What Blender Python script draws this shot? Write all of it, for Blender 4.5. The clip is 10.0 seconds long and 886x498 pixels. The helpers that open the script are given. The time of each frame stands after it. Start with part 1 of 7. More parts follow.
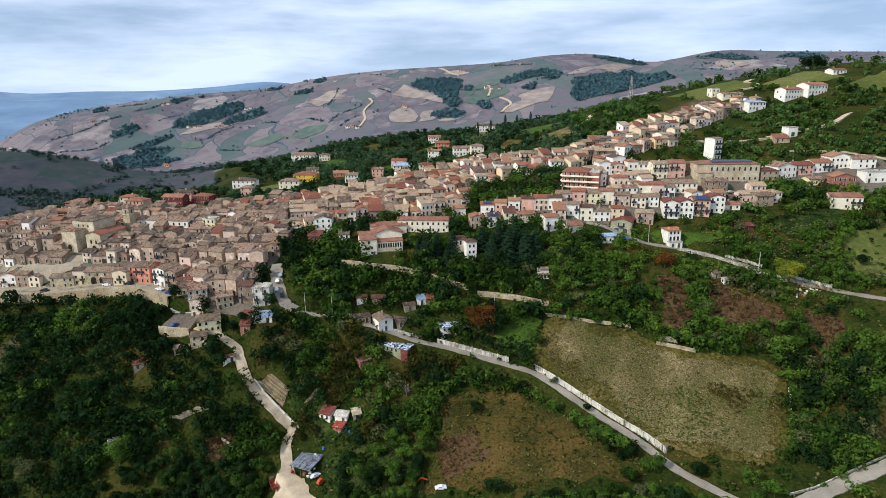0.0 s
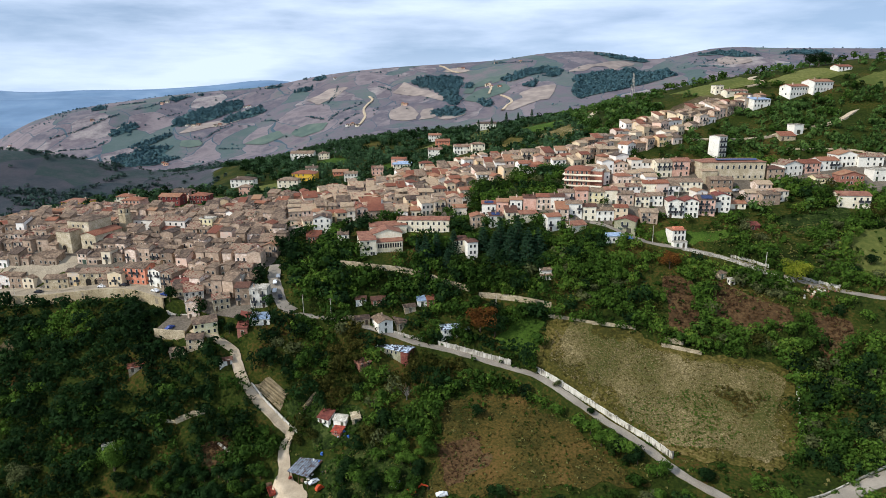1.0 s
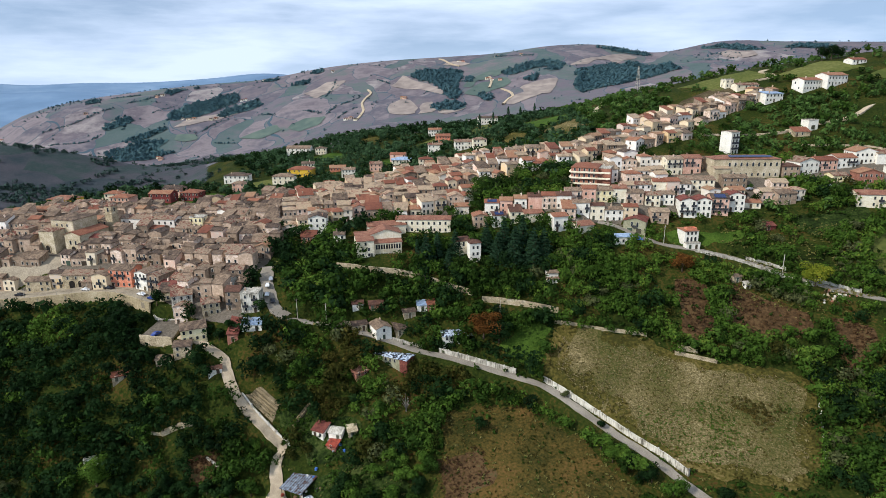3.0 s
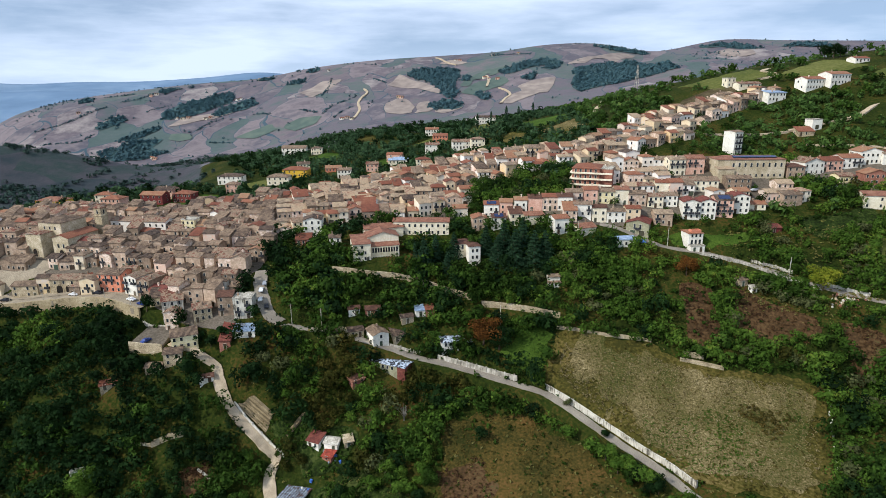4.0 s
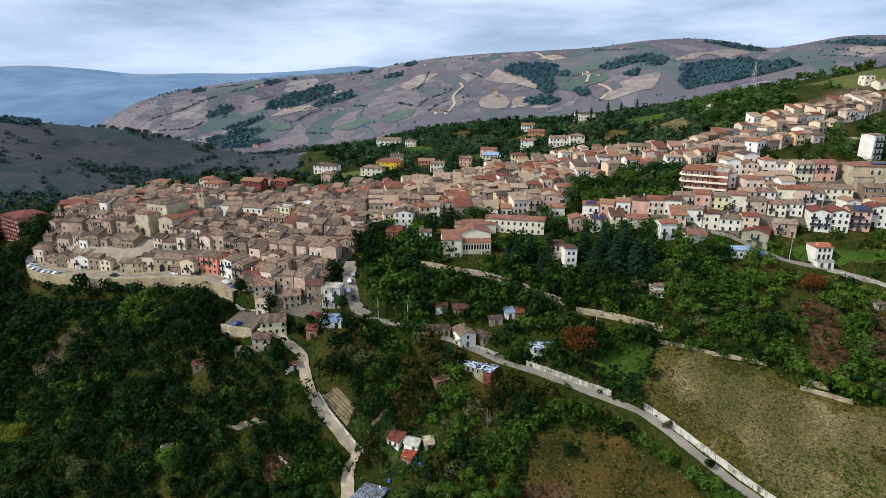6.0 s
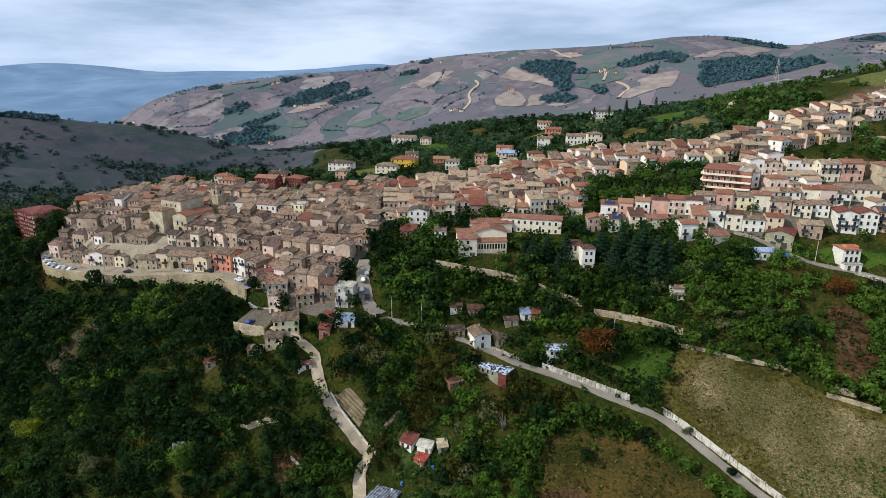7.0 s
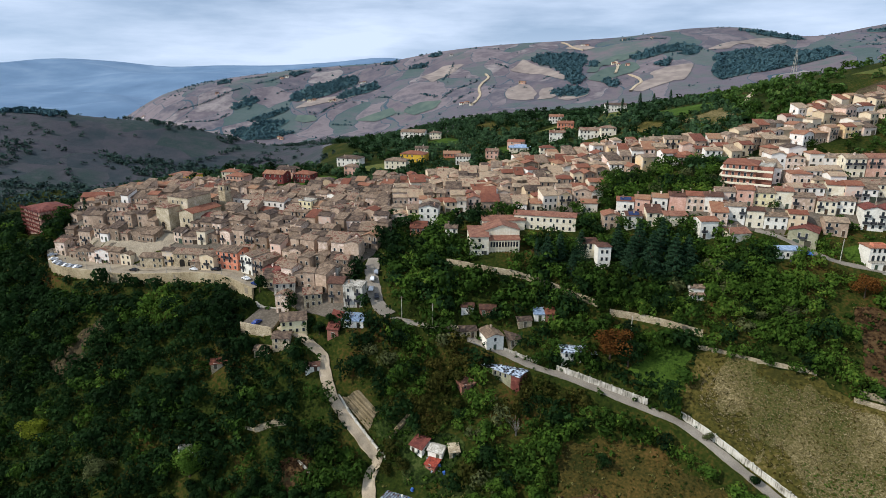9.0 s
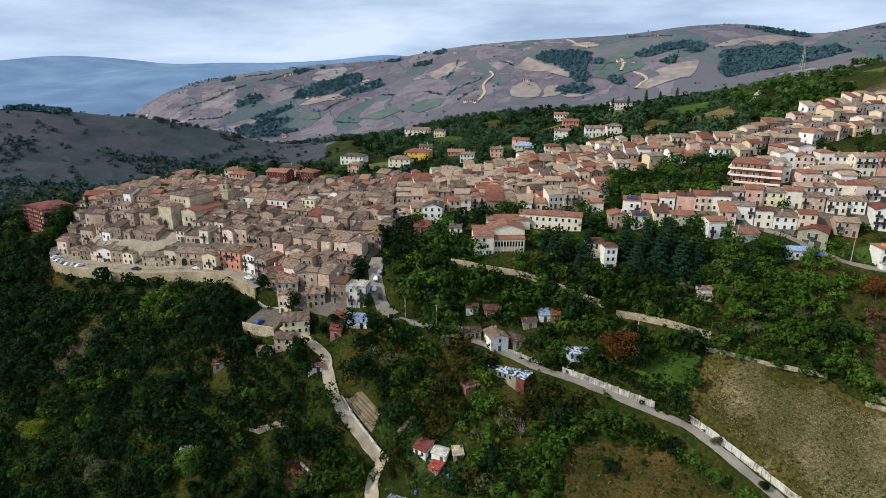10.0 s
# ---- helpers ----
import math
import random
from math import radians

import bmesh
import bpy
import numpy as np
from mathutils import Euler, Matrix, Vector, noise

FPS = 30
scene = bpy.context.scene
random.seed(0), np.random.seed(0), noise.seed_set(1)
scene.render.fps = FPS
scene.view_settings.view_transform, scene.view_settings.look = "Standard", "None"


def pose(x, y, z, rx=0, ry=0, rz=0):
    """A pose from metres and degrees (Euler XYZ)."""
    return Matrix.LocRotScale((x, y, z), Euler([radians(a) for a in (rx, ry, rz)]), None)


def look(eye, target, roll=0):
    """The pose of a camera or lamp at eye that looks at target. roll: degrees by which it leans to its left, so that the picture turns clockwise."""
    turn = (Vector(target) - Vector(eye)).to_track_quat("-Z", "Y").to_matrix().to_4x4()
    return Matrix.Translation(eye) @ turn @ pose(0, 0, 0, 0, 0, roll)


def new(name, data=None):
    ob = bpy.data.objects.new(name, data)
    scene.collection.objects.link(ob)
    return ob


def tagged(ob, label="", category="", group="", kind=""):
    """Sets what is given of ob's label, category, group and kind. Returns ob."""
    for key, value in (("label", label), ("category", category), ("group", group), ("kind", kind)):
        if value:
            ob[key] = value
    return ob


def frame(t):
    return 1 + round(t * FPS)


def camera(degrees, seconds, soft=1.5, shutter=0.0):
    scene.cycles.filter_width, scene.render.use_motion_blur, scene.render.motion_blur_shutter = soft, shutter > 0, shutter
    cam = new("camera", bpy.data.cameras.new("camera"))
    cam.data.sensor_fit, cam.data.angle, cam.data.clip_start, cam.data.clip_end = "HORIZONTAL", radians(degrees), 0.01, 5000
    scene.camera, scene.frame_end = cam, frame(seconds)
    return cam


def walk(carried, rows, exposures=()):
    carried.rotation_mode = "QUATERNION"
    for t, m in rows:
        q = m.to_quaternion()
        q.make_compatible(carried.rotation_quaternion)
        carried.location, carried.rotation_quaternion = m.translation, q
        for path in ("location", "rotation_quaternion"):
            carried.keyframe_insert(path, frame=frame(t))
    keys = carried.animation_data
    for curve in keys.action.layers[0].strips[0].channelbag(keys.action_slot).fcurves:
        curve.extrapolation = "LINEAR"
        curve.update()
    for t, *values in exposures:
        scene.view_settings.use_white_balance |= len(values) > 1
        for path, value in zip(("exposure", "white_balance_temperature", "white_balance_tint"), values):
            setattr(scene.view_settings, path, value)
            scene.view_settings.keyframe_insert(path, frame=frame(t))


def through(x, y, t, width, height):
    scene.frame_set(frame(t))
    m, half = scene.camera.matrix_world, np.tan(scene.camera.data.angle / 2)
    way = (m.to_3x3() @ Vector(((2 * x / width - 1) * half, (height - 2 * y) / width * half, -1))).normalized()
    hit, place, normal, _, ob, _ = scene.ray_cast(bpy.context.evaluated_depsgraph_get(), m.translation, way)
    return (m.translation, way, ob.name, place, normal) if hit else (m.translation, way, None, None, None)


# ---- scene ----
cam = camera(72.3, 10.0, soft=0.4)
PATH = [
    (0, (3.114, -2.194, 149.202), (3.095, -0.262, 148.686), -0.4),
    (0.5, (3.182, 0.228, 149.059), (3.161, 2.16, 148.541), -0.4),
    (1, (3.044, 2.903, 148.923), (3.023, 4.833, 148.401), -0.5),
    (1.5, (2.862, 5.841, 148.82), (2.841, 7.77, 148.293), -0.5),
    (2, (2.82, 9.236, 148.706), (2.798, 11.164, 148.175), -0.4),
    (2.5, (2.375, 12.843, 148.629), (2.356, 14.77, 148.091), -0.4),
    (4, (1.007, 23.826, 148.424), (1.001, 25.751, 147.88), -0.4),
    (4.5, (0.415, 26.503, 148.039), (0.42, 28.426, 147.491), -0.4),
    (5, (-0.505, 29.023, 147.473), (-0.56, 30.945, 146.923), -0.2),
    (5.5, (-1.81, 31.571, 146.85), (-2.015, 33.483, 146.298), 0.2),
    (6, (-2.39, 33.898, 146.267), (-2.676, 35.798, 145.711), 0.4),
    (7.5, (-4.002, 39.419, 145.407), (-4.34, 41.307, 144.841), 0.4),
    (8, (-4.612, 41.106, 145.395), (-4.96, 42.991, 144.823), 0.3),
    (8.5, (-4.97, 42.638, 145.354), (-5.323, 44.52, 144.778), 0.3),
    (9, (-5.241, 44.068, 145.314), (-5.601, 45.947, 144.733), 0.2),
    (9.5, (-5.649, 45.319, 145.352), (-6.016, 47.196, 144.766), 0.2),
    (10, (-5.917, 46.791, 145.339), (-6.289, 48.666, 144.75), 0.2),
]
walk(cam, [(t, look(eye, aim, roll)) for t, eye, aim, roll in PATH], [(0, 0.17, 6200, 10), (4, 0.14, 6200, 10), (5.5, 0.07, 6200, 10), (10, 0.01, 6200, 10)])

# ---- world and sun ----
SUN_EL, SUN_AZ = 40, 238          # degrees; azimuth clockwise from +y
world = bpy.data.worlds.new("sky")
scene.world = world
world.use_nodes = True
wn, wl = world.node_tree.nodes, world.node_tree.links
wn.clear()
w_out, w_bg = wn.new("ShaderNodeOutputWorld"), wn.new("ShaderNodeBackground")
w_sky = wn.new("ShaderNodeTexSky")
w_sky.sky_type, w_sky.sun_disc = "NISHITA", False
w_sky.sun_elevation, w_sky.sun_rotation = radians(SUN_EL), radians(SUN_AZ)
w_sky.air_density, w_sky.dust_density, w_sky.ozone_density, w_sky.altitude = 1.4, 0.6, 2.0, 600
w_co = wn.new("ShaderNodeTexCoord")
w_map = wn.new("ShaderNodeMapping")
w_map.inputs["Scale"].default_value = (1.5, 1.5, 8.5)
w_noise = wn.new("ShaderNodeTexNoise")
w_noise.inputs["Scale"].default_value, w_noise.inputs["Detail"].default_value = 1.7, 7
w_noise.inputs["Roughness"].default_value = 0.55
w_ramp = wn.new("ShaderNodeValToRGB")
w_ramp.color_ramp.elements[0].position, w_ramp.color_ramp.elements[1].position = 0.36, 0.62
w_ramp.color_ramp.elements[0].color = (0.27, 0.27, 0.27, 1)
w_mix = wn.new("ShaderNodeMixRGB")
w_mix.inputs[2].default_value = (6.5, 7.5, 9.1, 1)
wl.new(w_co.outputs["Generated"], w_map.inputs["Vector"])
wl.new(w_map.outputs["Vector"], w_noise.inputs["Vector"])
wl.new(w_noise.outputs["Fac"], w_ramp.inputs["Fac"])
w_sep = wn.new("ShaderNodeSeparateXYZ")
w_low = wn.new("ShaderNodeMapRange")          # thin cloud thickens towards the horizon all round
w_low.inputs["From Min"].default_value, w_low.inputs["From Max"].default_value = -0.02, 0.10
w_low.inputs["To Min"].default_value, w_low.inputs["To Max"].default_value = 0.72, 0.0
w_max = wn.new("ShaderNodeMath")
w_max.operation = "MAXIMUM"
wl.new(w_co.outputs["Generated"], w_sep.inputs["Vector"])
wl.new(w_sep.outputs["Z"], w_low.inputs["Value"])
wl.new(w_low.outputs["Result"], w_max.inputs[0])
wl.new(w_ramp.outputs["Color"], w_max.inputs[1])
wl.new(w_max.outputs[0], w_mix.inputs["Fac"])
w_up = wn.new("ShaderNodeVectorMath")         # the clear gaps show the deeper blue of a higher sky
w_up.operation = "ADD"
w_up.inputs[1].default_value = (0, 0, 0.25)
w_nor = wn.new("ShaderNodeVectorMath")
w_nor.operation = "NORMALIZE"
wl.new(w_co.outputs["Generated"], w_up.inputs[0])
wl.new(w_up.outputs["Vector"], w_nor.inputs[0])
wl.new(w_nor.outputs["Vector"], w_sky.inputs["Vector"])
wl.new(w_sky.outputs["Color"], w_mix.inputs[1])
wl.new(w_mix.outputs["Color"], w_bg.inputs["Color"])
w_bg.inputs["Strength"].default_value = 0.113
wl.new(w_bg.outputs["Background"], w_out.inputs["Surface"])

sun = new("sun", bpy.data.lights.new("sun", "SUN"))
sun.data.energy, sun.data.angle, sun.data.color = 3.9, radians(1.5), (1.0, 0.95, 0.87)
sa, se = radians(SUN_AZ), radians(SUN_EL)
sun.matrix_world = look((0, 0, 400), (-math.sin(sa) * math.cos(se), -math.cos(sa) * math.cos(se), 400 - math.sin(se)))


# ---- materials ----
def rgb(h):
    """Linear colour from an sRGB hex string."""
    v = [int(h[i:i + 2], 16) / 255 for i in (0, 2, 4)]
    return tuple((c / 12.92 if c <= 0.04045 else ((c + 0.055) / 1.055) ** 2.4) for c in v) + (1,)


def surface(name, stops, coarse=0.2, fine=3.0, rough=0.85, metal=0.0, per="", gloss=0.25, bump=0.3, bump_size=None, spread=0.5, coord="world", lines=None, span=0.28, through=0.0, streak=0.0):
    """A surface whose colour runs over stops, by coarse and fine noise and, with per, by a random number of the object or island.
    lines: (period in metres, axis, depth) of fine ribs, such as roof tiles or sheet metal."""
    m = bpy.data.materials.new(name)
    m.use_nodes = True
    n, l = m.node_tree.nodes, m.node_tree.links
    bs = n["Principled BSDF"]
    bs.inputs["Roughness"].default_value, bs.inputs["Metallic"].default_value = rough, metal
    bs.inputs["Specular IOR Level"].default_value = gloss
    if coord == "world":
        co = n.new("ShaderNodeNewGeometry").outputs["Position"]
    else:
        co = n.new("ShaderNodeTexCoord").outputs["Object"]
    big, small = n.new("ShaderNodeTexNoise"), n.new("ShaderNodeTexNoise")
    big.inputs["Scale"].default_value, big.inputs["Detail"].default_value = coarse, 4
    small.inputs["Scale"].default_value, small.inputs["Detail"].default_value = fine, 4
    for t in (big, small):
        l.new(co, t.inputs["Vector"])
    if streak:          # stains that run down the face
        run = n.new("ShaderNodeMapping")
        run.inputs["Scale"].default_value = (1, 1, streak)
        l.new(co, run.inputs["Vector"])
        l.new(run.outputs["Vector"], small.inputs["Vector"])
    add = n.new("ShaderNodeMath")
    add.operation = "ADD"
    l.new(big.outputs["Fac"], add.inputs[0])
    l.new(small.outputs["Fac"], add.inputs[1])
    rng = n.new("ShaderNodeMapRange")
    rng.inputs["From Min"].default_value, rng.inputs["From Max"].default_value = 1 - span, 1 + span
    l.new(add.outputs[0], rng.inputs["Value"])
    fac = rng.outputs["Result"]
    if per:
        src = n.new("ShaderNodeObjectInfo").outputs["Random"] if per == "object" else n.new("ShaderNodeNewGeometry").outputs["Random Per Island"]
        mixer = n.new("ShaderNodeMix")
        mixer.inputs["Factor"].default_value = spread
        l.new(fac, mixer.inputs["A"])
        l.new(src, mixer.inputs["B"])
        fac = mixer.outputs["Result"]
    ramp = n.new("ShaderNodeValToRGB")
    el = ramp.color_ramp.elements
    for i, (p, c) in enumerate(stops):
        e = el[i] if i < 2 else el.new(p)
        e.position, e.color = p, rgb(c)
    l.new(fac, ramp.inputs["Fac"])
    colour = ramp.outputs["Color"]
    height = small.outputs["Fac"]
    if lines:
        wave = n.new("ShaderNodeTexWave")
        wave.bands_direction = lines[1]
        wave.inputs["Scale"].default_value = 0.314 / lines[0]
        wave.inputs["Distortion"].default_value = 0.6
        wave.inputs["Detail Scale"].default_value = 2.0
        l.new(co, wave.inputs["Vector"])
        mul = n.new("ShaderNodeMixRGB")
        mul.blend_type = "MULTIPLY"
        mul.inputs["Fac"].default_value = lines[2]
        l.new(colour, mul.inputs[1])
        l.new(wave.outputs["Color"], mul.inputs[2])
        colour = mul.outputs["Color"]
        height = wave.outputs["Fac"]
    l.new(colour, bs.inputs["Base Color"])
    if through:
        tr, mx = n.new("ShaderNodeBsdfTranslucent"), n.new("ShaderNodeMixShader")
        mx.inputs["Fac"].default_value = through
        l.new(colour, tr.inputs["Color"])
        l.new(bs.outputs["BSDF"], mx.inputs[1])
        l.new(tr.outputs["BSDF"], mx.inputs[2])
        l.new(mx.outputs["Shader"], n["Material Output"].inputs["Surface"])
    if bump:
        b = n.new("ShaderNodeBump")
        b.inputs["Strength"].default_value = bump
        b.inputs["Distance"].default_value = bump_size or 0.1
        l.new(height, b.inputs["Height"])
        l.new(b.outputs["Normal"], bs.inputs["Normal"])
    return m


M = {}
M["grass"] = surface("grass", [(0.0, "1a220b"), (0.4, "26300f"), (0.65, "323614"), (0.85, "443d1a"), (1.0, "46321a")], 0.05, 0.9, 0.95, gloss=0.04, bump=0.6, bump_size=0.5)
M["stubble"] = surface("stubble", [(0.0, "3a3f1c"), (0.3, "4f4a28"), (0.55, "605637"), (0.8, "736746"), (1.0, "8f815f")], 0.05, 1.7, 0.95, span=0.24, gloss=0.04, bump=0.7, bump_size=0.3)
M["dry"] = surface("dry_scrub", [(0.0, "272a11"), (0.35, "3a3518"), (0.65, "4a3f1d"), (1.0, "5d4727")], 0.08, 1.2, 0.95, gloss=0.04, bump=0.7, bump_size=0.4)
M["bracken"] = surface("dead_bracken", [(0.0, "35291b"), (0.4, "463522"), (0.75, "57432c"), (1.0, "47462a")], 0.08, 1.0, 0.95, gloss=0.04, bump=0.7, bump_size=0.4)
M["lawn"] = surface("lawn", [(0.0, "293913"), (0.5, "374b19"), (1.0, "4a5d22")], 0.1, 1.5, 0.95, gloss=0.04, bump=0.5, bump_size=0.3)
M["rough_grass"] = surface("rough_grass", [(0.0, "18210d"), (0.4, "232f12"), (0.7, "2e3a18"), (1.0, "3f4723")], 0.12, 0.9, 0.95, gloss=0.04, bump=0.8, bump_size=0.5, span=0.2)
M["field_edge"] = surface("field_edge_grass", [(0.0, "343316"), (0.4, "47421d"), (0.7, "574e27"), (1.0, "6b5d38")], 0.05, 0.9, 0.95, gloss=0.04, bump=0.6, bump_size=0.4, span=0.22)
M["pasture"] = surface("dull_pasture", [(0.0, "444c24"), (0.5, "54582c"), (1.0, "68683c")], 0.03, 0.5, 0.95, gloss=0.04, bump=0.5, bump_size=0.3)
M["soil"] = surface("soil", [(0.0, "73654c"), (0.5, "8a7a5e"), (1.0, "9c8d72")], 0.3, 3.0, 0.95, gloss=0.04, bump=0.6, bump_size=0.15, lines=(1.1, "DIAGONAL", 0.4))
M["earth"] = surface("bare_earth", [(0.0, "372f23"), (0.5, "49402d"), (1.0, "5c533f")], 0.1, 1.2, 0.95, gloss=0.04, bump=0.8, bump_size=0.3)
M["paving"] = surface("stone_paving", [(0.0, "766b5a"), (0.5, "8e826e"), (1.0, "a0947d")], 0.2, 2.0, 0.9, bump=0.2, bump_size=0.03)
M["asphalt"] = surface("asphalt", [(0.0, "716a5e"), (0.5, "877e70"), (1.0, "9b9283")], 0.15, 4.0, 0.9, bump=0.2, bump_size=0.03)
M["gravel"] = surface("gravel", [(0.0, "93836c"), (0.5, "ad9c82"), (1.0, "c1ae94")], 0.3, 5.0, 0.92, bump=0.4, bump_size=0.05)
M["concrete"] = surface("concrete", [(0.0, "6b665b"), (0.35, "928c7e"), (0.8, "b8b1a2"), (1.0, "c9c4b8")], 0.4, 2.4, 0.9, bump=0.1, bump_size=0.03, streak=0.15, span=0.24)
M["whitewall"] = surface("limewash", [(0.0, "5a564c"), (0.22, "8b8577"), (0.45, "b5afa0"), (1.0, "d0cbbd")], 0.3, 2.2, 0.9, bump=0.1, bump_size=0.03, streak=0.12, span=0.22)
M["stone"] = surface("rubble_stone", [(0.0, "756853"), (0.4, "9d8e71"), (0.8, "b8a88b"), (1.0, "cabca0")], 0.35, 2.2, 0.92, bump=0.8, bump_size=0.12)
M["old_wall"] = surface("old_plaster", [(0.0, "625345"), (0.2, "7d6c5a"), (0.45, "9b8570"), (0.62, "b09982"), (0.78, "c5ad97"), (0.92, "e3d1c1"), (1.0, "aa8066")], 0.25, 1.0, 0.92, per="object", spread=0.72, bump=0.5, bump_size=0.08, span=0.2)
M["new_wall"] = surface("plaster", [(0.0, "b59d80"), (0.14, "cbb592"), (0.3, "d8c8aa"), (0.45, "dcd4c8"), (0.6, "e9e3d8"), (0.72, "d2ae97"), (0.82, "cbbdae"), (0.92, "d8bb88"), (1.0, "bd957e")], 0.2, 1.2, 0.9, per="object", spread=0.85, bump=0.15, bump_size=0.04)
M["old_roof"] = surface("weathered_tiles", [(0.0, "362d28"), (0.2, "524339"), (0.42, "6d5b4b"), (0.6, "86715c"), (0.74, "9b866f"), (0.84, "784d3e"), (1.0, "6a3f33")], 0.45, 1.1, 0.9, per="object", spread=0.6, bump=0.9, bump_size=0.12, coord="object", lines=(0.42, "X", 0.28), span=0.2)
M["tan_roof"] = surface("pale_old_tiles", [(0.0, "65554a"), (0.2, "857260"), (0.42, "9d886f"), (0.6, "b59e80"), (0.78, "a98c72"), (0.9, "916853"), (1.0, "755445")], 0.45, 1.1, 0.9, per="object", spread=0.6, bump=0.9, bump_size=0.12, coord="object", lines=(0.42, "X", 0.25), span=0.2)
M["red_roof"] = surface("terracotta_tiles", [(0.0, "5f3a2e"), (0.3, "7c4a37"), (0.6, "906048"), (0.85, "9b795b"), (1.0, "867359")], 0.4, 1.4, 0.88, per="object", spread=0.7, bump=0.7, bump_size=0.08, coord="object", lines=(0.42, "X", 0.25), span=0.22)
M["tin"] = surface("sheet_metal", [(0.0, "6f4a3c"), (0.25, "8d949b"), (0.6, "a3adb8"), (1.0, "c3ccd4")], 0.5, 1.2, 0.45, 0.6, bump=0.5, bump_size=0.05, coord="object", lines=(0.5, "X", 0.3))
M["striped_tin"] = surface("corrugated_sheet", [(0.0, "6b4a3e"), (0.3, "7f858c"), (0.65, "98a1ab"), (1.0, "b4bcc4")], 0.5, 1.0, 0.5, 0.5, bump=0.5, bump_size=0.05, coord="object", lines=(0.9, "X", 0.6), span=0.2)
M["patched_tin"] = surface("patched_sheet", [(0.0, "2f2c2c"), (0.28, "4a4a50"), (0.45, "8b97a6"), (0.7, "aab6c4"), (1.0, "ced6dc")], 0.6, 1.1, 0.5, 0.4, bump=0.5, bump_size=0.08, coord="object", span=0.13)
M["rust"] = surface("rusty_sheet", [(0.0, "4f2a20"), (0.5, "87392b"), (1.0, "a5523c")], 0.6, 2.0, 0.7, 0.2, bump=0.3, bump_size=0.03)
M["wood"] = surface("aged_wood", [(0.0, "3a2c20"), (0.5, "5b4632"), (1.0, "75604a")], 0.5, 5.0, 0.8, bump=0.3, bump_size=0.02)
M["shutter"] = surface("shutter_paint", [(0.0, "2f2a22"), (0.35, "4a3a2a"), (0.7, "3a4a3c"), (1.0, "6a5a48")], 0.5, 3.0, 0.6, per="object", spread=0.9, bump=0.0)
M["surround"] = surface("window_surround", [(0.0, "a79e8c"), (1.0, "cfc8b8")], 0.5, 3.0, 0.85, per="object", bump=0.0)
M["glass"] = surface("window_glass", [(0.0, "1b1f22"), (1.0, "333a3f")], 0.3, 1.0, 0.12, per="object", bump=0.0)
M["bark"] = surface("bark", [(0.0, "2f261d"), (0.5, "4a3d2f"), (1.0, "66584a")], 1.0, 6.0, 0.95, bump=0.6, bump_size=0.05)
M["leaf"] = surface("leaves", [(0.0, "121b09"), (0.3, "21330f"), (0.6, "324919"), (0.85, "486023"), (1.0, "646c2d")], 0.03, 0.25, 0.75, per="island", spread=0.25, gloss=0.04, bump=0.0, through=0.28)
M["leaf_dark"] = surface("dark_leaves", [(0.0, "0d170b"), (0.4, "162811"), (0.8, "243a1a"), (1.0, "364c25")], 0.03, 0.25, 0.75, per="island", spread=0.25, gloss=0.04, bump=0.0, through=0.28)
M["leaf_bright"] = surface("bright_leaves", [(0.0, "2a3e14"), (0.45, "3e571d"), (0.8, "546c27"), (1.0, "727a2e")], 0.05, 0.4, 0.75, per="island", spread=0.3, gloss=0.04, bump=0.0, through=0.28)
M["leaf_olive"] = surface("olive_leaves", [(0.0, "343b20"), (0.5, "4a5030"), (1.0, "696c44")], 0.05, 0.4, 0.75, per="island", spread=0.5, gloss=0.04, bump=0.0, through=0.28)
M["leaf_autumn"] = surface("autumn_leaves", [(0.0, "20240d"), (0.4, "313413"), (0.75, "43411a"), (1.0, "5a5024")], 0.05, 0.4, 0.75, per="island", spread=0.5, gloss=0.04, bump=0.0, through=0.28)
M["leaf_rust"] = surface("rust_leaves", [(0.0, "3a2511"), (0.5, "583819"), (1.0, "785024")], 0.05, 0.4, 0.75, per="island", spread=0.5, gloss=0.04, bump=0.0, through=0.28)
M["leaf_yellow"] = surface("yellow_green_leaves", [(0.0, "4c5a18"), (0.5, "6c7522"), (1.0, "93912f")], 0.05, 0.4, 0.75, per="island", spread=0.5, gloss=0.04, bump=0.0, through=0.28)
M["needle"] = surface("cedar_needles", [(0.0, "16261a"), (0.5, "263c28"), (1.0, "3b543a")], 0.1, 0.5, 0.8, per="island", spread=0.5, gloss=0.04, bump=0.0, through=0.28)

M["weed"] = surface("dry_weeds", [(0.0, "4d5226"), (0.5, "6f6b3a"), (1.0, "8f8456")], 0.06, 0.6, 0.9, per="island", spread=0.5, gloss=0.04, bump=0.0, through=0.28)
M["bracken_weed"] = surface("brown_bracken", [(0.0, "33241a"), (0.5, "4c3828"), (1.0, "67502f")], 0.06, 0.6, 0.9, per="island", spread=0.5, gloss=0.04, bump=0.0, through=0.28)
M["dry_tuft"] = surface("dry_grass_tufts", [(0.0, "2f3214"), (0.5, "4a431f"), (1.0, "6b5a30")], 0.06, 0.6, 0.9, per="island", spread=0.5, gloss=0.04, bump=0.0, through=0.28)
M["straw"] = surface("straw_clods", [(0.0, "5d5335"), (0.5, "7d7150"), (1.0, "a89a76")], 0.06, 0.6, 0.9, per="island", spread=0.6, gloss=0.04, bump=0.0, through=0.15)
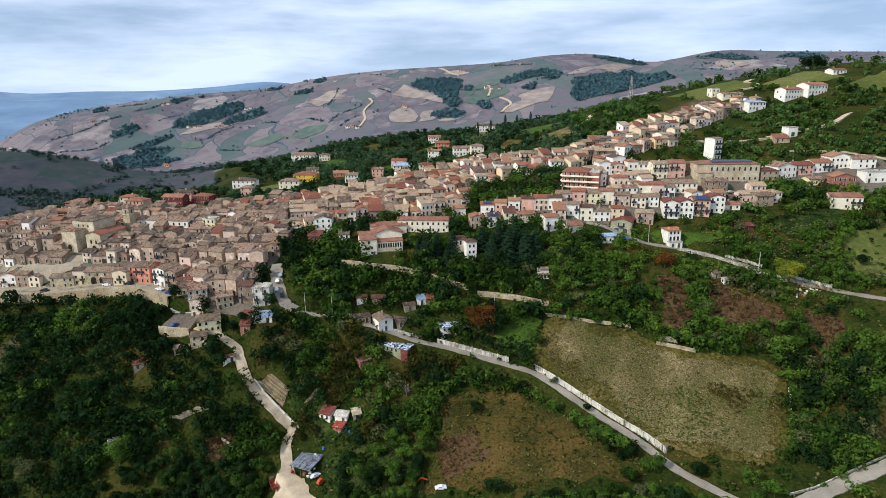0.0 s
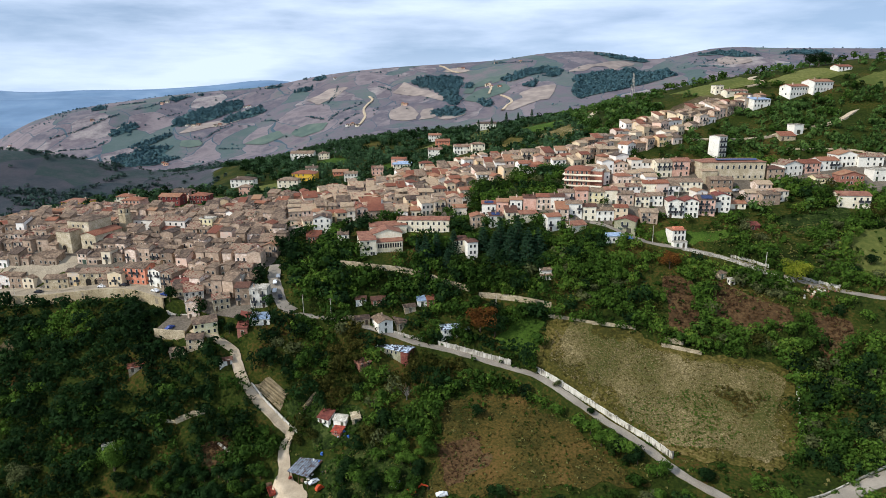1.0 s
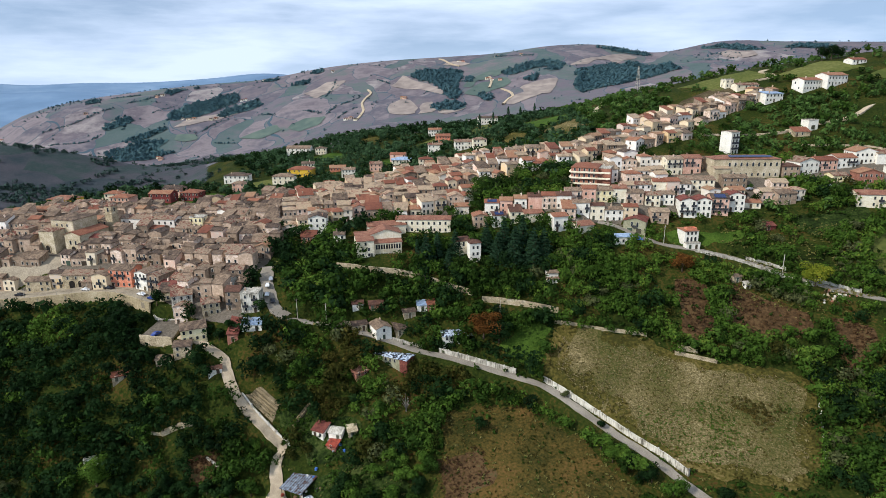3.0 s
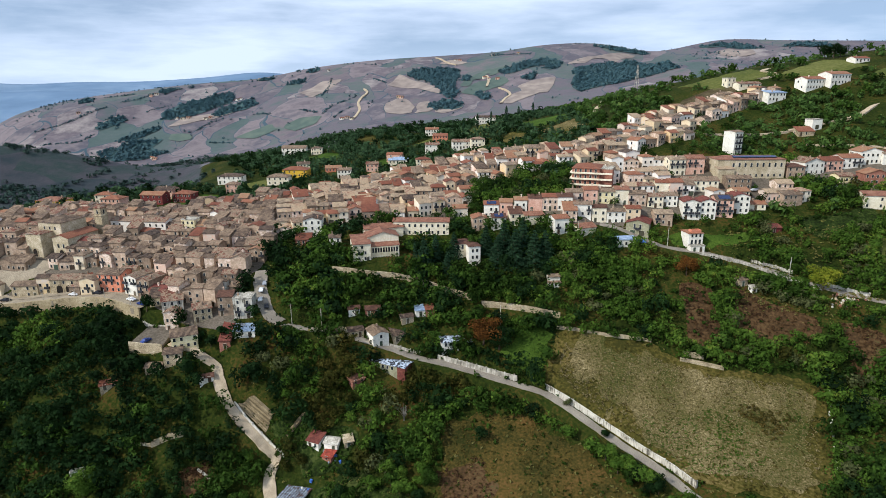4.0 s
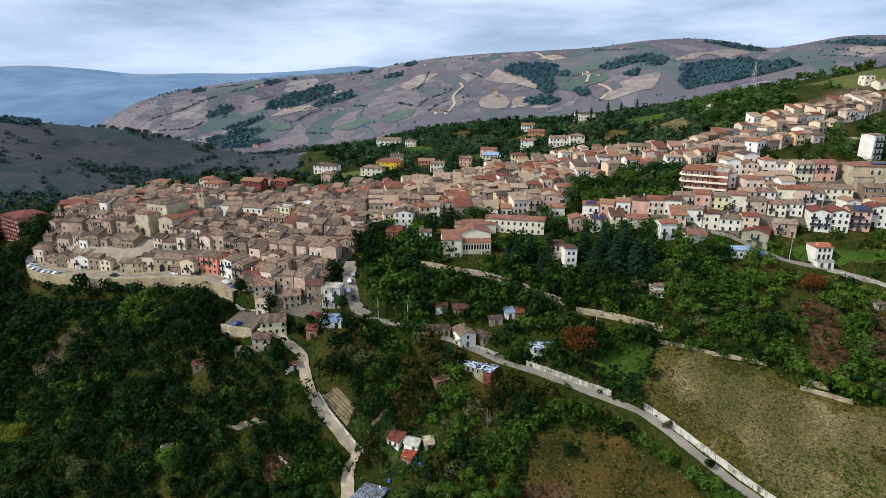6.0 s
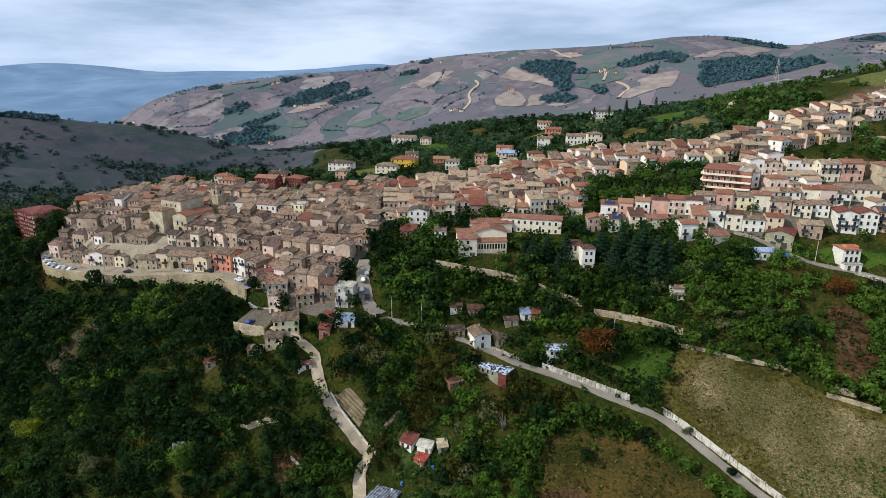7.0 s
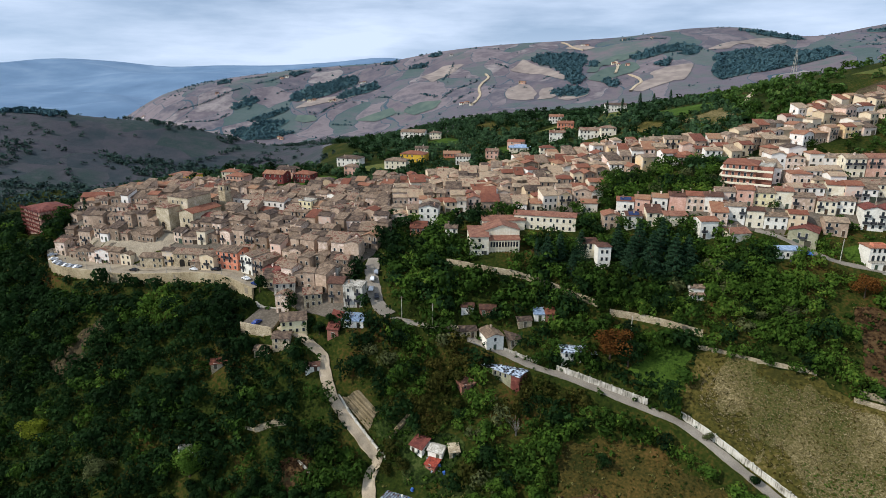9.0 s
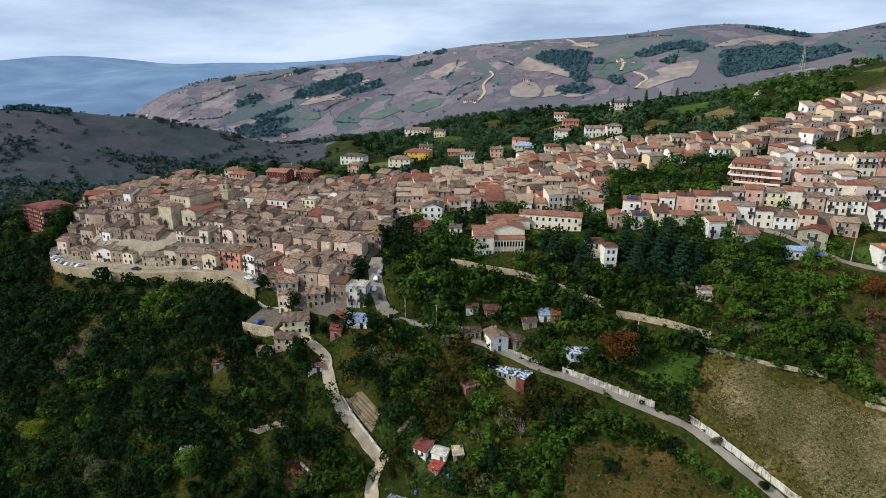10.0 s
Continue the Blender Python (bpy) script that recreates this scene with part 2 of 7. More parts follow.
M["leaf_wood"] = surface("woodland_leaves", [(0.0, "263823"), (0.4, "354b30"), (0.8, "455d3d"), (1.0, "586d48")], 0.02, 0.15, 0.8, per="island", spread=0.45, gloss=0.04, bump=0.0, through=0.28)
M["leaf_lush"] = surface("slope_leaves", [(0.0, "2b3f1c"), (0.4, "3d5427"), (0.8, "506a33"), (1.0, "6b7c40")], 0.02, 0.15, 0.8, per="island", spread=0.45, gloss=0.04, bump=0.0, through=0.28)
# far crowns carry the haze in their grey-blue base colour
M["leaf_hazy"] = surface("far_woods", [(0.0, "324a51"), (0.5, "3e575d"), (1.0, "4d6467")], 0.01, 0.05, 0.9, per="island", spread=0.4, gloss=0.04, bump=0.0)
# thickets of the western ridge, haze put into their dark teal
M["leaf_ridge"] = surface("hazy_ridge_thickets", [(0.0, "293934"), (0.5, "34453e"), (1.0, "43534a")], 0.01, 0.05, 0.9, per="island", spread=0.5, gloss=0.04, bump=0.0)
# floor of the far woods, shade and haze put into its colour
M["wood_shade_floor"] = surface("wood_shade_floor", [(0.0, "33484a"), (0.5, "3e5354"), (1.0, "4a5f5c")], 0.02, 0.1, 0.95, gloss=0.04, bump=0.3, bump_size=1.0)
M["greybark"] = surface("grey_bark", [(0.0, "5a554c"), (1.0, "8b867c")], 1.0, 6.0, 0.95, bump=0.3, bump_size=0.03)
M["sandwall"] = surface("sandstone_wall", [(0.0, "7c6d53"), (0.4, "968768"), (0.8, "a89878"), (1.0, "b3a588")], 0.12, 1.2, 0.92, bump=0.5, bump_size=0.08)
M["alley"] = surface("alley_paving", [(0.0, "453f36"), (0.5, "5b5347"), (1.0, "6f6559")], 0.1, 1.2, 0.92, bump=0.2, bump_size=0.03)
M["church_stone"] = surface("pale_ashlar", [(0.0, "8f8166"), (0.4, "ab9d80"), (0.8, "bfb197"), (1.0, "ccc0a8")], 0.3, 2.0, 0.92, bump=0.5, bump_size=0.08)
M["machine"] = surface("machine_paint", [(0.0, "8e3318"), (1.0, "c2502a")], 0.8, 3.0, 0.5, bump=0.0)


def farmland(name, stops, cell, hedge, edge, grain=0.46):
    """Patchwork fields: large cells, each of one tone, with noise inside and dark hedges along some borders."""
    m = bpy.data.materials.new(name)
    m.use_nodes = True
    n, l = m.node_tree.nodes, m.node_tree.links
    bs = n["Principled BSDF"]
    bs.inputs["Roughness"].default_value = 0.95
    bs.inputs["Specular IOR Level"].default_value = 0.1
    geo = n.new("ShaderNodeNewGeometry")
    warp = n.new("ShaderNodeTexNoise")
    warp.inputs["Scale"].default_value, warp.inputs["Detail"].default_value = 0.006, 3
    l.new(geo.outputs["Position"], warp.inputs["Vector"])
    mv = n.new("ShaderNodeVectorMath")
    mv.operation = "MULTIPLY_ADD"
    mv.inputs[1].default_value = (160, 160, 0)
    l.new(warp.outputs["Color"], mv.inputs[0])
    l.new(geo.outputs["Position"], mv.inputs[2])
    mp = n.new("ShaderNodeMapping")
    mp.inputs["Rotation"].default_value = (0, 0, 0.5)
    mp.inputs["Scale"].default_value = (1 / cell, 0.55 / cell, 0)
    l.new(mv.outputs["Vector"], mp.inputs["Vector"])
    vo, ve = n.new("ShaderNodeTexVoronoi"), n.new("ShaderNodeTexVoronoi")
    ve.feature = "DISTANCE_TO_EDGE"
    for v in (vo, ve):
        v.inputs["Scale"].default_value = 1.0
        l.new(mp.outputs["Vector"], v.inputs["Vector"])
    sep = n.new("ShaderNodeSeparateColor")
    l.new(vo.outputs["Color"], sep.inputs["Color"])
    fine = n.new("ShaderNodeTexNoise")
    fine.inputs["Scale"].default_value, fine.inputs["Detail"].default_value = 0.028, 9
    fine.inputs["Roughness"].default_value = 0.65
    l.new(geo.outputs["Position"], fine.inputs["Vector"])
    mx = n.new("ShaderNodeMix")
    mx.inputs["Factor"].default_value = grain
    l.new(sep.outputs["Red"], mx.inputs["A"])
    l.new(fine.outputs["Fac"], mx.inputs["B"])
    ramp = n.new("ShaderNodeValToRGB")
    for i, (p, c) in enumerate(stops):
        e = ramp.color_ramp.elements[i] if i < 2 else ramp.color_ramp.elements.new(p)
        e.position, e.color = p, rgb(c)
    l.new(mx.outputs["Result"], ramp.inputs["Fac"])
    patchy = n.new("ShaderNodeTexNoise")
    patchy.inputs["Scale"].default_value, patchy.inputs["Detail"].default_value = 0.012, 5
    l.new(geo.outputs["Position"], patchy.inputs["Vector"])
    lim = n.new("ShaderNodeMath")
    lim.operation = "MULTIPLY"
    lim.inputs[1].default_value = edge
    l.new(patchy.outputs["Fac"], lim.inputs[0])
    less = n.new("ShaderNodeMath")
    less.operation = "LESS_THAN"
    l.new(ve.outputs["Distance"], less.inputs[0])
    l.new(lim.outputs[0], less.inputs[1])
    mix = n.new("ShaderNodeMixRGB")
    mix.inputs[2].default_value = rgb(hedge)
    l.new(less.outputs[0], mix.inputs["Fac"])
    l.new(ramp.outputs["Color"], mix.inputs[1])
    l.new(mix.outputs["Color"], bs.inputs["Base Color"])
    bp = n.new("ShaderNodeBump")
    bp.inputs["Strength"].default_value, bp.inputs["Distance"].default_value = 0.5, 6.0
    l.new(fine.outputs["Fac"], bp.inputs["Height"])
    l.new(bp.outputs["Normal"], bs.inputs["Normal"])
    return m


# haze over the far hill is put into its colours, greyed and blued
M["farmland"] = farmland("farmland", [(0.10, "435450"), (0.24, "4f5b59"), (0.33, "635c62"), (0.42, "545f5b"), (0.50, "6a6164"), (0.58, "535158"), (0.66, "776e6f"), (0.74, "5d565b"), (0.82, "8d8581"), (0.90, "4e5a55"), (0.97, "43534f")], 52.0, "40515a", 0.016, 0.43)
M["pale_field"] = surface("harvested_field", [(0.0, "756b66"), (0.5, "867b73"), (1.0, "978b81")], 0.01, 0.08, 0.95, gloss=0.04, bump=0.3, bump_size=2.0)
M["green_field"] = surface("hazy_far_pasture", [(0.0, "4a5852"), (0.5, "525f58"), (1.0, "5d685e")], 0.01, 0.08, 0.95, gloss=0.04, bump=0.3, bump_size=2.0)
# western ridge: a cloud's shade and haze put in as dark field colours
M["clouded_ridge"] = farmland("clouded_ridge", [(0.15, "22312f"), (0.35, "31393c"), (0.5, "454347"), (0.65, "2f3c39"), (0.8, "504b4f")], 42.0, "29343a", 0.0, 0.72)
# the mountains' blue is haze put into their base colour
M["distance"] = surface("hazy_distant_hills", [(0.0, "536c86"), (0.5, "647d96"), (1.0, "7a90a5")], 0.0014, 0.007, 0.95, bump=0.0, span=0.34)


# ---- ground ----
GX = np.array([-420, -300, -220, -150, -90, -40, 0, 50, 110, 190, 320.0])
GY = np.array([130, 170, 200, 230, 260, 300, 360, 460, 640.0])
HEIGHTS = np.array([
    (-119.7, -93, -73.2, -53.3, -33.9, -17.3, -5.2, 7.6, 18.4, 26.3, 35.9),
    (-85.9, -59.3, -40.7, -22.5, -10, 2.3, 10.9, 17.7, 23.3, 31.8, 46.7),
    (-61.3, -33.8, -15.7, 2.3, 9.3, 15.5, 23.3, 25, 27.9, 38.7, 55.5),
    (-38.2, -8.3, 13.7, 33.5, 42.4, 38.8, 38.3, 40.7, 42.6, 50.3, 65.2),
    (-17.6, 16, 41.7, 56.8, 61.4, 63.6, 59.6, 62.8, 60.5, 63.8, 76.5),
    (5, 46.5, 69, 69.1, 72.4, 78.5, 79.3, 87.1, 85.3, 87, 93.5),
    (25.1, 61.3, 74.5, 74.4, 76.2, 82.2, 89, 100.4, 107.7, 109.6, 119.3),
    (30.3, 62.4, 73.6, 77.5, 79.2, 83.8, 94.4, 108.3, 124, 143, 162),
    (34.4, 64.2, 75.3, 82.2, 89.1, 95.2, 101, 108.6, 114, 126, 140),
])
# the hills beyond, by bearing (degrees from +y) and distance: the low western ridge, the valley, the long farmed hill, the mountains
FA = np.array([-75, -46, -42, -38, -34, -30, -26, -21, -16, -11, -5, 0, 5, 9, 13, 18, 23, 28, 34, 55.0])
FR = np.array([560, 650, 760, 860, 1050, 1250, 1600, 2300, 3000, 3800, 4700.0])
SLOPE_FOOT = [60, 62, 62, 58, 54, 50, 50, 60, 70, 88, 100, 105, 110, 122, 130, 140, 148, 150, 150, 150]
SLOPE_TOP = [80, 82, 82, 76, 70, 62, 54, 54, 64, 84, 96, 101, 106, 116, 122, 130, 138, 140, 142, 145]
WEST_RIDGE = [90, 99, 99, 92, 85, 73, 58, 53, 60, 78, 90, 94, 100, 106, 110, 118, 126, 128, 128, 128]
VALLEY = [60, 45, 45, 40, 38, 38, 42, 52, 62, 82, 96, 101, 107, 115, 121, 127, 133, 136, 136, 132]
FARM_SLOPE = [30, 5, 5, 20, 55, 76, 86, 98, 108, 127, 141, 147, 154, 164, 168, 164, 172, 172, 170, 165]
FARM_CREST = [0, -5, 0, 42, 93, 116, 128, 140, 149, 169, 183, 189, 196, 207, 208, 192, 209, 205, 200, 180]
FARM_BACK = [-10, -20, -20, -10, 20, 45, 60, 70, 80, 90, 100, 110, 110, 110, 110, 110, 110, 110, 110, 110]
FOOTHILL = [40, 35, 38, 32, 30, 40, 50, 60, 60, 60, 60, 60, 60, 60, 60, 60, 60, 60, 60, 60]
MOUNTAIN_SLOPE = [90, 85, 92, 88, 72, 75, 80, 90, 95, 90, 80, 80, 80, 80, 80, 80, 80, 80, 80, 80]
MOUNTAIN_CREST = [140, 145, 170, 158, 130, 138, 138, 156, 184, 150, 110, 110, 110, 110, 110, 110, 110, 110, 110, 110]
MOUNTAIN_BACK = [100] * 20
FAR = np.array([SLOPE_FOOT, SLOPE_TOP, WEST_RIDGE, VALLEY, FARM_SLOPE, FARM_CREST, FARM_BACK, FOOTHILL, MOUNTAIN_SLOPE, MOUNTAIN_CREST, MOUNTAIN_BACK], float)
LATTICE = np.random.RandomState(7).rand(64, 64)


def hermite(xs, v, q):
    """Smooth interpolation of v, whose first axis runs along xs, at the values q; v may hold one column for each q."""
    q = np.clip(q, xs[0], xs[-1])
    i = np.clip(np.searchsorted(xs, q) - 1, 0, len(xs) - 2)
    m = np.gradient(v, xs, axis=0)
    h = xs[i + 1] - xs[i]
    t = (q - xs[i]) / h
    if v.ndim == 1:
        a, b, ma, mb = v[i], v[i + 1], m[i], m[i + 1]
    else:
        k = np.arange(len(q))
        a, b, ma, mb = v[i, k], v[i + 1, k], m[i, k], m[i + 1, k]
    return (2 * t**3 - 3 * t**2 + 1) * a + (t**3 - 2 * t**2 + t) * h * ma + (3 * t**2 - 2 * t**3) * b + (t**3 - t**2) * h * mb


def table(xs, ys, v, x, y):
    cols = np.stack([hermite(xs, row, x) for row in v])
    return hermite(ys, cols, y)


def value_noise(x, y, size):
    u, w = x / size, y / size
    i, j = np.floor(u).astype(int), np.floor(w).astype(int)
    a, b = u - i, w - j
    a, b = a * a * (3 - 2 * a), b * b * (3 - 2 * b)
    g = lambda p, q: LATTICE[p % 64, q % 64]
    return (g(i, j) * (1 - a) + g(i + 1, j) * a) * (1 - b) + (g(i, j + 1) * (1 - a) + g(i + 1, j + 1) * a) * b - 0.5


def step(a, b, v):
    t = np.clip((v - a) / (b - a), 0.0, 1.0)
    return t * t * (3 - 2 * t)


def raw_heights(x, y):
    """The ground's height at arrays of x and y, before roads are cut into it."""
    x, y = np.asarray(x, float), np.asarray(y, float)
    near = table(GX, GY, HEIGHTS, x, y)
    r = np.hypot(x, y)
    az = np.degrees(np.arctan2(x, y))
    far = table(FA, FR, FAR, az, r)
    folds = value_noise(x, y, 210) * 26 + value_noise(x + 900, y, 84) * 13 + np.abs(value_noise(x + 0.5 * y, y * 0.3, 60)) * 12 - 4
    far += step(840, 960, r) * (1 - step(1110, 1240, r)) * folds
    far += step(560, 640, r) * (1 - step(690, 750, r)) * value_noise(x, y, 90) * 14
    far += step(1600, 1900, r) * (1 - step(3300, 3750, r)) * (value_noise(x, y, 520) * 90 + value_noise(x, y, 190) * 40)
    out = np.maximum(np.maximum(GX[0] - x, x - GX[-1]), y - 560)
    w = np.maximum(step(0, 160, out), step(455, 570, r) * step(-18, -25, az))
    fine = value_noise(x, y, 9) * 0.35 + value_noise(x, y, 31) * 1.4
    return near * (1 - w) + far * w + fine * (1 - w)


# the roads' middle lines
TRACK = [(-51, 187), (-55, 192), (-58, 197), (-60, 204), (-59, 209), (-64, 212), (-71, 216), (-77, 220), (-81, 224), (-84, 229), (-86, 233), (-91, 235), (-99, 239), (-106, 241)]
LANE = [(97, 162), (92, 167), (81, 179), (71, 195), (59, 206), (48, 216), (38, 224), (27, 228), (13, 233), (-1, 237), (-9, 238), (-20, 241), (-30, 243), (-43, 245), (-55, 246), (-65, 247), (-71, 252), (-76, 261), (-77, 269)]
LANE_SE = [(153, 176), (145, 173), (130, 168), (119, 164), (100, 158)]
ROAD_E = [(72, 294), (84, 290), (95, 284), (117, 280), (137, 273), (147, 268), (158, 262), (175, 255), (193, 249), (215, 240)]
QUAY = [(-248, 293), (-240, 284), (-227, 278.5), (-205, 273.5), (-182, 270.5), (-153, 268.5), (-138, 265.5), (-122, 258.5)]
STREET = [(-64, 247), (-69, 250), (-73.5, 257), (-77, 266), (-79, 276)]


def smooth_line(pts, gap=1.5):
    """A Catmull-Rom line through pts, about every gap metres."""
    p = [Vector((a[0], a[1], 0)) for a in pts]
    p = [2 * p[0] - p[1]] + p + [2 * p[-1] - p[-2]]
    out = []
    for i in range(1, len(p) - 2):
        k = max(1, int((p[i + 1] - p[i]).length / gap))
        for s in range(k):
            t = s / k
            out.append(0.5 * (2 * p[i] + (p[i + 1] - p[i - 1]) * t + (2 * p[i - 1] - 5 * p[i] + 4 * p[i + 1] - p[i + 2]) * t * t + (3 * p[i] - p[i - 1] - 3 * p[i + 1] + p[i + 2]) * t**3))
    out.append(p[-2])
    return np.array([(v.x, v.y) for v in out])


def sides(line):
    d = np.gradient(line, axis=0)
    d /= np.linalg.norm(d, axis=1)[:, None] + 1e-9
    return np.stack([-d[:, 1], d[:, 0]], -1)


def road_bed(pts, drop=0.0):
    line = smooth_line(pts)
    z = raw_heights(line[:, 0], line[:, 1]) - drop
    return line, np.convolve(np.pad(z, 6, mode="edge"), np.ones(13) / 13, mode="valid")


QUAY_DROP = 1.2
BEDS = []          # points x, y, z, half width, shoulder, direction and slope of the road beds
for pts, half, shoulder, drop in ((TRACK, 3.2, 3.5, 0), (LANE, 3.0, 3.0, 0), (LANE_SE, 3.4, 3.5, 0), (ROAD_E, 3.6, 3.5, 0), (QUAY, 8.5, 3.0, QUAY_DROP), (STREET, 3.4, 3.0, 0)):
    bed_line, bed_z = road_bed(pts, drop)
    run = np.gradient(bed_line, axis=0)
    long = np.linalg.norm(run, axis=1) + 1e-9
    BEDS += [(q[0], q[1], h, half, shoulder, r[0] / m, r[1] / m, g / m) for q, h, r, m, g in zip(bed_line, bed_z, run, long, np.gradient(bed_z))]
BEDS = np.array(BEDS)
WALL_W = [(-246, 288), (-241, 279), (-229, 273.5), (-206, 268.5), (-183, 265.5), (-154, 263.5), (-139, 260.5), (-123, 253.5)]
WALL_LINE = smooth_line(WALL_W)
WALL_OUT = -sides(WALL_LINE)
PARKING = [(-121, 239), (-118.4, 250.4), (-107.2, 250), (-107.6, 236.8)]


def parking_level(x, y):
    return 50.3 + (y - 238) * 0.2


def heights(x, y):
    """The ground's height at arrays of x and y, level across the roads."""
    x, y = np.asarray(x, float), np.asarray(y, float)
    z = raw_heights(x, y)
    near = np.nonzero((x > -260) & (x < 225) & (y > 150) & (y < 305))[0]
    for k in range(0, len(near), 4000):
        i = near[k:k + 4000]
        d = np.hypot(x[i, None] - BEDS[None, :, 0], y[i, None] - BEDS[None, :, 1])
        over = d - BEDS[None, :, 3]
        best = over.argmin(1)
        w = 1 - step(0.0, 1.0, over[np.arange(len(i)), best] / BEDS[best, 4])
        along = np.clip((x[i] - BEDS[best, 0]) * BEDS[best, 5] + (y[i] - BEDS[best, 1]) * BEDS[best, 6], -1.5, 1.5)
        z[i] = z[i] * (1 - w) + (BEDS[best, 2] + along * BEDS[best, 7]) * w
    # the ground falls away at the foot of the promenade's wall
    foot = np.nonzero((x > -275) & (x < -112) & (y > 225) & (y < 295))[0]
    if len(foot):
        d = np.hypot(x[foot, None] - WALL_LINE[None, :, 0], y[foot, None] - WALL_LINE[None, :, 1])
        best = d.argmin(1)
        out = (x[foot] - WALL_LINE[best, 0]) * WALL_OUT[best, 0] + (y[foot] - WALL_LINE[best, 1]) * WALL_OUT[best, 1]
        ends = 1 - step(12, 17, d[np.arange(len(foot)), best])
        z[foot] -= 3.8 * step(-1.6, -0.4, out) * (1 - step(3, 17, out)) * ends
    flat = (x > -122) & (x < -106) & (y > 236) & (y < 251.5)
    z = np.where(flat, np.minimum(z, parking_level(x, y) - 0.4), z)
    return z


def ground(x, y):
    return float(heights(np.array([x]), np.array([y]))[0])


def mesh_object(name, verts, faces, material, parent=None, label="", smooth=False, slots=None):
    """ONE mesh object from arrays of points and faces. slots: a material index for each face, with a list of materials."""
    me = bpy.data.meshes.new(name)
    me.from_pydata([tuple(v) for v in verts], [], [tuple(f) for f in faces])
    for m in (material if isinstance(material, (list, tuple)) else [material]):
        me.materials.append(m)
    if slots is not None:
        me.polygons.foreach_set("material_index", np.asarray(slots, dtype=np.int32))
    if smooth:
        me.polygons.foreach_set("use_smooth", np.ones(len(me.polygons), dtype=bool))
    me.update()
    ob = new(name, me)
    if parent:
        ob.parent = parent
    if label:
        tagged(ob, label)
    return ob


def quads_object(name, verts, faces, material):
    """A large mesh of alike faces from numpy arrays."""
    me = bpy.data.meshes.new(name)
    nf, k = faces.shape
    me.vertices.add(len(verts))
    me.vertices.foreach_set("co", np.asarray(verts, np.float32).ravel())
    me.loops.add(nf * k)
    me.loops.foreach_set("vertex_index", np.asarray(faces, np.int32).ravel())
    me.polygons.add(nf)
    me.polygons.foreach_set("loop_start", np.arange(0, nf * k, k, dtype=np.int32))
    me.materials.append(material)
    me.update(calc_edges=True)
    return new(name, me)


def spread_axis(lo, hi, stepsize, far_lo, far_hi, count):
    mid = np.arange(lo, hi + 0.1, stepsize)
    up = hi + (far_hi - hi) * (np.linspace(0, 1, count + 1)[1:] ** 1.6)
    down = lo - (lo - far_lo) * (np.linspace(0, 1, count + 1)[1:] ** 1.6)
    return np.concatenate([down[::-1], mid, up])


ax = spread_axis(-420, 330, 3, -4600, 4600, 84)
ax = np.concatenate([ax[ax < -250.5], np.arange(-250, 160, 1.8), ax[ax > 161]])
ay = np.concatenate([np.arange(-60, 120, 12), np.arange(120, 165, 3), np.arange(165, 300, 1.8), np.arange(300, 520, 3), 520 + (4900 - 520) * np.linspace(0, 1, 180)[1:] ** 1.7])
gx, gy = np.meshgrid(ax, ay)
gz = heights(gx.ravel(), gy.ravel())
nxg, nyg = len(ax), len(ay)
idx = np.arange(nxg * nyg).reshape(nyg, nxg)
gq = np.stack([idx[:-1, :-1], idx[:-1, 1:], idx[1:, 1:], idx[1:, :-1]], -1).reshape(-1, 4)
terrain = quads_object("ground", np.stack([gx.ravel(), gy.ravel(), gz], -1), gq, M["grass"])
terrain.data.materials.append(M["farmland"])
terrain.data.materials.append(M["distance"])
terrain.data.materials.append(M["clouded_ridge"])
mid = np.stack([gx.ravel(), gy.ravel()], -1)[gq].mean(1)
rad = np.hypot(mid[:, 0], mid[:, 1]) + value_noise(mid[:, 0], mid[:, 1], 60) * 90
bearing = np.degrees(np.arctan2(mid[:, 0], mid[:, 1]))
# with distance the faces change to the haze-tinted materials
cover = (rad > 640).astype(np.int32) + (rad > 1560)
# the western ridge takes the fields darkened for cloud shade
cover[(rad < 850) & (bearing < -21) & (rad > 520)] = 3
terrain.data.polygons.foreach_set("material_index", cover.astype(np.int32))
terrain.data.polygons.foreach_set("use_smooth", np.ones(len(gq), dtype=bool))
tagged(terrain, "green and brown hilly farmland with patchwork fields, far ones haze-tinted", "ground", kind="structure")


# ---- roads and fields ----
def road(name, pts, width, material, label, lift=0.3, drop=0.0):
    line, zc = road_bed(pts, drop)
    n = sides(line)
    verts, faces = [], []
    offs = (-0.5, -0.5, -0.2, 0.2, 0.5, 0.5)
    for i, (p, q) in enumerate(zip(line, n)):
        wob = 1 + 0.08 * math.sin(i * 0.9) + 0.05 * math.sin(i * 2.3)
        for k, o in enumerate(offs):
            c = p + q * o * width * wob
            verts.append((c[0], c[1], zc[i] + lift - (2.5 if k in (0, 5) else 0)))
        if i:
            for k in range(5):
                a = (i - 1) * 6 + k
                faces.append((a, a + 1, a + 7, a + 6))
    ob = mesh_object(name, verts, faces, material)
    return tagged(ob, label, "road", kind="structure")


def inside(poly, x, y):
    x, y = np.asarray(x, float), np.asarray(y, float)
    c = np.zeros(x.shape, bool)
    for (x1, y1), (x2, y2) in zip(poly, poly[1:] + poly[:1]):
        hit = ((y1 > y) != (y2 > y)) & (x < (x2 - x1) * (y - y1) / (y2 - y1 + 1e-12) + x1)
        c ^= hit
    return c


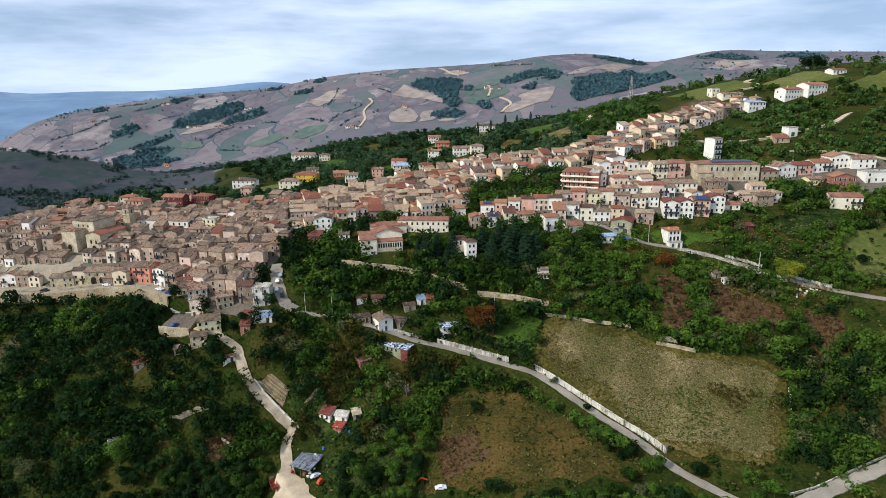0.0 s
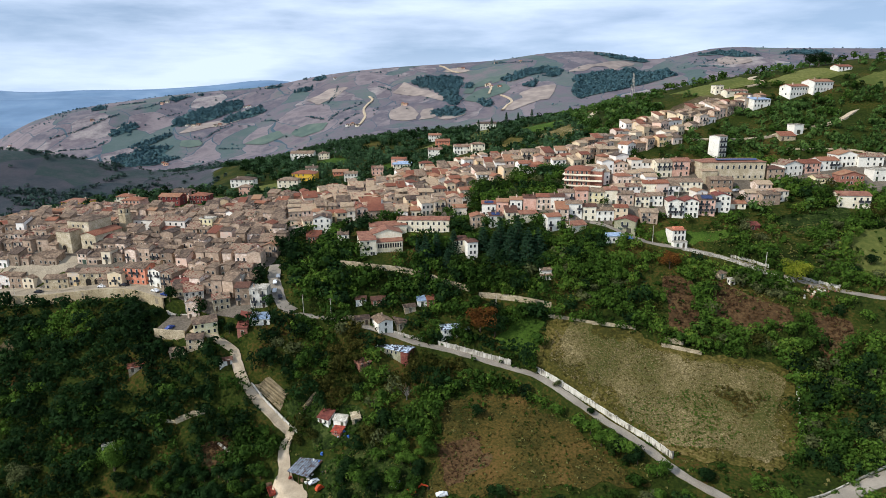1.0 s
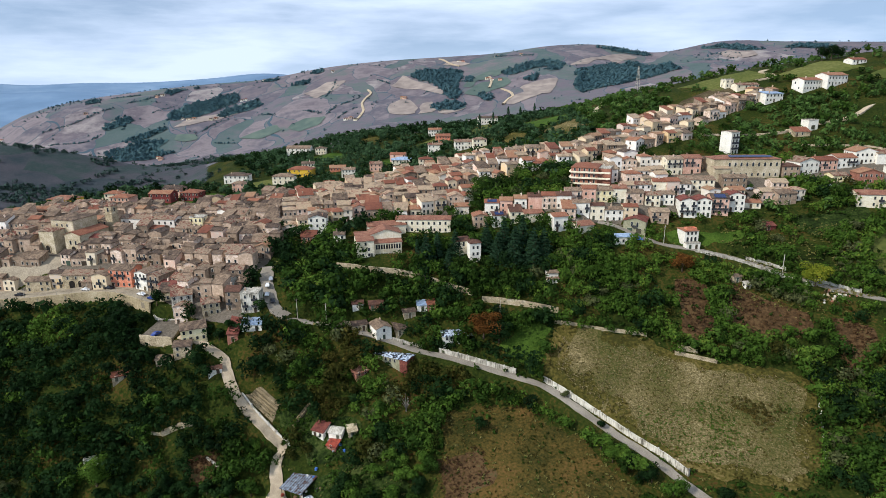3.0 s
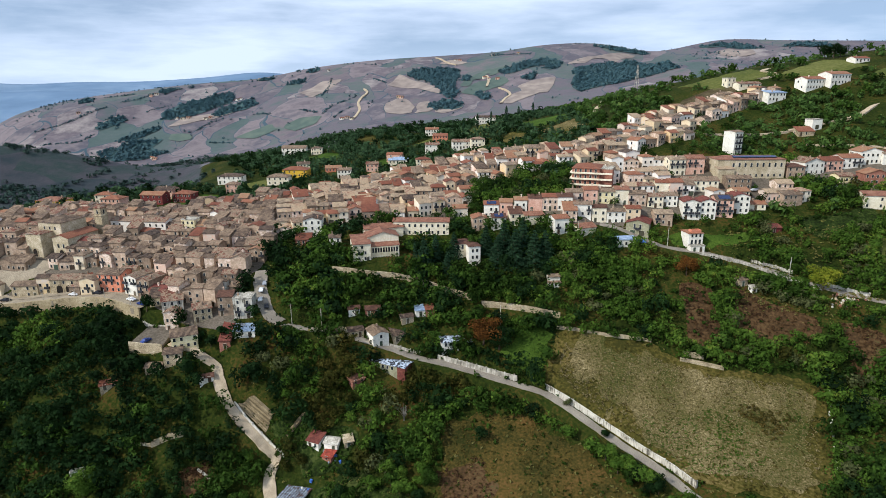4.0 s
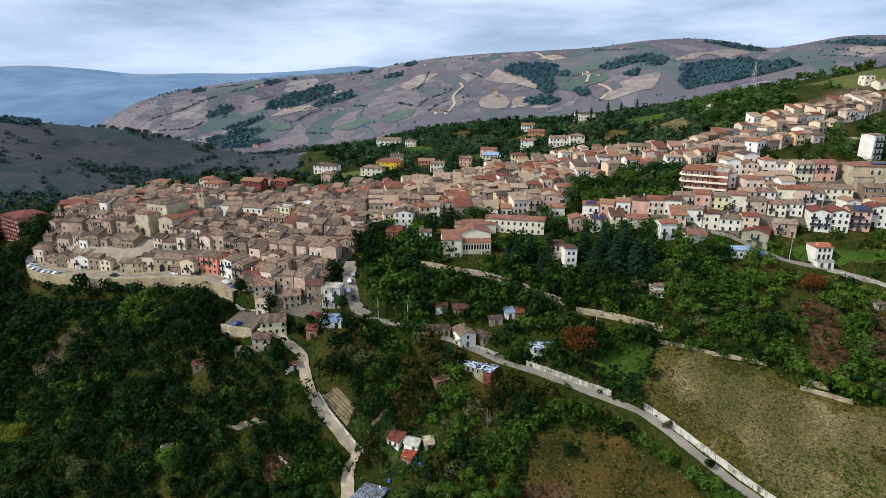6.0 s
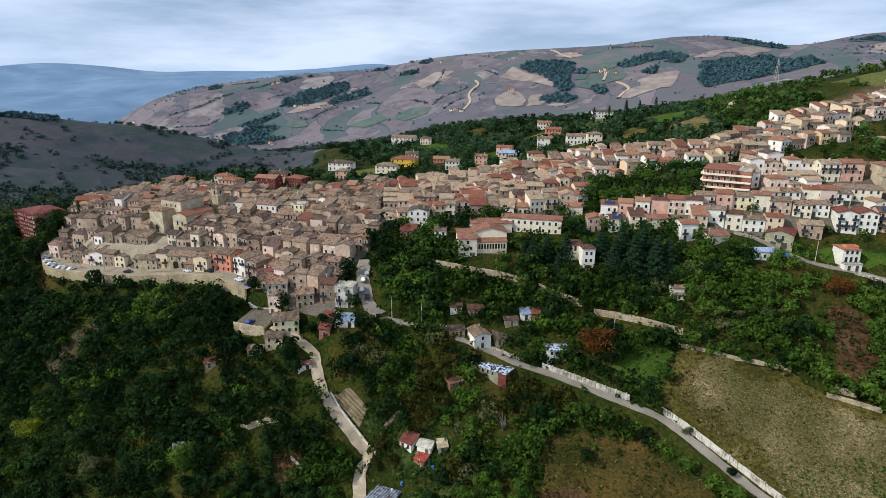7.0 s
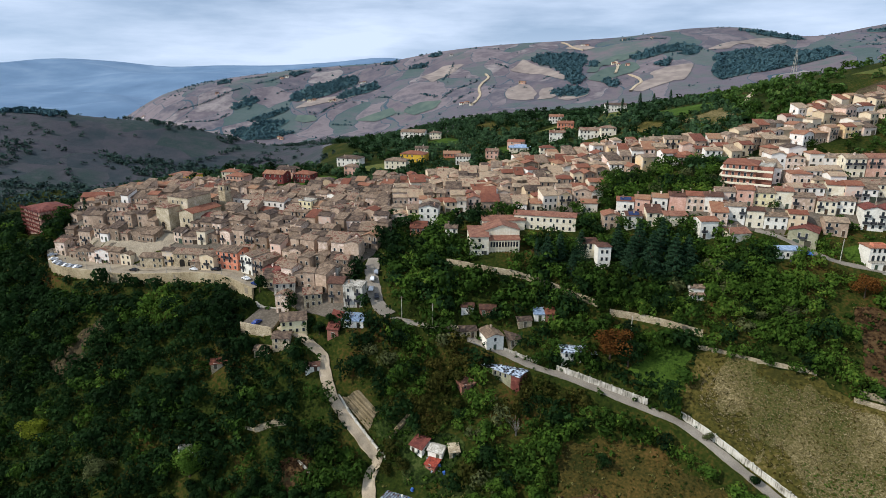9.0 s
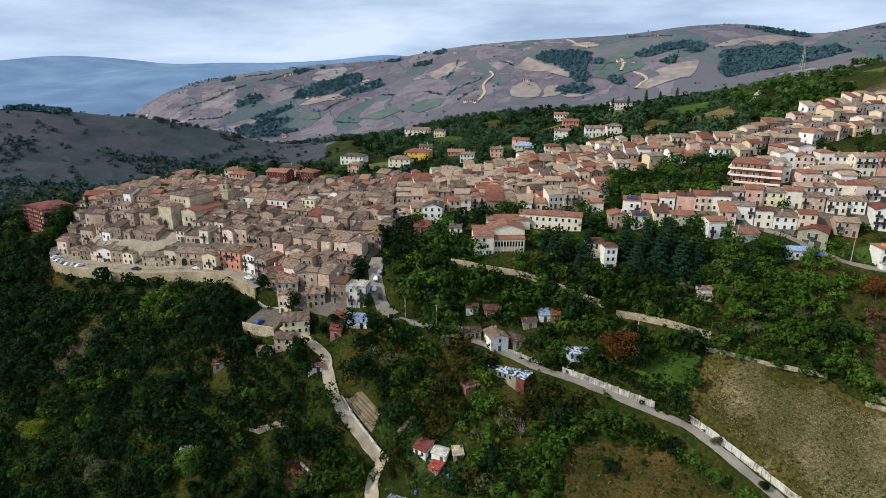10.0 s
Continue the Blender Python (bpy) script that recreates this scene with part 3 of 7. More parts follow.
def rim_distance(poly, x, y):
    """The distance to the outline, positive inside it."""
    d = np.full(x.shape, 1e9)
    for (x1, y1), (x2, y2) in zip(poly, poly[1:] + poly[:1]):
        l2 = (x2 - x1) ** 2 + (y2 - y1) ** 2 + 1e-9
        t = np.clip(((x - x1) * (x2 - x1) + (y - y1) * (y2 - y1)) / l2, 0, 1)
        d = np.minimum(d, np.hypot(x - x1 - t * (x2 - x1), y - y1 - t * (y2 - y1)))
    return np.where(inside(poly, x, y), d, -d)


def patch(name, poly, material, label, category, lift=0.24, gap=1.0, fray=1.2):
    """A draped piece of ground within an outline, cut along an uneven rim."""
    xs, ys = [p[0] for p in poly], [p[1] for p in poly]
    X, Y = np.meshgrid(np.arange(min(xs) - 4 * gap, max(xs) + 4 * gap, gap), np.arange(min(ys) - 4 * gap, max(ys) + 4 * gap, gap))
    S = rim_distance(poly, X, Y) + (value_noise(X, Y, 6 * gap) * 2.6 + value_noise(X, Y, 2.1 * gap) * 1.6) * fray
    Z = heights(X.ravel(), Y.ravel()).reshape(X.shape) + lift + value_noise(X, Y, 3) * 0.12
    ids, verts, faces = {}, [], []

    def corner(key, p):
        if key not in ids:
            ids[key] = len(verts)
            verts.append(tuple(float(c) for c in p))
        return ids[key]
    live = np.argwhere((S[:-1, :-1] > 0) | (S[1:, :-1] > 0) | (S[:-1, 1:] > 0) | (S[1:, 1:] > 0))
    for j, i in live:
        ring = [(j, i), (j, i + 1), (j + 1, i + 1), (j + 1, i)]
        f = []
        for a, b in zip(ring, ring[1:] + ring[:1]):
            if S[a] > 0:
                f.append(corner(a, (X[a], Y[a], Z[a])))
            if (S[a] > 0) != (S[b] > 0):
                t = S[a] / (S[a] - S[b])
                f.append(corner((min(a, b), max(a, b)), (X[a] + t * (X[b] - X[a]), Y[a] + t * (Y[b] - Y[a]), Z[a] + t * (Z[b] - Z[a]))))
        if len(f) > 2:
            faces.append(f)
    ob = mesh_object(name, verts, faces, material, smooth=True)
    return tagged(ob, label, category, kind="structure")


FIELD = [(45, 246), (81, 239), (105, 230), (126, 227), (137, 220), (126, 192), (113, 178), (90, 186), (77, 192), (38, 229)]
LAWN = [(30, 245), (44, 246), (37, 229), (21, 239)]
BROWN = [(1, 216), (26, 218), (46, 205), (68, 177), (-5, 178), (-1, 194)]
ALLOT = [(-75.3, 222.6), (-69.3, 223.6), (-61.3, 219.2), (-63.8, 216.4)]
GRASS_T = [(-62, 217.5), (-48, 219), (-50, 212), (-57, 211)]
YARD = [(-60, 196), (-52, 195), (-45, 184), (-47, 178), (-63, 178)]
GLADE = [(-45, 198), (-30, 204), (-20, 196), (-10, 190), (-6, 178), (-42, 178)]
GLADE_B = [(-56, 213), (-50, 221), (-38, 216), (-30, 214), (-34, 203), (-48, 203)]
DRY_E = [(100, 266), (111, 263), (108, 239), (96, 241)]
DRY_F = [(124, 263), (149, 247), (148, 241), (123, 238), (115, 247)]
DRY_G = [(156, 245), (169, 239), (165, 229), (150, 220)]
MEADOW_E = [(193, 284), (217, 289), (206, 256), (184, 262)]
MEADOW_H = [(101, 289), (109, 292), (118, 290), (141, 290), (130, 284), (118, 284), (108, 283)]
GREEN_E = [(160, 296), (201, 304), (200, 292), (169, 285)]
SCAR = [(-210, 238), (-200, 250), (-191, 253), (-187, 241), (-196, 229)]
RIDGE_A = [(168, 472), (223, 484), (229, 456), (186, 445)]
RIDGE_B = [(230, 454), (274, 482), (285, 449), (245, 440)]
RIDGE_C = [(279, 436), (316, 450), (305, 420), (290, 420)]
RIDGE_D = [(126, 418), (151, 435), (176, 447), (195, 448), (192, 436), (172, 427), (155, 421), (132, 408)]
PLOT_A = [(-169, 384), (-158, 417), (-137, 404), (-153, 374)]
PLOT_B = [(48, 545), (62, 560), (68, 525), (54, 522)]
PLOTS = [[(17, 557), (45, 600), (60, 590), (51, 567), (29, 516)], [(63, 526), (81, 511), (96, 488), (91, 465), (70, 468), (60, 482)], [(75, 431), (85, 437), (87, 420), (78, 409)], [(-146, 445), (-127, 455), (-115, 442), (-130, 424)],
         [(-121, 537), (-104, 574), (-85, 548), (-98, 517)], [(-87, 618), (-69, 629), (-58, 597), (-75, 587)], [(-27, 551), (-8, 565), (7, 529), (-7, 512)], [(-55, 504), (-39, 526), (-28, 490), (-42, 481)], [(33, 459), (51, 478), (61, 449), (46, 434)]]
PLOT_C = [(64, 452), (92, 460), (94, 433), (81, 415)]
for poly, key, lab in ((SCAR, "earth", "bare eroded earth bank in the wood"), (GLADE, "rough_grass", "rough green grass beside the yard"), (GLADE_B, "rough_grass", "rough green grass round the huts"), (GRASS_T, "rough_grass", "rough green grass beside the huts"), (DRY_E, "bracken", "strip of brown dead bracken on the slope"), (DRY_F, "bracken", "brown dead bracken on the slope"), (DRY_G, "bracken", "brown dead bracken on the slope"), (MEADOW_E, "pasture", "green meadow above the road"), (MEADOW_H, "lawn", "mown lawn beside a white villa"), (GREEN_E, "rough_grass", "green meadow between bushes"),
                       (RIDGE_A, "pasture", "green field on the ridge"), (RIDGE_B, "pasture", "green field on the ridge"), (RIDGE_C, "pasture", "green field on the ridge"), (RIDGE_D, "earth", "ploughed brown field below the ridge"), (PLOT_A, "lawn", "bright green plot between villas"), (PLOT_B, "lawn", "green clearing on the wooded slope"), (PLOT_C, "stubble", "pale clearing on the wooded slope")):
    patch("meadow", poly, M[key], lab, "meadow", gap=1.5)
for k, poly in enumerate(PLOTS):
    patch("meadow", poly, M[("pasture", "lawn", "field_edge")[k % 3]], "open grass plot on the wooded slope", "meadow", gap=2.5)
patch("meadow", [(-97, 206), (-90, 208), (-84, 208.5), (-77, 204), (-88, 201)], M["bracken"], "patch of rust-brown bracken below the track", "meadow", gap=1.2)
road("track", TRACK, 4.0, M["gravel"], "pale gravel track winding up to the village", lift=0.5)
road("lane", LANE, 3.7, M["asphalt"], "narrow grey asphalt lane between wall and scrub")
road("lane", LANE_SE, 5.0, M["asphalt"], "narrow grey asphalt lane")
road("road", ROAD_E, 5.0, M["asphalt"], "grey asphalt road on the slope beside the village")
road("promenade", QUAY, 10.0, M["paving"], "pale paved promenade above the retaining wall", drop=QUAY_DROP)
patch("field", FIELD, M["field_edge"], "olive grass round the edge of the stubble field", "field")
patch("stubble", [(54, 242), (82, 235), (104, 226), (122, 222), (130, 216), (121, 196), (110, 184), (92, 192), (78, 199), (52, 226)], M["stubble"], "dry pale stubble with clods and green weeds", "field", lift=0.42, gap=1.2, fray=3.0)
patch("meadow", LAWN, M["lawn"], "bright green lawn beside the lane", "meadow")
patch("meadow", BROWN, M["dry"], "brown dry scrubby meadow below the lane", "meadow")
plot = patch("allotment", ALLOT, M["soil"], "tilled vegetable plot beside the track", "allotment", gap=0.7, fray=0.1, lift=0.45)
for k in range(9):
    (xa, ya), (xb, yb) = [(a[0] + (b[0] - a[0]) * (k + 0.5) / 9, a[1] + (b[1] - a[1]) * (k + 0.5) / 9) for a, b in ((ALLOT[0], ALLOT[1]), (ALLOT[3], ALLOT[2]))]
    ridge = []
    for q in range(13):
        x, y = xa + (xb - xa) * q / 12, ya + (yb - ya) * q / 12
        z = ground(x, y) + 0.5
        ridge.append([(x + o * 0.25, y + o * 0.25, z + h) for o, h in ((-1.5, -0.05), (-0.5, 0.13), (0.5, 0.12), (1.5, -0.05))])
    verts = [p for r in ridge for p in r]
    mesh_object("soil_ridge", verts, [(i * 4 + j, i * 4 + 4 + j, i * 4 + 5 + j, i * 4 + 1 + j) for i in range(12) for j in range(3)], M["soil"], plot)
patch("yard", YARD, M["gravel"], "pale gravel yard in front of a shed", "yard", lift=0.5)
road("street", STREET, 5.5, M["asphalt"], "grey village street with parked cars")
road("ridge_road", [(214, 450), (224, 452), (231, 458), (225, 468), (236, 478)], 3.5, M["gravel"], "pale track on the ridge")
road("hill_road", [(151, 382), (189, 378), (214, 384), (242, 388), (262, 400)], 4.0, M["gravel"], "pale hillside road above the village")
road("hill_road", [(198, 364), (230, 358), (243, 350), (255, 342)], 4.0, M["gravel"], "pale hillside road above the village")
road("forest_track", [(131, 531), (122, 500), (112, 478), (108, 466)], 4.0, M["gravel"], "pale track through the wood")
PIAZZA = [(-209, 274), (-198, 282), (-191, 288), (-190, 294), (-176, 292), (-180, 284), (-190, 279), (-189, 272)]
patch("piazza", PIAZZA, M["paving"], "pale paved village square", "square", lift=0.5, gap=1.5, fray=0)
patch("weed_patch", [(-2, 197), (12, 200), (18, 188), (2, 181)], M["bracken"], "dark brown patch of dead weeds on the meadow", "weeds", lift=0.34)
patch("weed_patch", [(104, 213), (114, 215), (119, 209), (110, 206)], M["dry"], "dark patch of weeds on the stubble field", "weeds", lift=0.4)
rings = [[(x, y, parking_level(x, y) - 7) for x, y in PARKING], [(x, y, parking_level(x, y)) for x, y in PARKING]]
parking = mesh_object("parking", rings[0] + rings[1], [(0, 4, 5, 1), (1, 5, 6, 2), (2, 6, 7, 3), (3, 7, 4, 0), (7, 6, 5, 4), (0, 1, 2, 3)], M["alley"])
tagged(parking, "grey parking terrace below the village", "car park", kind="structure")
for pts in ([(-125, 882), (-121, 903), (-120, 916), (-126, 948), (-124, 981), (-120, 1010), (-127, 1029)],
            [(-13, 1210), (-4, 1193), (7, 1165), (24, 1145)],
            [(79, 881), (87, 900), (95, 912), (93, 932), (83, 957)],
            [(65, 963), (71, 1006), (70, 1039)]):
    road("far_road", pts, 3.4, M["gravel"], "pale road winding over the far hill", lift=1.5)
# fields on the far hills
FAR_PALE = [
    [(-91, 1037), (-71, 1075), (-59, 1059), (-27, 1033), (-3, 961), (-8, 945), (-40, 1016), (-73, 1038)],
    [(-85, 896), (-82, 925), (-70, 942), (-53, 927), (-40, 895), (-42, 871), (-58, 870), (-78, 880)],
    [(-39, 871), (-36, 908), (-20, 920), (-12, 896), (-19, 872)],
    [(-12, 872), (0, 896), (12, 908), (27, 884), (23, 876), (0, 864)],
    [(111, 946), (129, 964), (154, 968), (171, 966), (156, 927), (144, 901), (115, 913)],
    [(81, 889), (95, 912), (116, 921), (137, 906), (112, 889), (91, 875)],
    [(202, 1045), (224, 1069), (259, 1101), (303, 1127), (336, 1122), (279, 1068), (271, 1090), (228, 1043)],
    [(-11, 1165), (15, 1181), (44, 1152), (24, 1145)],
    [(-523, 935), (-519, 970), (-510, 998), (-506, 981), (-511, 946)],
    [(-405, 972), (-366, 988), (-342, 1023), (-330, 1014), (-350, 968), (-383, 951), (-410, 943)],
    [(444, 1056), (467, 1068), (472, 1004), (468, 970), (446, 981), (431, 1005)],
    [(-236, 1050), (-208, 1101), (-168, 1092), (-181, 1057), (-208, 1003)],
]
FAR_GREEN = [
    [(-395, 914), (-368, 921), (-358, 903), (-375, 896), (-394, 901)],
    [(-233, 917), (-211, 931), (-176, 923), (-179, 897), (-210, 889)],
    [(29, 948), (56, 999), (93, 1025), (102, 980), (70, 950), (45, 936)],
    [(79, 1078), (107, 1083), (100, 1052), (76, 1034)],
    [(25, 977), (51, 1068), (79, 1086), (67, 1043), (38, 976)],
    [(-305, 906), (-278, 928), (-254, 932), (-240, 910), (-268, 893)],
]
WOODS = [
    [(-451, 1018), (-435, 1039), (-407, 1064), (-392, 1091), (-367, 1104), (-353, 1083), (-351, 1054), (-365, 1024), (-377, 993), (-399, 979), (-426, 980)],
    [(-521, 940), (-518, 961), (-514, 987), (-501, 998), (-492, 984), (-499, 957), (-511, 937)],
    [(-602, 1049), (-603, 1049), (-592, 1055), (-580, 1062), (-574, 1037), (-583, 1027)],
    [(-490, 1098), (-482, 1110), (-461, 1119), (-445, 1125), (-434, 1129), (-444, 1126), (-463, 1110), (-471, 1080)],
    [(-349, 1158), (-338, 1162), (-318, 1167), (-304, 1171), (-303, 1149), (-326, 1155)],
    [(-461, 904), (-448, 920), (-435, 940), (-422, 947), (-420, 929), (-431, 910), (-444, 894), (-477, 895)],
    [(-476, 853), (-457, 878), (-433, 896), (-402, 902), (-409, 879), (-382, 870), (-405, 849), (-439, 840)],
    [(-359, 995), (-356, 1027), (-340, 1049), (-314, 1058), (-298, 1033), (-317, 1019), (-336, 1004), (-349, 977)],
    [(-59, 1075), (-48, 1096), (-15, 1117), (9, 1137), (29, 1113), (24, 1025), (17, 977), (19, 953), (12, 924), (0, 941), (-6, 981), (-23, 1033), (-42, 1056)],
    [(-12, 884), (-20, 900), (-12, 916), (12, 920), (27, 884), (19, 876)],
    [(90, 1049), (105, 1064), (145, 1087), (173, 1091), (189, 1076), (167, 1051), (128, 1029), (106, 1023)],
    [(167, 1051), (188, 1072), (195, 1054), (176, 1021), (159, 1000)],
    [(119, 986), (134, 1000), (145, 990), (134, 967)],
    [(55, 911), (45, 936), (53, 947), (68, 926), (63, 902)],
    [(30, 1013), (40, 1076), (43, 1020), (37, 996)],
    [(204, 1008), (233, 1026), (262, 1035), (310, 1080), (327, 1020), (355, 1015), (331, 913), (299, 907), (258, 895), (217, 882), (186, 877), (185, 914)],
    [(266, 1153), (300, 1153), (341, 1158), (369, 1136), (343, 1132), (295, 1133)],
    [(432, 1117), (456, 1107), (479, 1097), (500, 1065), (506, 1031), (482, 1043), (464, 1082), (442, 1096)],
    [(527, 1016), (555, 1028), (588, 1018), (590, 980), (554, 988)],
    [(-246, 1171), (-239, 1186), (-229, 1188), (-220, 1168), (-228, 1154), (-239, 1148)],
    [(-268, 1104), (-256, 1119), (-236, 1120), (-247, 1101)],
    [(-535, 545), (-505, 560), (-480, 555), (-470, 545), (-500, 535)],
]
for polys, key, lab in ((FAR_PALE, "pale_field", "pale harvested field on the far hill"), (FAR_GREEN, "green_field", "haze-greyed green pasture on the far hill"), (WOODS, "wood_shade_floor", "ground under a far wood, its shade and haze coloured in")):
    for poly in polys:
        patch("far_field", poly, M[key], lab, "field", lift=1.0 if key == "wood_shade_floor" else 0.7, gap=6.0, fray=2.2)


# ---- shapes ----
def box(w, d, z0, z1, cx=0, cy=0):
    v = [(cx + sx * w / 2, cy + sy * d / 2, z) for z in (z0, z1) for sx, sy in ((-1, -1), (1, -1), (1, 1), (-1, 1))]
    f = [(0, 3, 2, 1), (4, 5, 6, 7), (0, 1, 5, 4), (1, 2, 6, 5), (2, 3, 7, 6), (3, 0, 4, 7)]
    return v, f


def merge(*parts):
    V, F = [], []
    for v, f in parts:
        o = len(V)
        V += v
        F += [tuple(i + o for i in q) for q in f]
    return V, F


def loft(rings, caps=True):
    """One closed skin over rings of equally many points."""
    n = len(rings[0])
    V = [p for r in rings for p in r]
    F = []
    for k in range(len(rings) - 1):
        for i in range(n):
            j = (i + 1) % n
            F.append((k * n + i, k * n + j, (k + 1) * n + j, (k + 1) * n + i))
    if caps:
        F.append(tuple(range(n - 1, -1, -1)))
        F.append(tuple(range((len(rings) - 1) * n, len(rings) * n)))
    return V, F


def square(s, z, t=None):
    t = s if t is None else t
    return [(-s / 2, -t / 2, z), (s / 2, -t / 2, z), (s / 2, t / 2, z), (-s / 2, t / 2, z)]


def circle(r, z, n=8, cx=0, cy=0):
    return [(cx + r * math.cos(6.2832 * k / n), cy + r * math.sin(6.2832 * k / n), z) for k in range(n)]


def mesh_of(name, vf, materials, slots=None):
    me = bpy.data.meshes.new(name)
    me.from_pydata(vf[0], [], vf[1])
    for m in (materials if isinstance(materials, list) else [materials]):
        me.materials.append(m)
    if slots is not None:
        me.polygons.foreach_set("material_index", np.array(slots, np.int32))
    me.update()
    return me


def opening(name, w, h, arched=False, frame_mat="surround", inner="glass", t=0.09, proud=0.07, sunk=0.02):
    """A framed opening in one skin: a surround that stands proud of the wall and a pane set back in it; it looks along -y."""
    def outline(a, top):
        if not arched:
            return [(-a, 0), (a, 0), (a, top), (-a, top)]
        arc = [(a * math.cos(math.pi * k / 8), top - a + a * math.sin(math.pi * k / 8)) for k in range(9)]
        return [(-a, 0), (a, 0)] + arc
    out, inn = outline(w / 2 + t, h + t), outline(w / 2, h)
    n = len(out)
    V = [(x, 0.05, z) for x, z in out] + [(x, -proud, z) for x, z in out] + [(x, -proud, z) for x, z in inn] + [(x, -sunk, z) for x, z in inn]
    F = [(k * n + i, k * n + (i + 1) % n, (k + 1) * n + (i + 1) % n, (k + 1) * n + i) for k in range(3) for i in range(n)]
    F.append(tuple(range(3 * n, 4 * n)))
    return mesh_of(name, (V, F), [M[frame_mat], M[inner]], [0] * (3 * n) + [1])


M["iron"] = surface("painted_iron", [(0.0, "26262a"), (1.0, "4a4a4c")], 1.0, 6.0, 0.6, 0.3, bump=0.0)
M["dark"] = surface("dark_interior", [(0.0, "15130f"), (1.0, "2c261f")], 0.6, 2.0, 0.9, bump=0.0)
M["solar"] = surface("solar_glass", [(0.0, "161f3a"), (1.0, "2a3a63")], 0.8, 2.0, 0.15, bump=0.0)
WINDOW = opening("window", 0.85, 1.35)
TALL = opening("balcony_door", 0.9, 2.1)
ARCHWIN = opening("arched_window", 1.0, 2.0, True)
DOOR = opening("door", 1.1, 2.2, inner="shutter")
GARAGE = opening("garage_door", 2.3, 2.4, inner="shutter")
# a dark sheet closes each arch, coloured as its unlit inside
ARCADE = opening("archway", 2.6, 3.6, True, "stone", "dark", 0.35, 0.15)
PORTAL = opening("portal", 2.4, 4.2, True, "stone", "dark", 0.4, 0.2)
SHUTTER = mesh_of("shutter", loft([[(x, y, z) for x, y, z in ((-0.2, 0, 0), (0.2, 0, 0), (0.2, 0, 1.35), (-0.2, 0, 1.35))], [(-0.2, -0.06, 0), (0.2, -0.06, 0), (0.2, -0.06, 1.35), (-0.2, -0.06, 1.35)], [(-0.15, -0.03, 0.06), (0.15, -0.03, 0.06), (0.15, -0.03, 1.29), (-0.15, -0.03, 1.29)]]), M["shutter"])
CHIMNEY = mesh_of("chimney", loft([square(0.6, -0.8), square(0.55, 0.8), square(0.8, 0.85), square(0.8, 1.0), square(0.4, 1.02), square(0.4, 1.25)]), M["old_wall"])
# a balcony in one skin: a slab with an upstand along its rim
BALCONY = mesh_of("balcony", ([(-1.05, 0, -0.15), (1.05, 0, -0.15), (1.05, -0.9, -0.15), (-1.05, -0.9, -0.15), (-1.05, 0, 0.85), (1.05, 0, 0.85), (1.05, -0.9, 0.85), (-1.05, -0.9, 0.85),
                              (-1.0, 0, 0.85), (1.0, 0, 0.85), (1.0, -0.85, 0.85), (-1.0, -0.85, 0.85), (-1.0, 0, 0), (1.0, 0, 0), (1.0, -0.85, 0), (-1.0, -0.85, 0)],
                             [(0, 1, 2, 3), (1, 5, 6, 2), (2, 6, 7, 3), (3, 7, 4, 0), (5, 9, 10, 6), (6, 10, 11, 7), (7, 11, 8, 4), (9, 13, 14, 10), (10, 14, 15, 11), (11, 15, 12, 8), (12, 15, 14, 13)]), M["iron"])


def part(name, me, parent, x=0, y=0, z=0, turn=0, label=""):
    ob = new(name, me)
    ob.parent = parent
    ob.matrix_basis = pose(x, y, z, 0, 0, turn)
    if label:
        tagged(ob, label)
    return ob


def solid(name, vf, material, parent, x=0, y=0, z=0, turn=0, label=""):
    return part(name, mesh_of(name, vf, M[material]), parent, x, y, z, turn, label)


def thing(name, x, y, z, turn, label, category, group=""):
    ob = new(name)
    ob.matrix_basis = pose(x, y, z, 0, 0, turn)
    return tagged(ob, label, category, group)


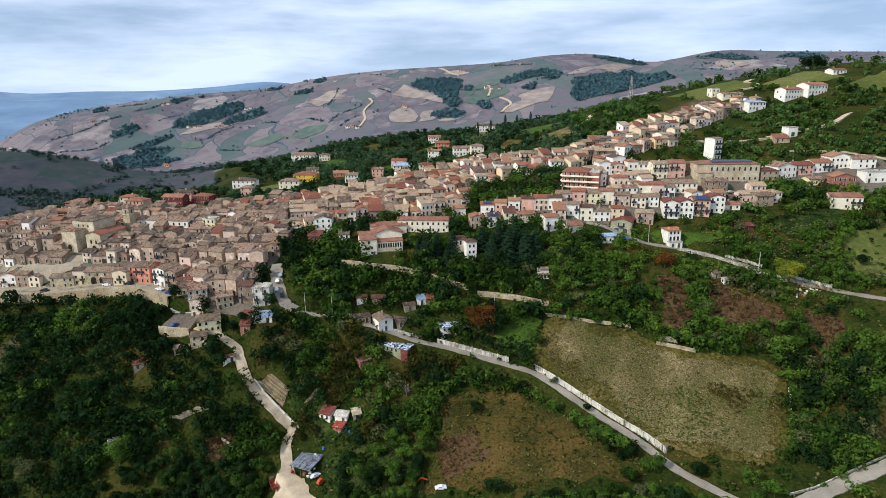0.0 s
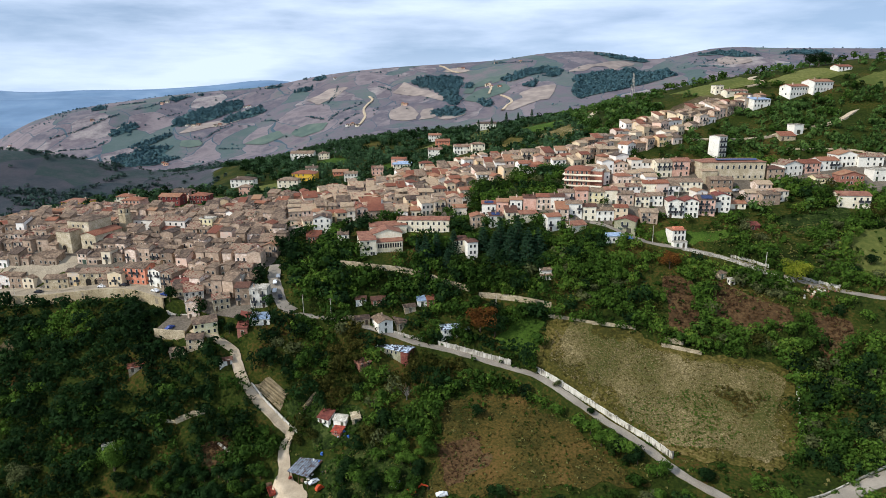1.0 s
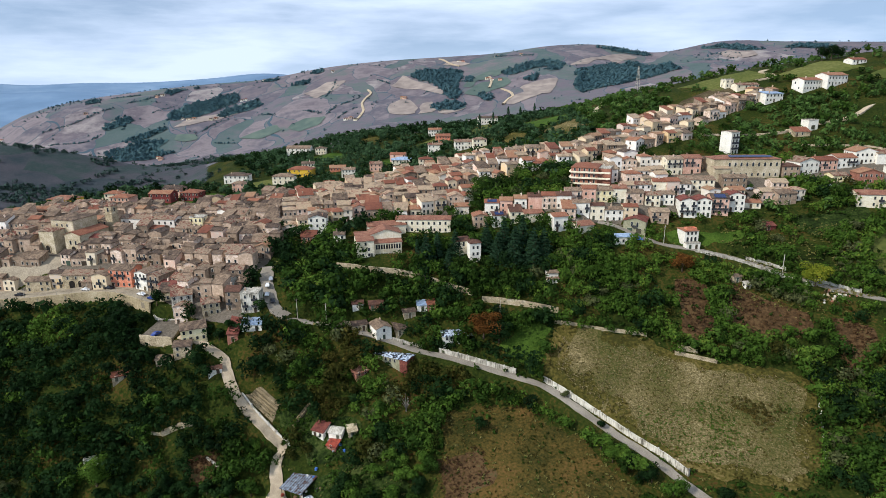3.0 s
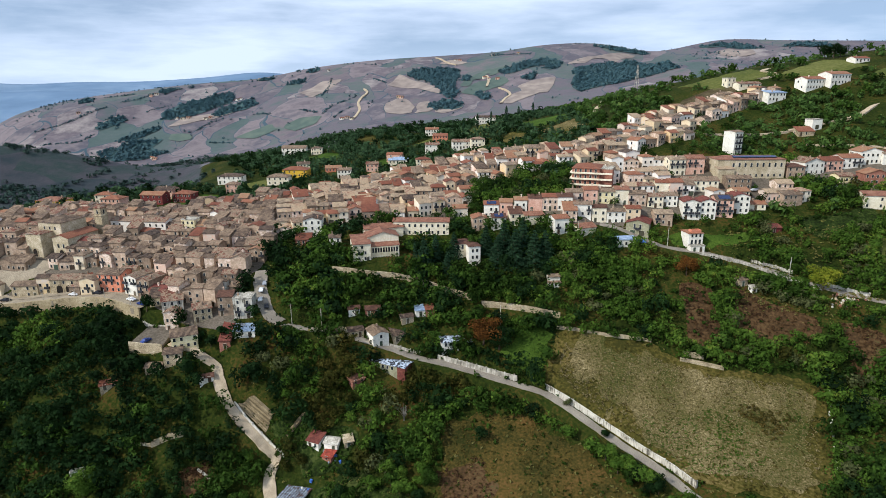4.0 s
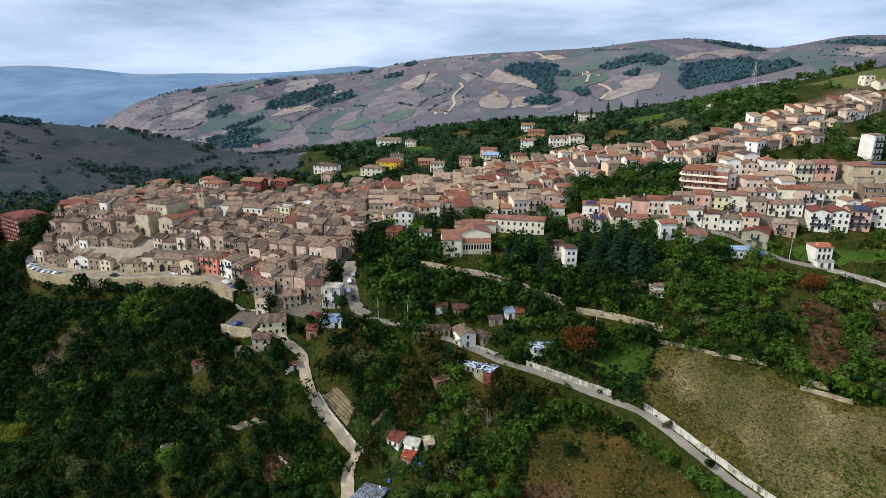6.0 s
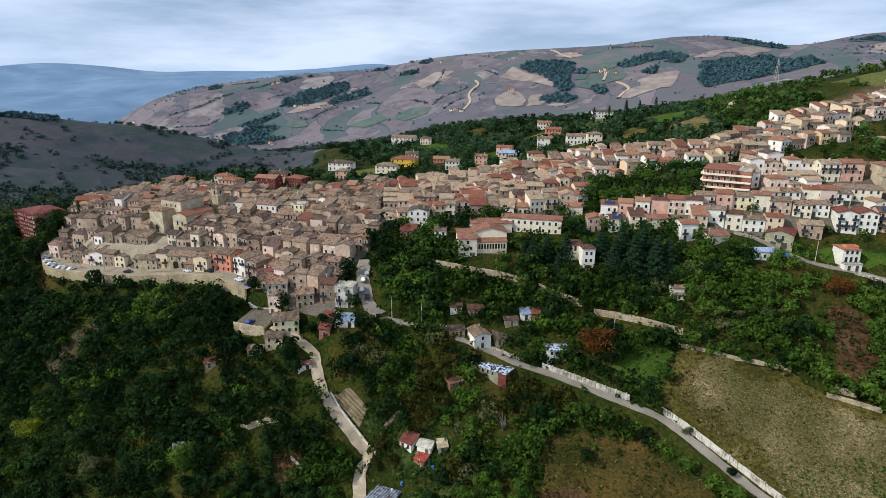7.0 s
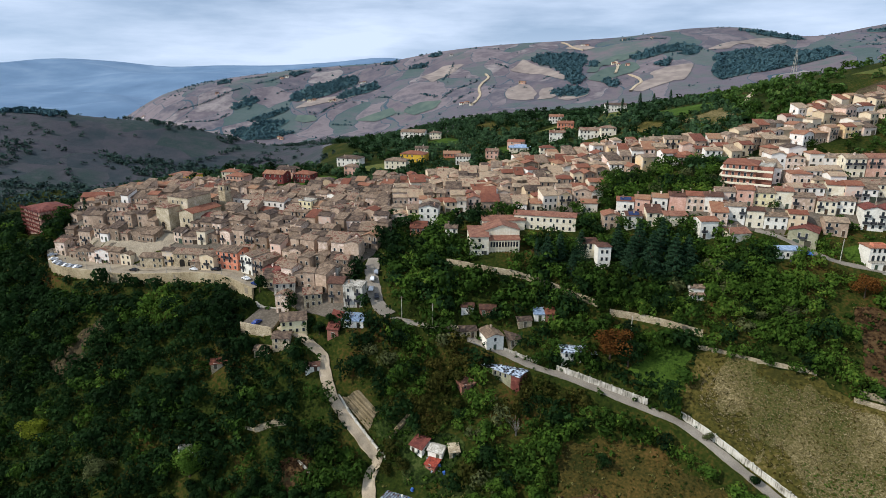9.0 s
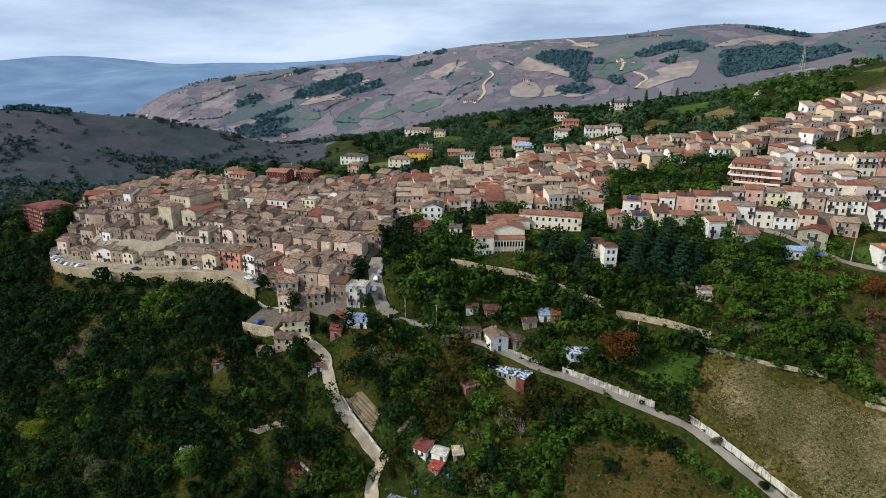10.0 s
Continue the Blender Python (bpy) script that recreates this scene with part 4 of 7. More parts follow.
def roof_shape(kind, w, d, h, pitch, over=0.35, thick=0.2):
    """A roof slab over a w x d body whose eaves are at h: gable (ridge along x), cross (ridge along y), hip, shed, flat."""
    W, D = w / 2 + over, d / 2 + over
    if kind == "cross":
        v, f = roof_shape("gable", d, w, h, pitch, over, thick)
        return [(-y, x, z) for x, y, z in v], f
    if kind == "flat":
        W, D, a, b = w / 2 + 0.1, d / 2 + 0.1, h + 0.45, h + 0.1
        rings = [[(-W, -D, h - 0.1), (W, -D, h - 0.1), (W, D, h - 0.1), (-W, D, h - 0.1)], [(-W, -D, a), (W, -D, a), (W, D, a), (-W, D, a)],
                 [(-W + 0.25, -D + 0.25, a), (W - 0.25, -D + 0.25, a), (W - 0.25, D - 0.25, a), (-W + 0.25, D - 0.25, a)], [(-W + 0.25, -D + 0.25, b), (W - 0.25, -D + 0.25, b), (W - 0.25, D - 0.25, b), (-W + 0.25, D - 0.25, b)]]
        return loft(rings)
    if kind == "shed":
        r = (d + over) * pitch
        top = [(-W, -D, h - over * pitch), (W, -D, h - over * pitch), (W, D, h + r), (-W, D, h + r)]
        v = top + [(x, y, z - thick) for x, y, z in top]
        return v, [(0, 1, 2, 3), (7, 6, 5, 4), (0, 4, 5, 1), (1, 5, 6, 2), (2, 6, 7, 3), (3, 7, 4, 0)]
    e, r = h - over * pitch, h + d / 2 * pitch
    ins = 0 if kind == "gable" else min(D, W * 0.95)
    top = [(-W, -D, e), (W, -D, e), (W, D, e), (-W, D, e), (-W + ins, 0, r), (W - ins, 0, r)]
    v = top + [(x, y, z - thick) for x, y, z in top]
    f = [(0, 1, 5, 4), (2, 3, 4, 5), (6, 10, 11, 7), (8, 11, 10, 9), (0, 6, 7, 1), (2, 8, 9, 3)]
    if kind == "hip":
        f += [(1, 2, 5), (3, 0, 4), (7, 11, 8), (9, 10, 6), (1, 7, 8, 2), (3, 9, 6, 0)]
    else:
        f += [(1, 7, 11, 5), (5, 11, 8, 2), (3, 9, 10, 4), (4, 10, 6, 0)]
    return v, f


def body_shape(kind, w, d, h, pitch, deep):
    """The walls of a house, gables included, with a footing that reaches into the slope."""
    v, f = box(w, d, -deep, h)
    if kind == "gable":
        r = d / 2 * pitch - 0.12
        v += [(-w / 2, 0, h + r), (w / 2, 0, h + r)]
        f += [(5, 6, 9), (7, 4, 8)]
    elif kind == "cross":
        r = w / 2 * pitch - 0.12
        v += [(0, -d / 2, h + r), (0, d / 2, h + r)]
        f += [(4, 5, 8), (6, 7, 9)]
    elif kind == "shed":
        r = d * pitch - 0.1
        v += [(-w / 2, d / 2, h + r), (w / 2, d / 2, h + r)]
        f += [(5, 6, 9), (4, 8, 7), (7, 8, 9, 6)]
    return v, f


def block(th, x, y, w, d, h, kind, wall, roof, pitch=0.34, turn=0, z=0, deep=6, over=0.35):
    """A wall and a roof as parts of th, its front middle at x, y."""
    c, s = math.cos(radians(turn)), math.sin(radians(turn))
    cx, cy = x - s * d / 2, y + c * d / 2
    solid("wall", body_shape(kind, w, d, h, pitch, deep + z), wall, th, cx, cy, z, turn)
    return solid("roof", roof_shape(kind, w, d, h, pitch, over), roof, th, cx, cy, z, turn)


def row(th, mesh, name, x, y, w, n, z, turn=0):
    """n alike openings along a face w wide whose middle is at x, y."""
    c, s = math.cos(radians(turn)), math.sin(radians(turn))
    for k in range(n):
        u = ((k + 0.5) / n - 0.5) * w
        part(name, mesh, th, x + c * u + s * 0.02, y + s * u - c * 0.02, z, turn)


# ---- houses ----
rng = random.Random(11)
taken = []          # (x, y, radius) of what stands on the ground


def free(x, y, r):
    return all((x - a) ** 2 + (y - b) ** 2 > (r + c) ** 2 for a, b, c in taken)


def house(x, y, turn, w, d, storeys, kind="gable", wall="old_wall", roof="old_roof", label="", pitch=0.34, z=None, bays=None, balconies=0, garage=False, chimneys=1, floor=2.7, group="houses of the village", name="", category="house", doors=1, side_windows=0.4, deep=6, shutters=0.0, solar=False, skip=0.12):
    """A house whose front middle stands at x, y and looks along turn - 90 degrees."""
    h = storeys * floor + 0.25
    name = name or ("villa" if "villas" in group else "hut" if storeys == 1 and w < 7 else ("cottage" if storeys < 2 else "stone_house") if wall in ("old_wall", "stone") else "house")
    z = ground(x, y) + 0.1 if z is None else z
    th = thing(name, x, y, z, turn, label or "stone village house with a tiled roof", category, group)
    if kind == "flat":
        roof = "concrete"
    top = block(th, 0, 0, w, d, h, kind, wall, roof, pitch, deep=deep)
    bays = bays or max(1, int(w / 2.3))
    door_at = rng.randrange(bays)
    for s in range(int(storeys)):
        for b in range(bays):
            bx = (b + 0.5) / bays * w - w / 2 + rng.uniform(-0.12, 0.12)
            if s == 0 and b == door_at and doors:
                g = garage and w > 5
                part("garage_door" if g else "door", GARAGE if g else DOOR, th, min(max(bx, -w / 2 + 1.4), w / 2 - 1.4), -0.02, 0.02)
                continue
            if rng.random() < skip:
                continue
            if s > 0 and balconies and rng.random() < balconies:
                part("balcony_door", TALL, th, bx, -0.02, s * floor + 0.1)
                part("balcony", BALCONY, th, bx, -0.02, s * floor + 0.08)
            else:
                part("window", WINDOW, th, bx, -0.02, s * floor + 0.9)
                if rng.random() < shutters:
                    part("shutter", SHUTTER, th, bx - 0.8, -0.02, s * floor + 0.9)
                    part("shutter", SHUTTER, th, bx + 0.8, -0.02, s * floor + 0.9)
    for side in (-1, 1):
        for s in range(int(storeys)):
            if rng.random() < side_windows:
                part("window", WINDOW, th, side * (w / 2 + 0.02), d / 2 + rng.uniform(-d / 4, d / 4), s * floor + 0.9, 90 * side)
    for c in range(chimneys):
        cx, cy = rng.uniform(-0.35, 0.35) * w, rng.uniform(-0.3, 0.3) * d
        rise = {"gable": (d / 2 - abs(cy)), "hip": (d / 2 - abs(cy)) * 0.6, "cross": (w / 2 - abs(cx)), "shed": cy + d / 2, "flat": 0}[kind] * pitch
        part("chimney", CHIMNEY, top, cx, cy, h + rise)
    if solar and kind == "gable":
        k = d / 2 * 0.75
        v = [(-w * 0.32, 0.2, 0.2 * pitch), (w * 0.32, 0.2, 0.2 * pitch), (w * 0.32, k, k * pitch), (-w * 0.32, k, k * pitch)]
        solid("solar_panel", loft([[(a, b, h + c + 0.1) for a, b, c in v], [(a, b, h + c + 0.2) for a, b, c in v]]), "solar", top, 0, -d / 2)
    if "villas" in group:
        taken.append((x, y - 7, 6))
    cxy = (x - math.sin(radians(turn)) * d / 2, y + math.cos(radians(turn)) * d / 2)
    n = max(1, round(max(w, d) / min(w, d)))
    for k in range(n):
        u = ((k + 0.5) / n - 0.5) * max(w, d)
        t = radians(turn + (0 if w >= d else 90))
        taken.append((cxy[0] + math.cos(t) * u, cxy[1] + math.sin(t) * u, min(w, d) / 2))
    return th


# colours of single houses
M["coral"] = surface("coral_plaster", [(0.0, "af6c52"), (0.5, "c67d61"), (1.0, "d69275")], 0.3, 1.5, 0.9, bump=0.2, bump_size=0.04)
M["brick_red"] = surface("brick_red_plaster", [(0.0, "7c5142"), (0.5, "8f5f4e"), (1.0, "9f705e")], 0.3, 1.5, 0.9, bump=0.2, bump_size=0.04)
M["yellow"] = surface("yellow_plaster", [(0.0, "c9b888"), (0.5, "d9cb9e"), (1.0, "e4d9b6")], 0.3, 1.5, 0.9, bump=0.2, bump_size=0.04)
M["bright_yellow"] = surface("bright_yellow_plaster", [(0.0, "c79a28"), (1.0, "dcb646")], 0.3, 1.5, 0.9, bump=0.1, bump_size=0.04)
M["white"] = surface("white_plaster", [(0.0, "c8c2b3"), (0.4, "dad5c6"), (1.0, "e8e2d4")], 0.3, 1.5, 0.88, bump=0.15, bump_size=0.04)
M["cream"] = surface("cream_plaster", [(0.0, "cdbe9e"), (0.5, "dbd0b5"), (1.0, "e7dfca")], 0.3, 1.5, 0.88, bump=0.15, bump_size=0.04)
M["pinkish"] = surface("pink_plaster", [(0.0, "b98d78"), (0.5, "cba08a"), (1.0, "d8b5a2")], 0.3, 1.5, 0.88, bump=0.15, bump_size=0.04)
M["olive_wall"] = surface("olive_grey_plaster", [(0.0, "77745c"), (0.5, "8b886d"), (1.0, "9c987e")], 0.3, 1.5, 0.9, bump=0.15, bump_size=0.04)
M["burgundy"] = surface("burgundy_plaster", [(0.0, "5c2a28"), (0.5, "703430"), (1.0, "82443e")], 0.3, 1.5, 0.9, bump=0.15, bump_size=0.04)
M["brown_roof"] = surface("brown_tiles", [(0.0, "4a332a"), (0.5, "5d4033"), (1.0, "70503f")], 0.4, 1.4, 0.88, bump=0.7, bump_size=0.08, coord="object", lines=(0.45, "X", 0.3))
M["orange_roof"] = surface("orange_tiles", [(0.0, "6f4a3c"), (0.4, "865a48"), (0.8, "976c55"), (1.0, "90725c")], 0.4, 1.4, 0.88, bump=0.7, bump_size=0.08, coord="object", lines=(0.45, "X", 0.3))
M["bright_red_roof"] = surface("red_tiles", [(0.0, "5a302a"), (0.5, "723e34"), (1.0, "865243")], 0.4, 1.4, 0.85, bump=0.7, bump_size=0.08, coord="object", lines=(0.45, "X", 0.3))
M["blue_tin"] = surface("pale_blue_sheet", [(0.0, "7f90a8"), (0.5, "9cb0c8"), (1.0, "b9c8da")], 0.5, 1.5, 0.5, 0.3, bump=0.4, bump_size=0.05, coord="object", lines=(0.5, "X", 0.25))
M["tarp"] = surface("blue_tarpaulin", [(0.0, "2d4c8a"), (1.0, "4f78bd")], 0.8, 3.0, 0.5, bump=0.4, bump_size=0.1)


M["scaffold"] = surface("scaffold_paint", [(0.0, "5c2b25"), (1.0, "7d3f35")], 0.8, 3.0, 0.7, bump=0.0)


def note(x, y, r):
    taken.append((x, y, r))


# church on the old square
th = thing("church", -187, 296, ground(-187, 296), -14, "beige stone church with a square front and tiled hip roofs", "church")
block(th, -4, 0, 8.5, 7, 11.5, "hip", "church_stone", "old_roof", 0.25)
block(th, -1, 7, 13, 15, 15.5, "hip", "church_stone", "old_roof", 0.28)
block(th, 8, 3, 9, 18, 9.5, "cross", "church_stone", "red_roof", 0.34)
block(th, 16, 8, 8, 8, 7, "gable", "church_stone", "bright_red_roof", 0.3)
part("portal", PORTAL, th, -4, -0.02, 0.1)
row(th, ARCHWIN, "arched_window", 8, 3, 6, 2, 4.5)
row(th, WINDOW, "window", -1, 7, 9, 3, 12.0)
row(th, ARCADE, "archway", 8, 3, 4, 1, 0)
for a, b, c in ((-187, 300, 6), (-184, 309, 9), (-177, 308, 7), (-168, 310, 5)):
    note(a, b, c)
# bell tower behind it
th = thing("bell_tower", -172, 322, ground(-172, 322), -14, "stone bell tower with open arches", "tower")
solid("shaft", loft([square(4.4, -5), square(4.2, 9.5), square(4.6, 9.7), square(4.6, 10.1), square(4.0, 10.3), square(4.0, 13.6)]), "stone", th)
for k in range(4):
    t = radians(90 * k)
    part("archway", ARCHWIN, th, 2.02 * math.sin(t), -2.02 * math.cos(t), 10.8, 90 * k)
solid("roof", loft([square(4.7, 13.6), square(4.7, 13.9), square(0.3, 15.2)]), "old_roof", th)
note(-172, 322, 3.5)
# long palace behind the church
house(-154, 322, -8, 30, 8, 2, "gable", "new_wall", "old_roof", "long pale palace with a grey-brown tiled roof", bays=9, floor=3.4, chimneys=2, doors=0)
house(-127, 318, -8, 7, 6, 3, "flat", "yellow", "concrete", "small yellow flat-roofed tower house")
# scaffolded building at the western edge
th = thing("scaffolded_building", -277, 309, ground(-274, 312) - 1, -26, "red-roofed building wrapped in reddish scaffolding", "building")
block(th, 0, 0, 20, 16, 12.5, "hip", "pinkish", "bright_red_roof", 0.25, deep=8)
for k in range(17):
    solid("scaffold_pole", loft([circle(0.09, -6, 5), circle(0.09, 14, 5)]), "scaffold", th, -11 + k * 1.375, -1.3)
for k in range(11):
    solid("scaffold_pole", loft([circle(0.09, -6, 5), circle(0.09, 14, 5)]), "scaffold", th, 11.2, 0.5 + k * 1.5)
for k in range(6):
    solid("scaffold_deck", box(22.4, 1.0, 0, 0.14), "scaffold", th, 0, -0.75, 0.6 + k * 2.3)
    solid("scaffold_rail", box(22.4, 0.14, 0, 0.22), "scaffold", th, 0, -1.25, 1.3 + k * 2.3)
    solid("scaffold_deck", box(1.0, 16, 0, 0.14), "scaffold", th, 10.6, 8, 0.6 + k * 2.3)
    solid("scaffold_rail", box(0.14, 16, 0, 0.22), "scaffold", th, 11.15, 8, 1.3 + k * 2.3)
    row(th, WINDOW, "window", 0, 0, 19, 6, 0.9 + k * 2.3) if k < 5 else None
note(-273, 317, 11)
house(-250, 331, 20, 24, 9, 2, "gable", "brick_red", "red_roof", "long low house with a red-brown roof", bays=8)
house(-226, 342, 20, 20, 9, 2, "gable", "brick_red", "red_roof", "long low house with a red-brown roof", bays=6)
# the arcaded houses, the coral, white and brick ones on the promenade
th = house(-184, 275.5, 4, 11, 7, 2, "gable", "stone", "old_roof", "rubble-stone house with a small archway", bays=4)
th = thing("arcaded_house", -166, 275, ground(-166, 275) + 0.1, 2, "stone house with two tall dark arches", "house", "houses of the village")
block(th, 0, 0, 12, 8, 6.4, "gable", "stone", "old_roof")
row(th, ARCADE, "archway", 0, 0, 8, 2, 0.05)
row(th, WINDOW, "window", 0, 0, 11, 3, 4.2)
note(-169, 279, 4), note(-163, 279, 4)
house(-154, 272, -4, 9, 8, 2, "gable", "stone", "old_roof", "grey rubble-stone house on the promenade")
house(-143, 270, -10, 11, 9, 3, "gable", "coral", "old_roof", "coral-red plastered house under old roof tiles", balconies=0.3, bays=4)
house(-132.5, 267, -18, 6.5, 10, 3, "cross", "white", "old_roof", "white plastered house with iron balconies", balconies=0.7, bays=3)
house(-126, 265, -18, 6, 10, 3, "cross", "old_wall", "old_roof", "beige plastered house with iron balconies", balconies=0.6, bays=2)
house(-119.5, 262, -20, 8, 7, 2, "gable", "brick_red", "bright_red_roof", "brick-red house with a red roof and dark doors", bays=3)
house(-117, 257.5, 8, 7, 6, 1.5, "shed", "stone", "old_roof", "low stepped stone house above the car park", deep=8, chimneys=0)
# lower edge of the old town
house(-99, 238, 24, 9.5, 9, 2, "gable", "yellow", "old_roof", "yellow plastered house with small windows", bays=4, deep=8)
house(-95.5, 249, 24, 7, 8, 2, "gable", "stone", "old_roof", "rubble-stone house above the car park", deep=8)
house(-109, 253, 20, 8, 7, 2, "shed", "whitewall", "old_roof", "pale stepped house above the car park", deep=8)
house(-84, 238.5, 4, 4.2, 10, 1, "shed", "brick_red", "bright_red_roof", "narrow shed with a bright red roof", bays=1, chimneys=0, floor=3.4, pitch=0.36)
house(-77.3, 242, 4, 8, 5.5, 1, "shed", "white", "blue_tin", "low white house with a pale blue sheet roof", bays=2, chimneys=0, pitch=0.15)
house(-79.5, 249.5, 3, 7.5, 7, 3, "flat", "whitewall", "concrete", "white balconied house on the street", balconies=0.9, bays=2)
house(-87, 251, 3, 6, 8, 3, "gable", "old_wall", "brown_roof", "beige house with a brown roof and balconies", balconies=0.5)
house(-94, 262, 0, 8, 7, 2, "cross", "white", "old_roof", "white gabled house with two round windows")
note(-84, 234.5, 4), note(-77.5, 237.5, 4.5), note(-98, 235, 2.5), note(-124, 223.5, 4.5), note(-87, 222.5, 3.5), note(-57, 199, 3), note(-69, 219, 5.5), note(-62, 216, 3.5), note(-70, 214.5, 2.5)
# school complex above the gardens
th = thing("school", -27, 278, ground(-27, 276), 14, "large cream building with stepped terracotta roofs", "school")
block(th, -8, 0, 7.6, 12, 8.2, "shed", "cream", "orange_roof", 0.12)
block(th, 2.2, 1.5, 12.6, 4, 6.4, "shed", "cream", "orange_roof", 0.2)
block(th, 2, 5.5, 14, 10, 9.6, "cross", "cream", "orange_roof", 0.3)
block(th, 4, 15.5, 18, 9, 11, "gable", "cream", "orange_roof", 0.28)
row(th, TALL, "window", 2.2, 1.5, 11.6, 10, 3.4)
for k in range(11):
    solid("fin", box(0.28, 0.5, 0.6, 6.0), "cream", th, -3.6 + 1.16 * k, 1.2)
row(th, WINDOW, "window", -8, 0, 5.5, 2, 3.4)
row(th, WINDOW, "window", -8, 0, 5.5, 1, 6.0)
row(th, WINDOW, "window", -8, 0, 5.5, 2, 0.9)
row(th, WINDOW, "window", 9, 10.5, 8, 3, 6.5, 90)
row(th, WINDOW, "window", -11.5, 5, 9, 3, 3.2, -90)
part("door", DOOR, th, -5.6, -0.02, 0.05)
th2 = thing("school_wing", -10, 297, ground(-11, 296), -3, "long cream school wing with a terracotta roof", "school")
block(th2, 0, 0, 26, 8, 6.8, "gable", "cream", "orange_roof", 0.28)
row(th2, WINDOW, "window", 0, 0, 24, 9, 4.2)
row(th2, WINDOW, "window", 0, 0, 24, 9, 1.0)
for a, b, c in ((-34, 283, 5), (-28, 283, 8), (-28, 293, 9), (-16, 302, 5), (-7, 301, 5), (2, 300, 5)):
    note(a, b, c)
house(-48, 285, 5, 5, 6, 2, "gable", "white", "old_roof", "small white garden house")
house(-61, 300, 6, 8.5, 8, 3, "cross", "white", "old_roof", "white gabled house above the gardens", bays=3)
house(-64, 293, 6, 7, 5, 1, "shed", "brick_red", "red_roof", "low shed with a red roof", chimneys=0)
# white tower house among the cedars
th = thing("tower_house", 14, 276, ground(14, 276) - 0.5, 12, "narrow white three-storey house with a brown hip roof", "house")
block(th, 0, 0, 5, 6, 9.5, "hip", "white", "brown_roof", 0.3)
block(th, -3, 6, 9, 8, 9.2, "hip", "cream", "brown_roof", 0.3)
for k in range(3):
    row(th, WINDOW, "window", 0, 0, 3.8, 2, 0.8 + 2.9 * k)
row(th, TALL, "window", -5, 6, 4, 2, 6.6)
note(13, 279, 4), note(10, 286, 5)
# huts on the slope
th = thing("hut", 47, 262, ground(47, 262), 10, "small white garden hut with a grey tiled roof", "hut")
block(th, 0, 1.6, 4.6, 4, 4.6, "gable", "white", "old_roof", 0.3)
block(th, -0.5, 0, 5, 1.6, 2.4, "shed", "white", "old_roof", 0.2)
part("window", WINDOW, th, 0, -0.02, 0.7)
note(47, 264, 4)
th = thing("house", 112, 283, ground(112, 283), 8, "white three-storey villa with arched loggia and red roof terrace", "house")
block(th, 0, 0, 6.6, 7, 8.2, "hip", "white", "red_roof", 0.3)
block(th, 0, -2.2, 6.6, 2.2, 2.7, "flat", "white", "concrete")
row(th, ARCHWIN, "arched_window", 0, 0, 5.6, 3, 3.2)
row(th, DOOR, "door", 0, -2.2, 6, 2, 0.05)
solid("roof_terrace", loft([square(4.6, 0, 2.6), square(4.6, 1.2, 2.6), square(4.2, 1.2, 2.2), square(4.2, 0.4, 2.2)]), "coral", th, 0, 1.6, 8.2)
row(th, WINDOW, "window", 0, 0, 5.6, 3, 6.3)
note(112, 286, 5)
house(81, 282, 6, 8, 6, 1, "gable", "white", "blue_tin", "low white house with a pale blue sheet roof", bays=3, pitch=0.28, chimneys=0, floor=3.4)
th = thing("warehouse", 88, 290, ground(90, 291), -24, "olive-grey gabled warehouse with a red roof", "warehouse")
block(th, 0, 0, 10, 18, 6, "cross", "olive_wall", "bright_red_roof", 0.3)
row(th, GARAGE, "garage_door", 0, 0, 8, 2, 0.1)
row(th, TALL, "balcony_door", 0, 0, 5, 2, 3.2)
part("balcony", BALCONY, th, 0, -0.02, 3.1)
note(90, 296, 5), note(95, 303, 5)
# the row above the cedars
for k, (w_, wa, ro, lab) in enumerate(((7, "white", "red_roof", "white row house with a red roof"), (6, "pinkish", "red_roof", "pink row house with a red roof"), (6, "white", "red_roof", "white row house with a terrace"), (6.5, "pinkish", "brown_roof", "pink row house with a brown roof"), (7, "old_wall", "red_roof", "grey row house with a red roof"), (7, "white", "brown_roof", "pale row house with a brown roof"))):
    house(23 + k * 6.8, 303 - 0.35 * k, -4, w_, 7.5, 2.4, "gable", wa, ro, lab, balconies=0.4, pitch=0.3, solar=(k == 0))
house(17.5, 296, 6, 7, 8, 2, "cross", "old_wall", "red_roof", "grey gabled house above the cedars")
house(26, 294.5, 6, 6.5, 7, 2, "gable", "white", "brown_roof", "white house with solar panels above the cedars", solar=True)
house(34, 295, 6, 6, 6, 2, "shed", "cream", "brown_roof", "cream house with a brown roof above the cedars")
house(42, 294, 10, 9, 7, 1.5, "gable", "cream", "orange_roof", "low cream house with an orange roof")
house(65, 287, 22, 9, 8, 1, "gable", "cream", "orange_roof", "low cream house with an orange hip roof", bays=2, floor=3.2)
house(53.5, 287.5, 14, 7, 8, 2.6, "gable", "white", "red_roof", "tall white house with long balconies", balconies=0.9, bays=2, pitch=0.25)
for k, (w_, wa, ro, st) in enumerate(((8, "white", "old_roof", 2), (6.5, "cream", "brown_roof", 2.4), (8.5, "white", "old_roof", 2), (6.5, "new_wall", "red_roof", 2))):
    house(64.5 + 7.7 * k, 297 - 0.3 * k, -2 + rng.uniform(-3, 3), w_, 6.5, st, "gable", wa, ro, "pale terraced house under old roof tiles", pitch=0.3, floor=2.9, balconies=0.2)
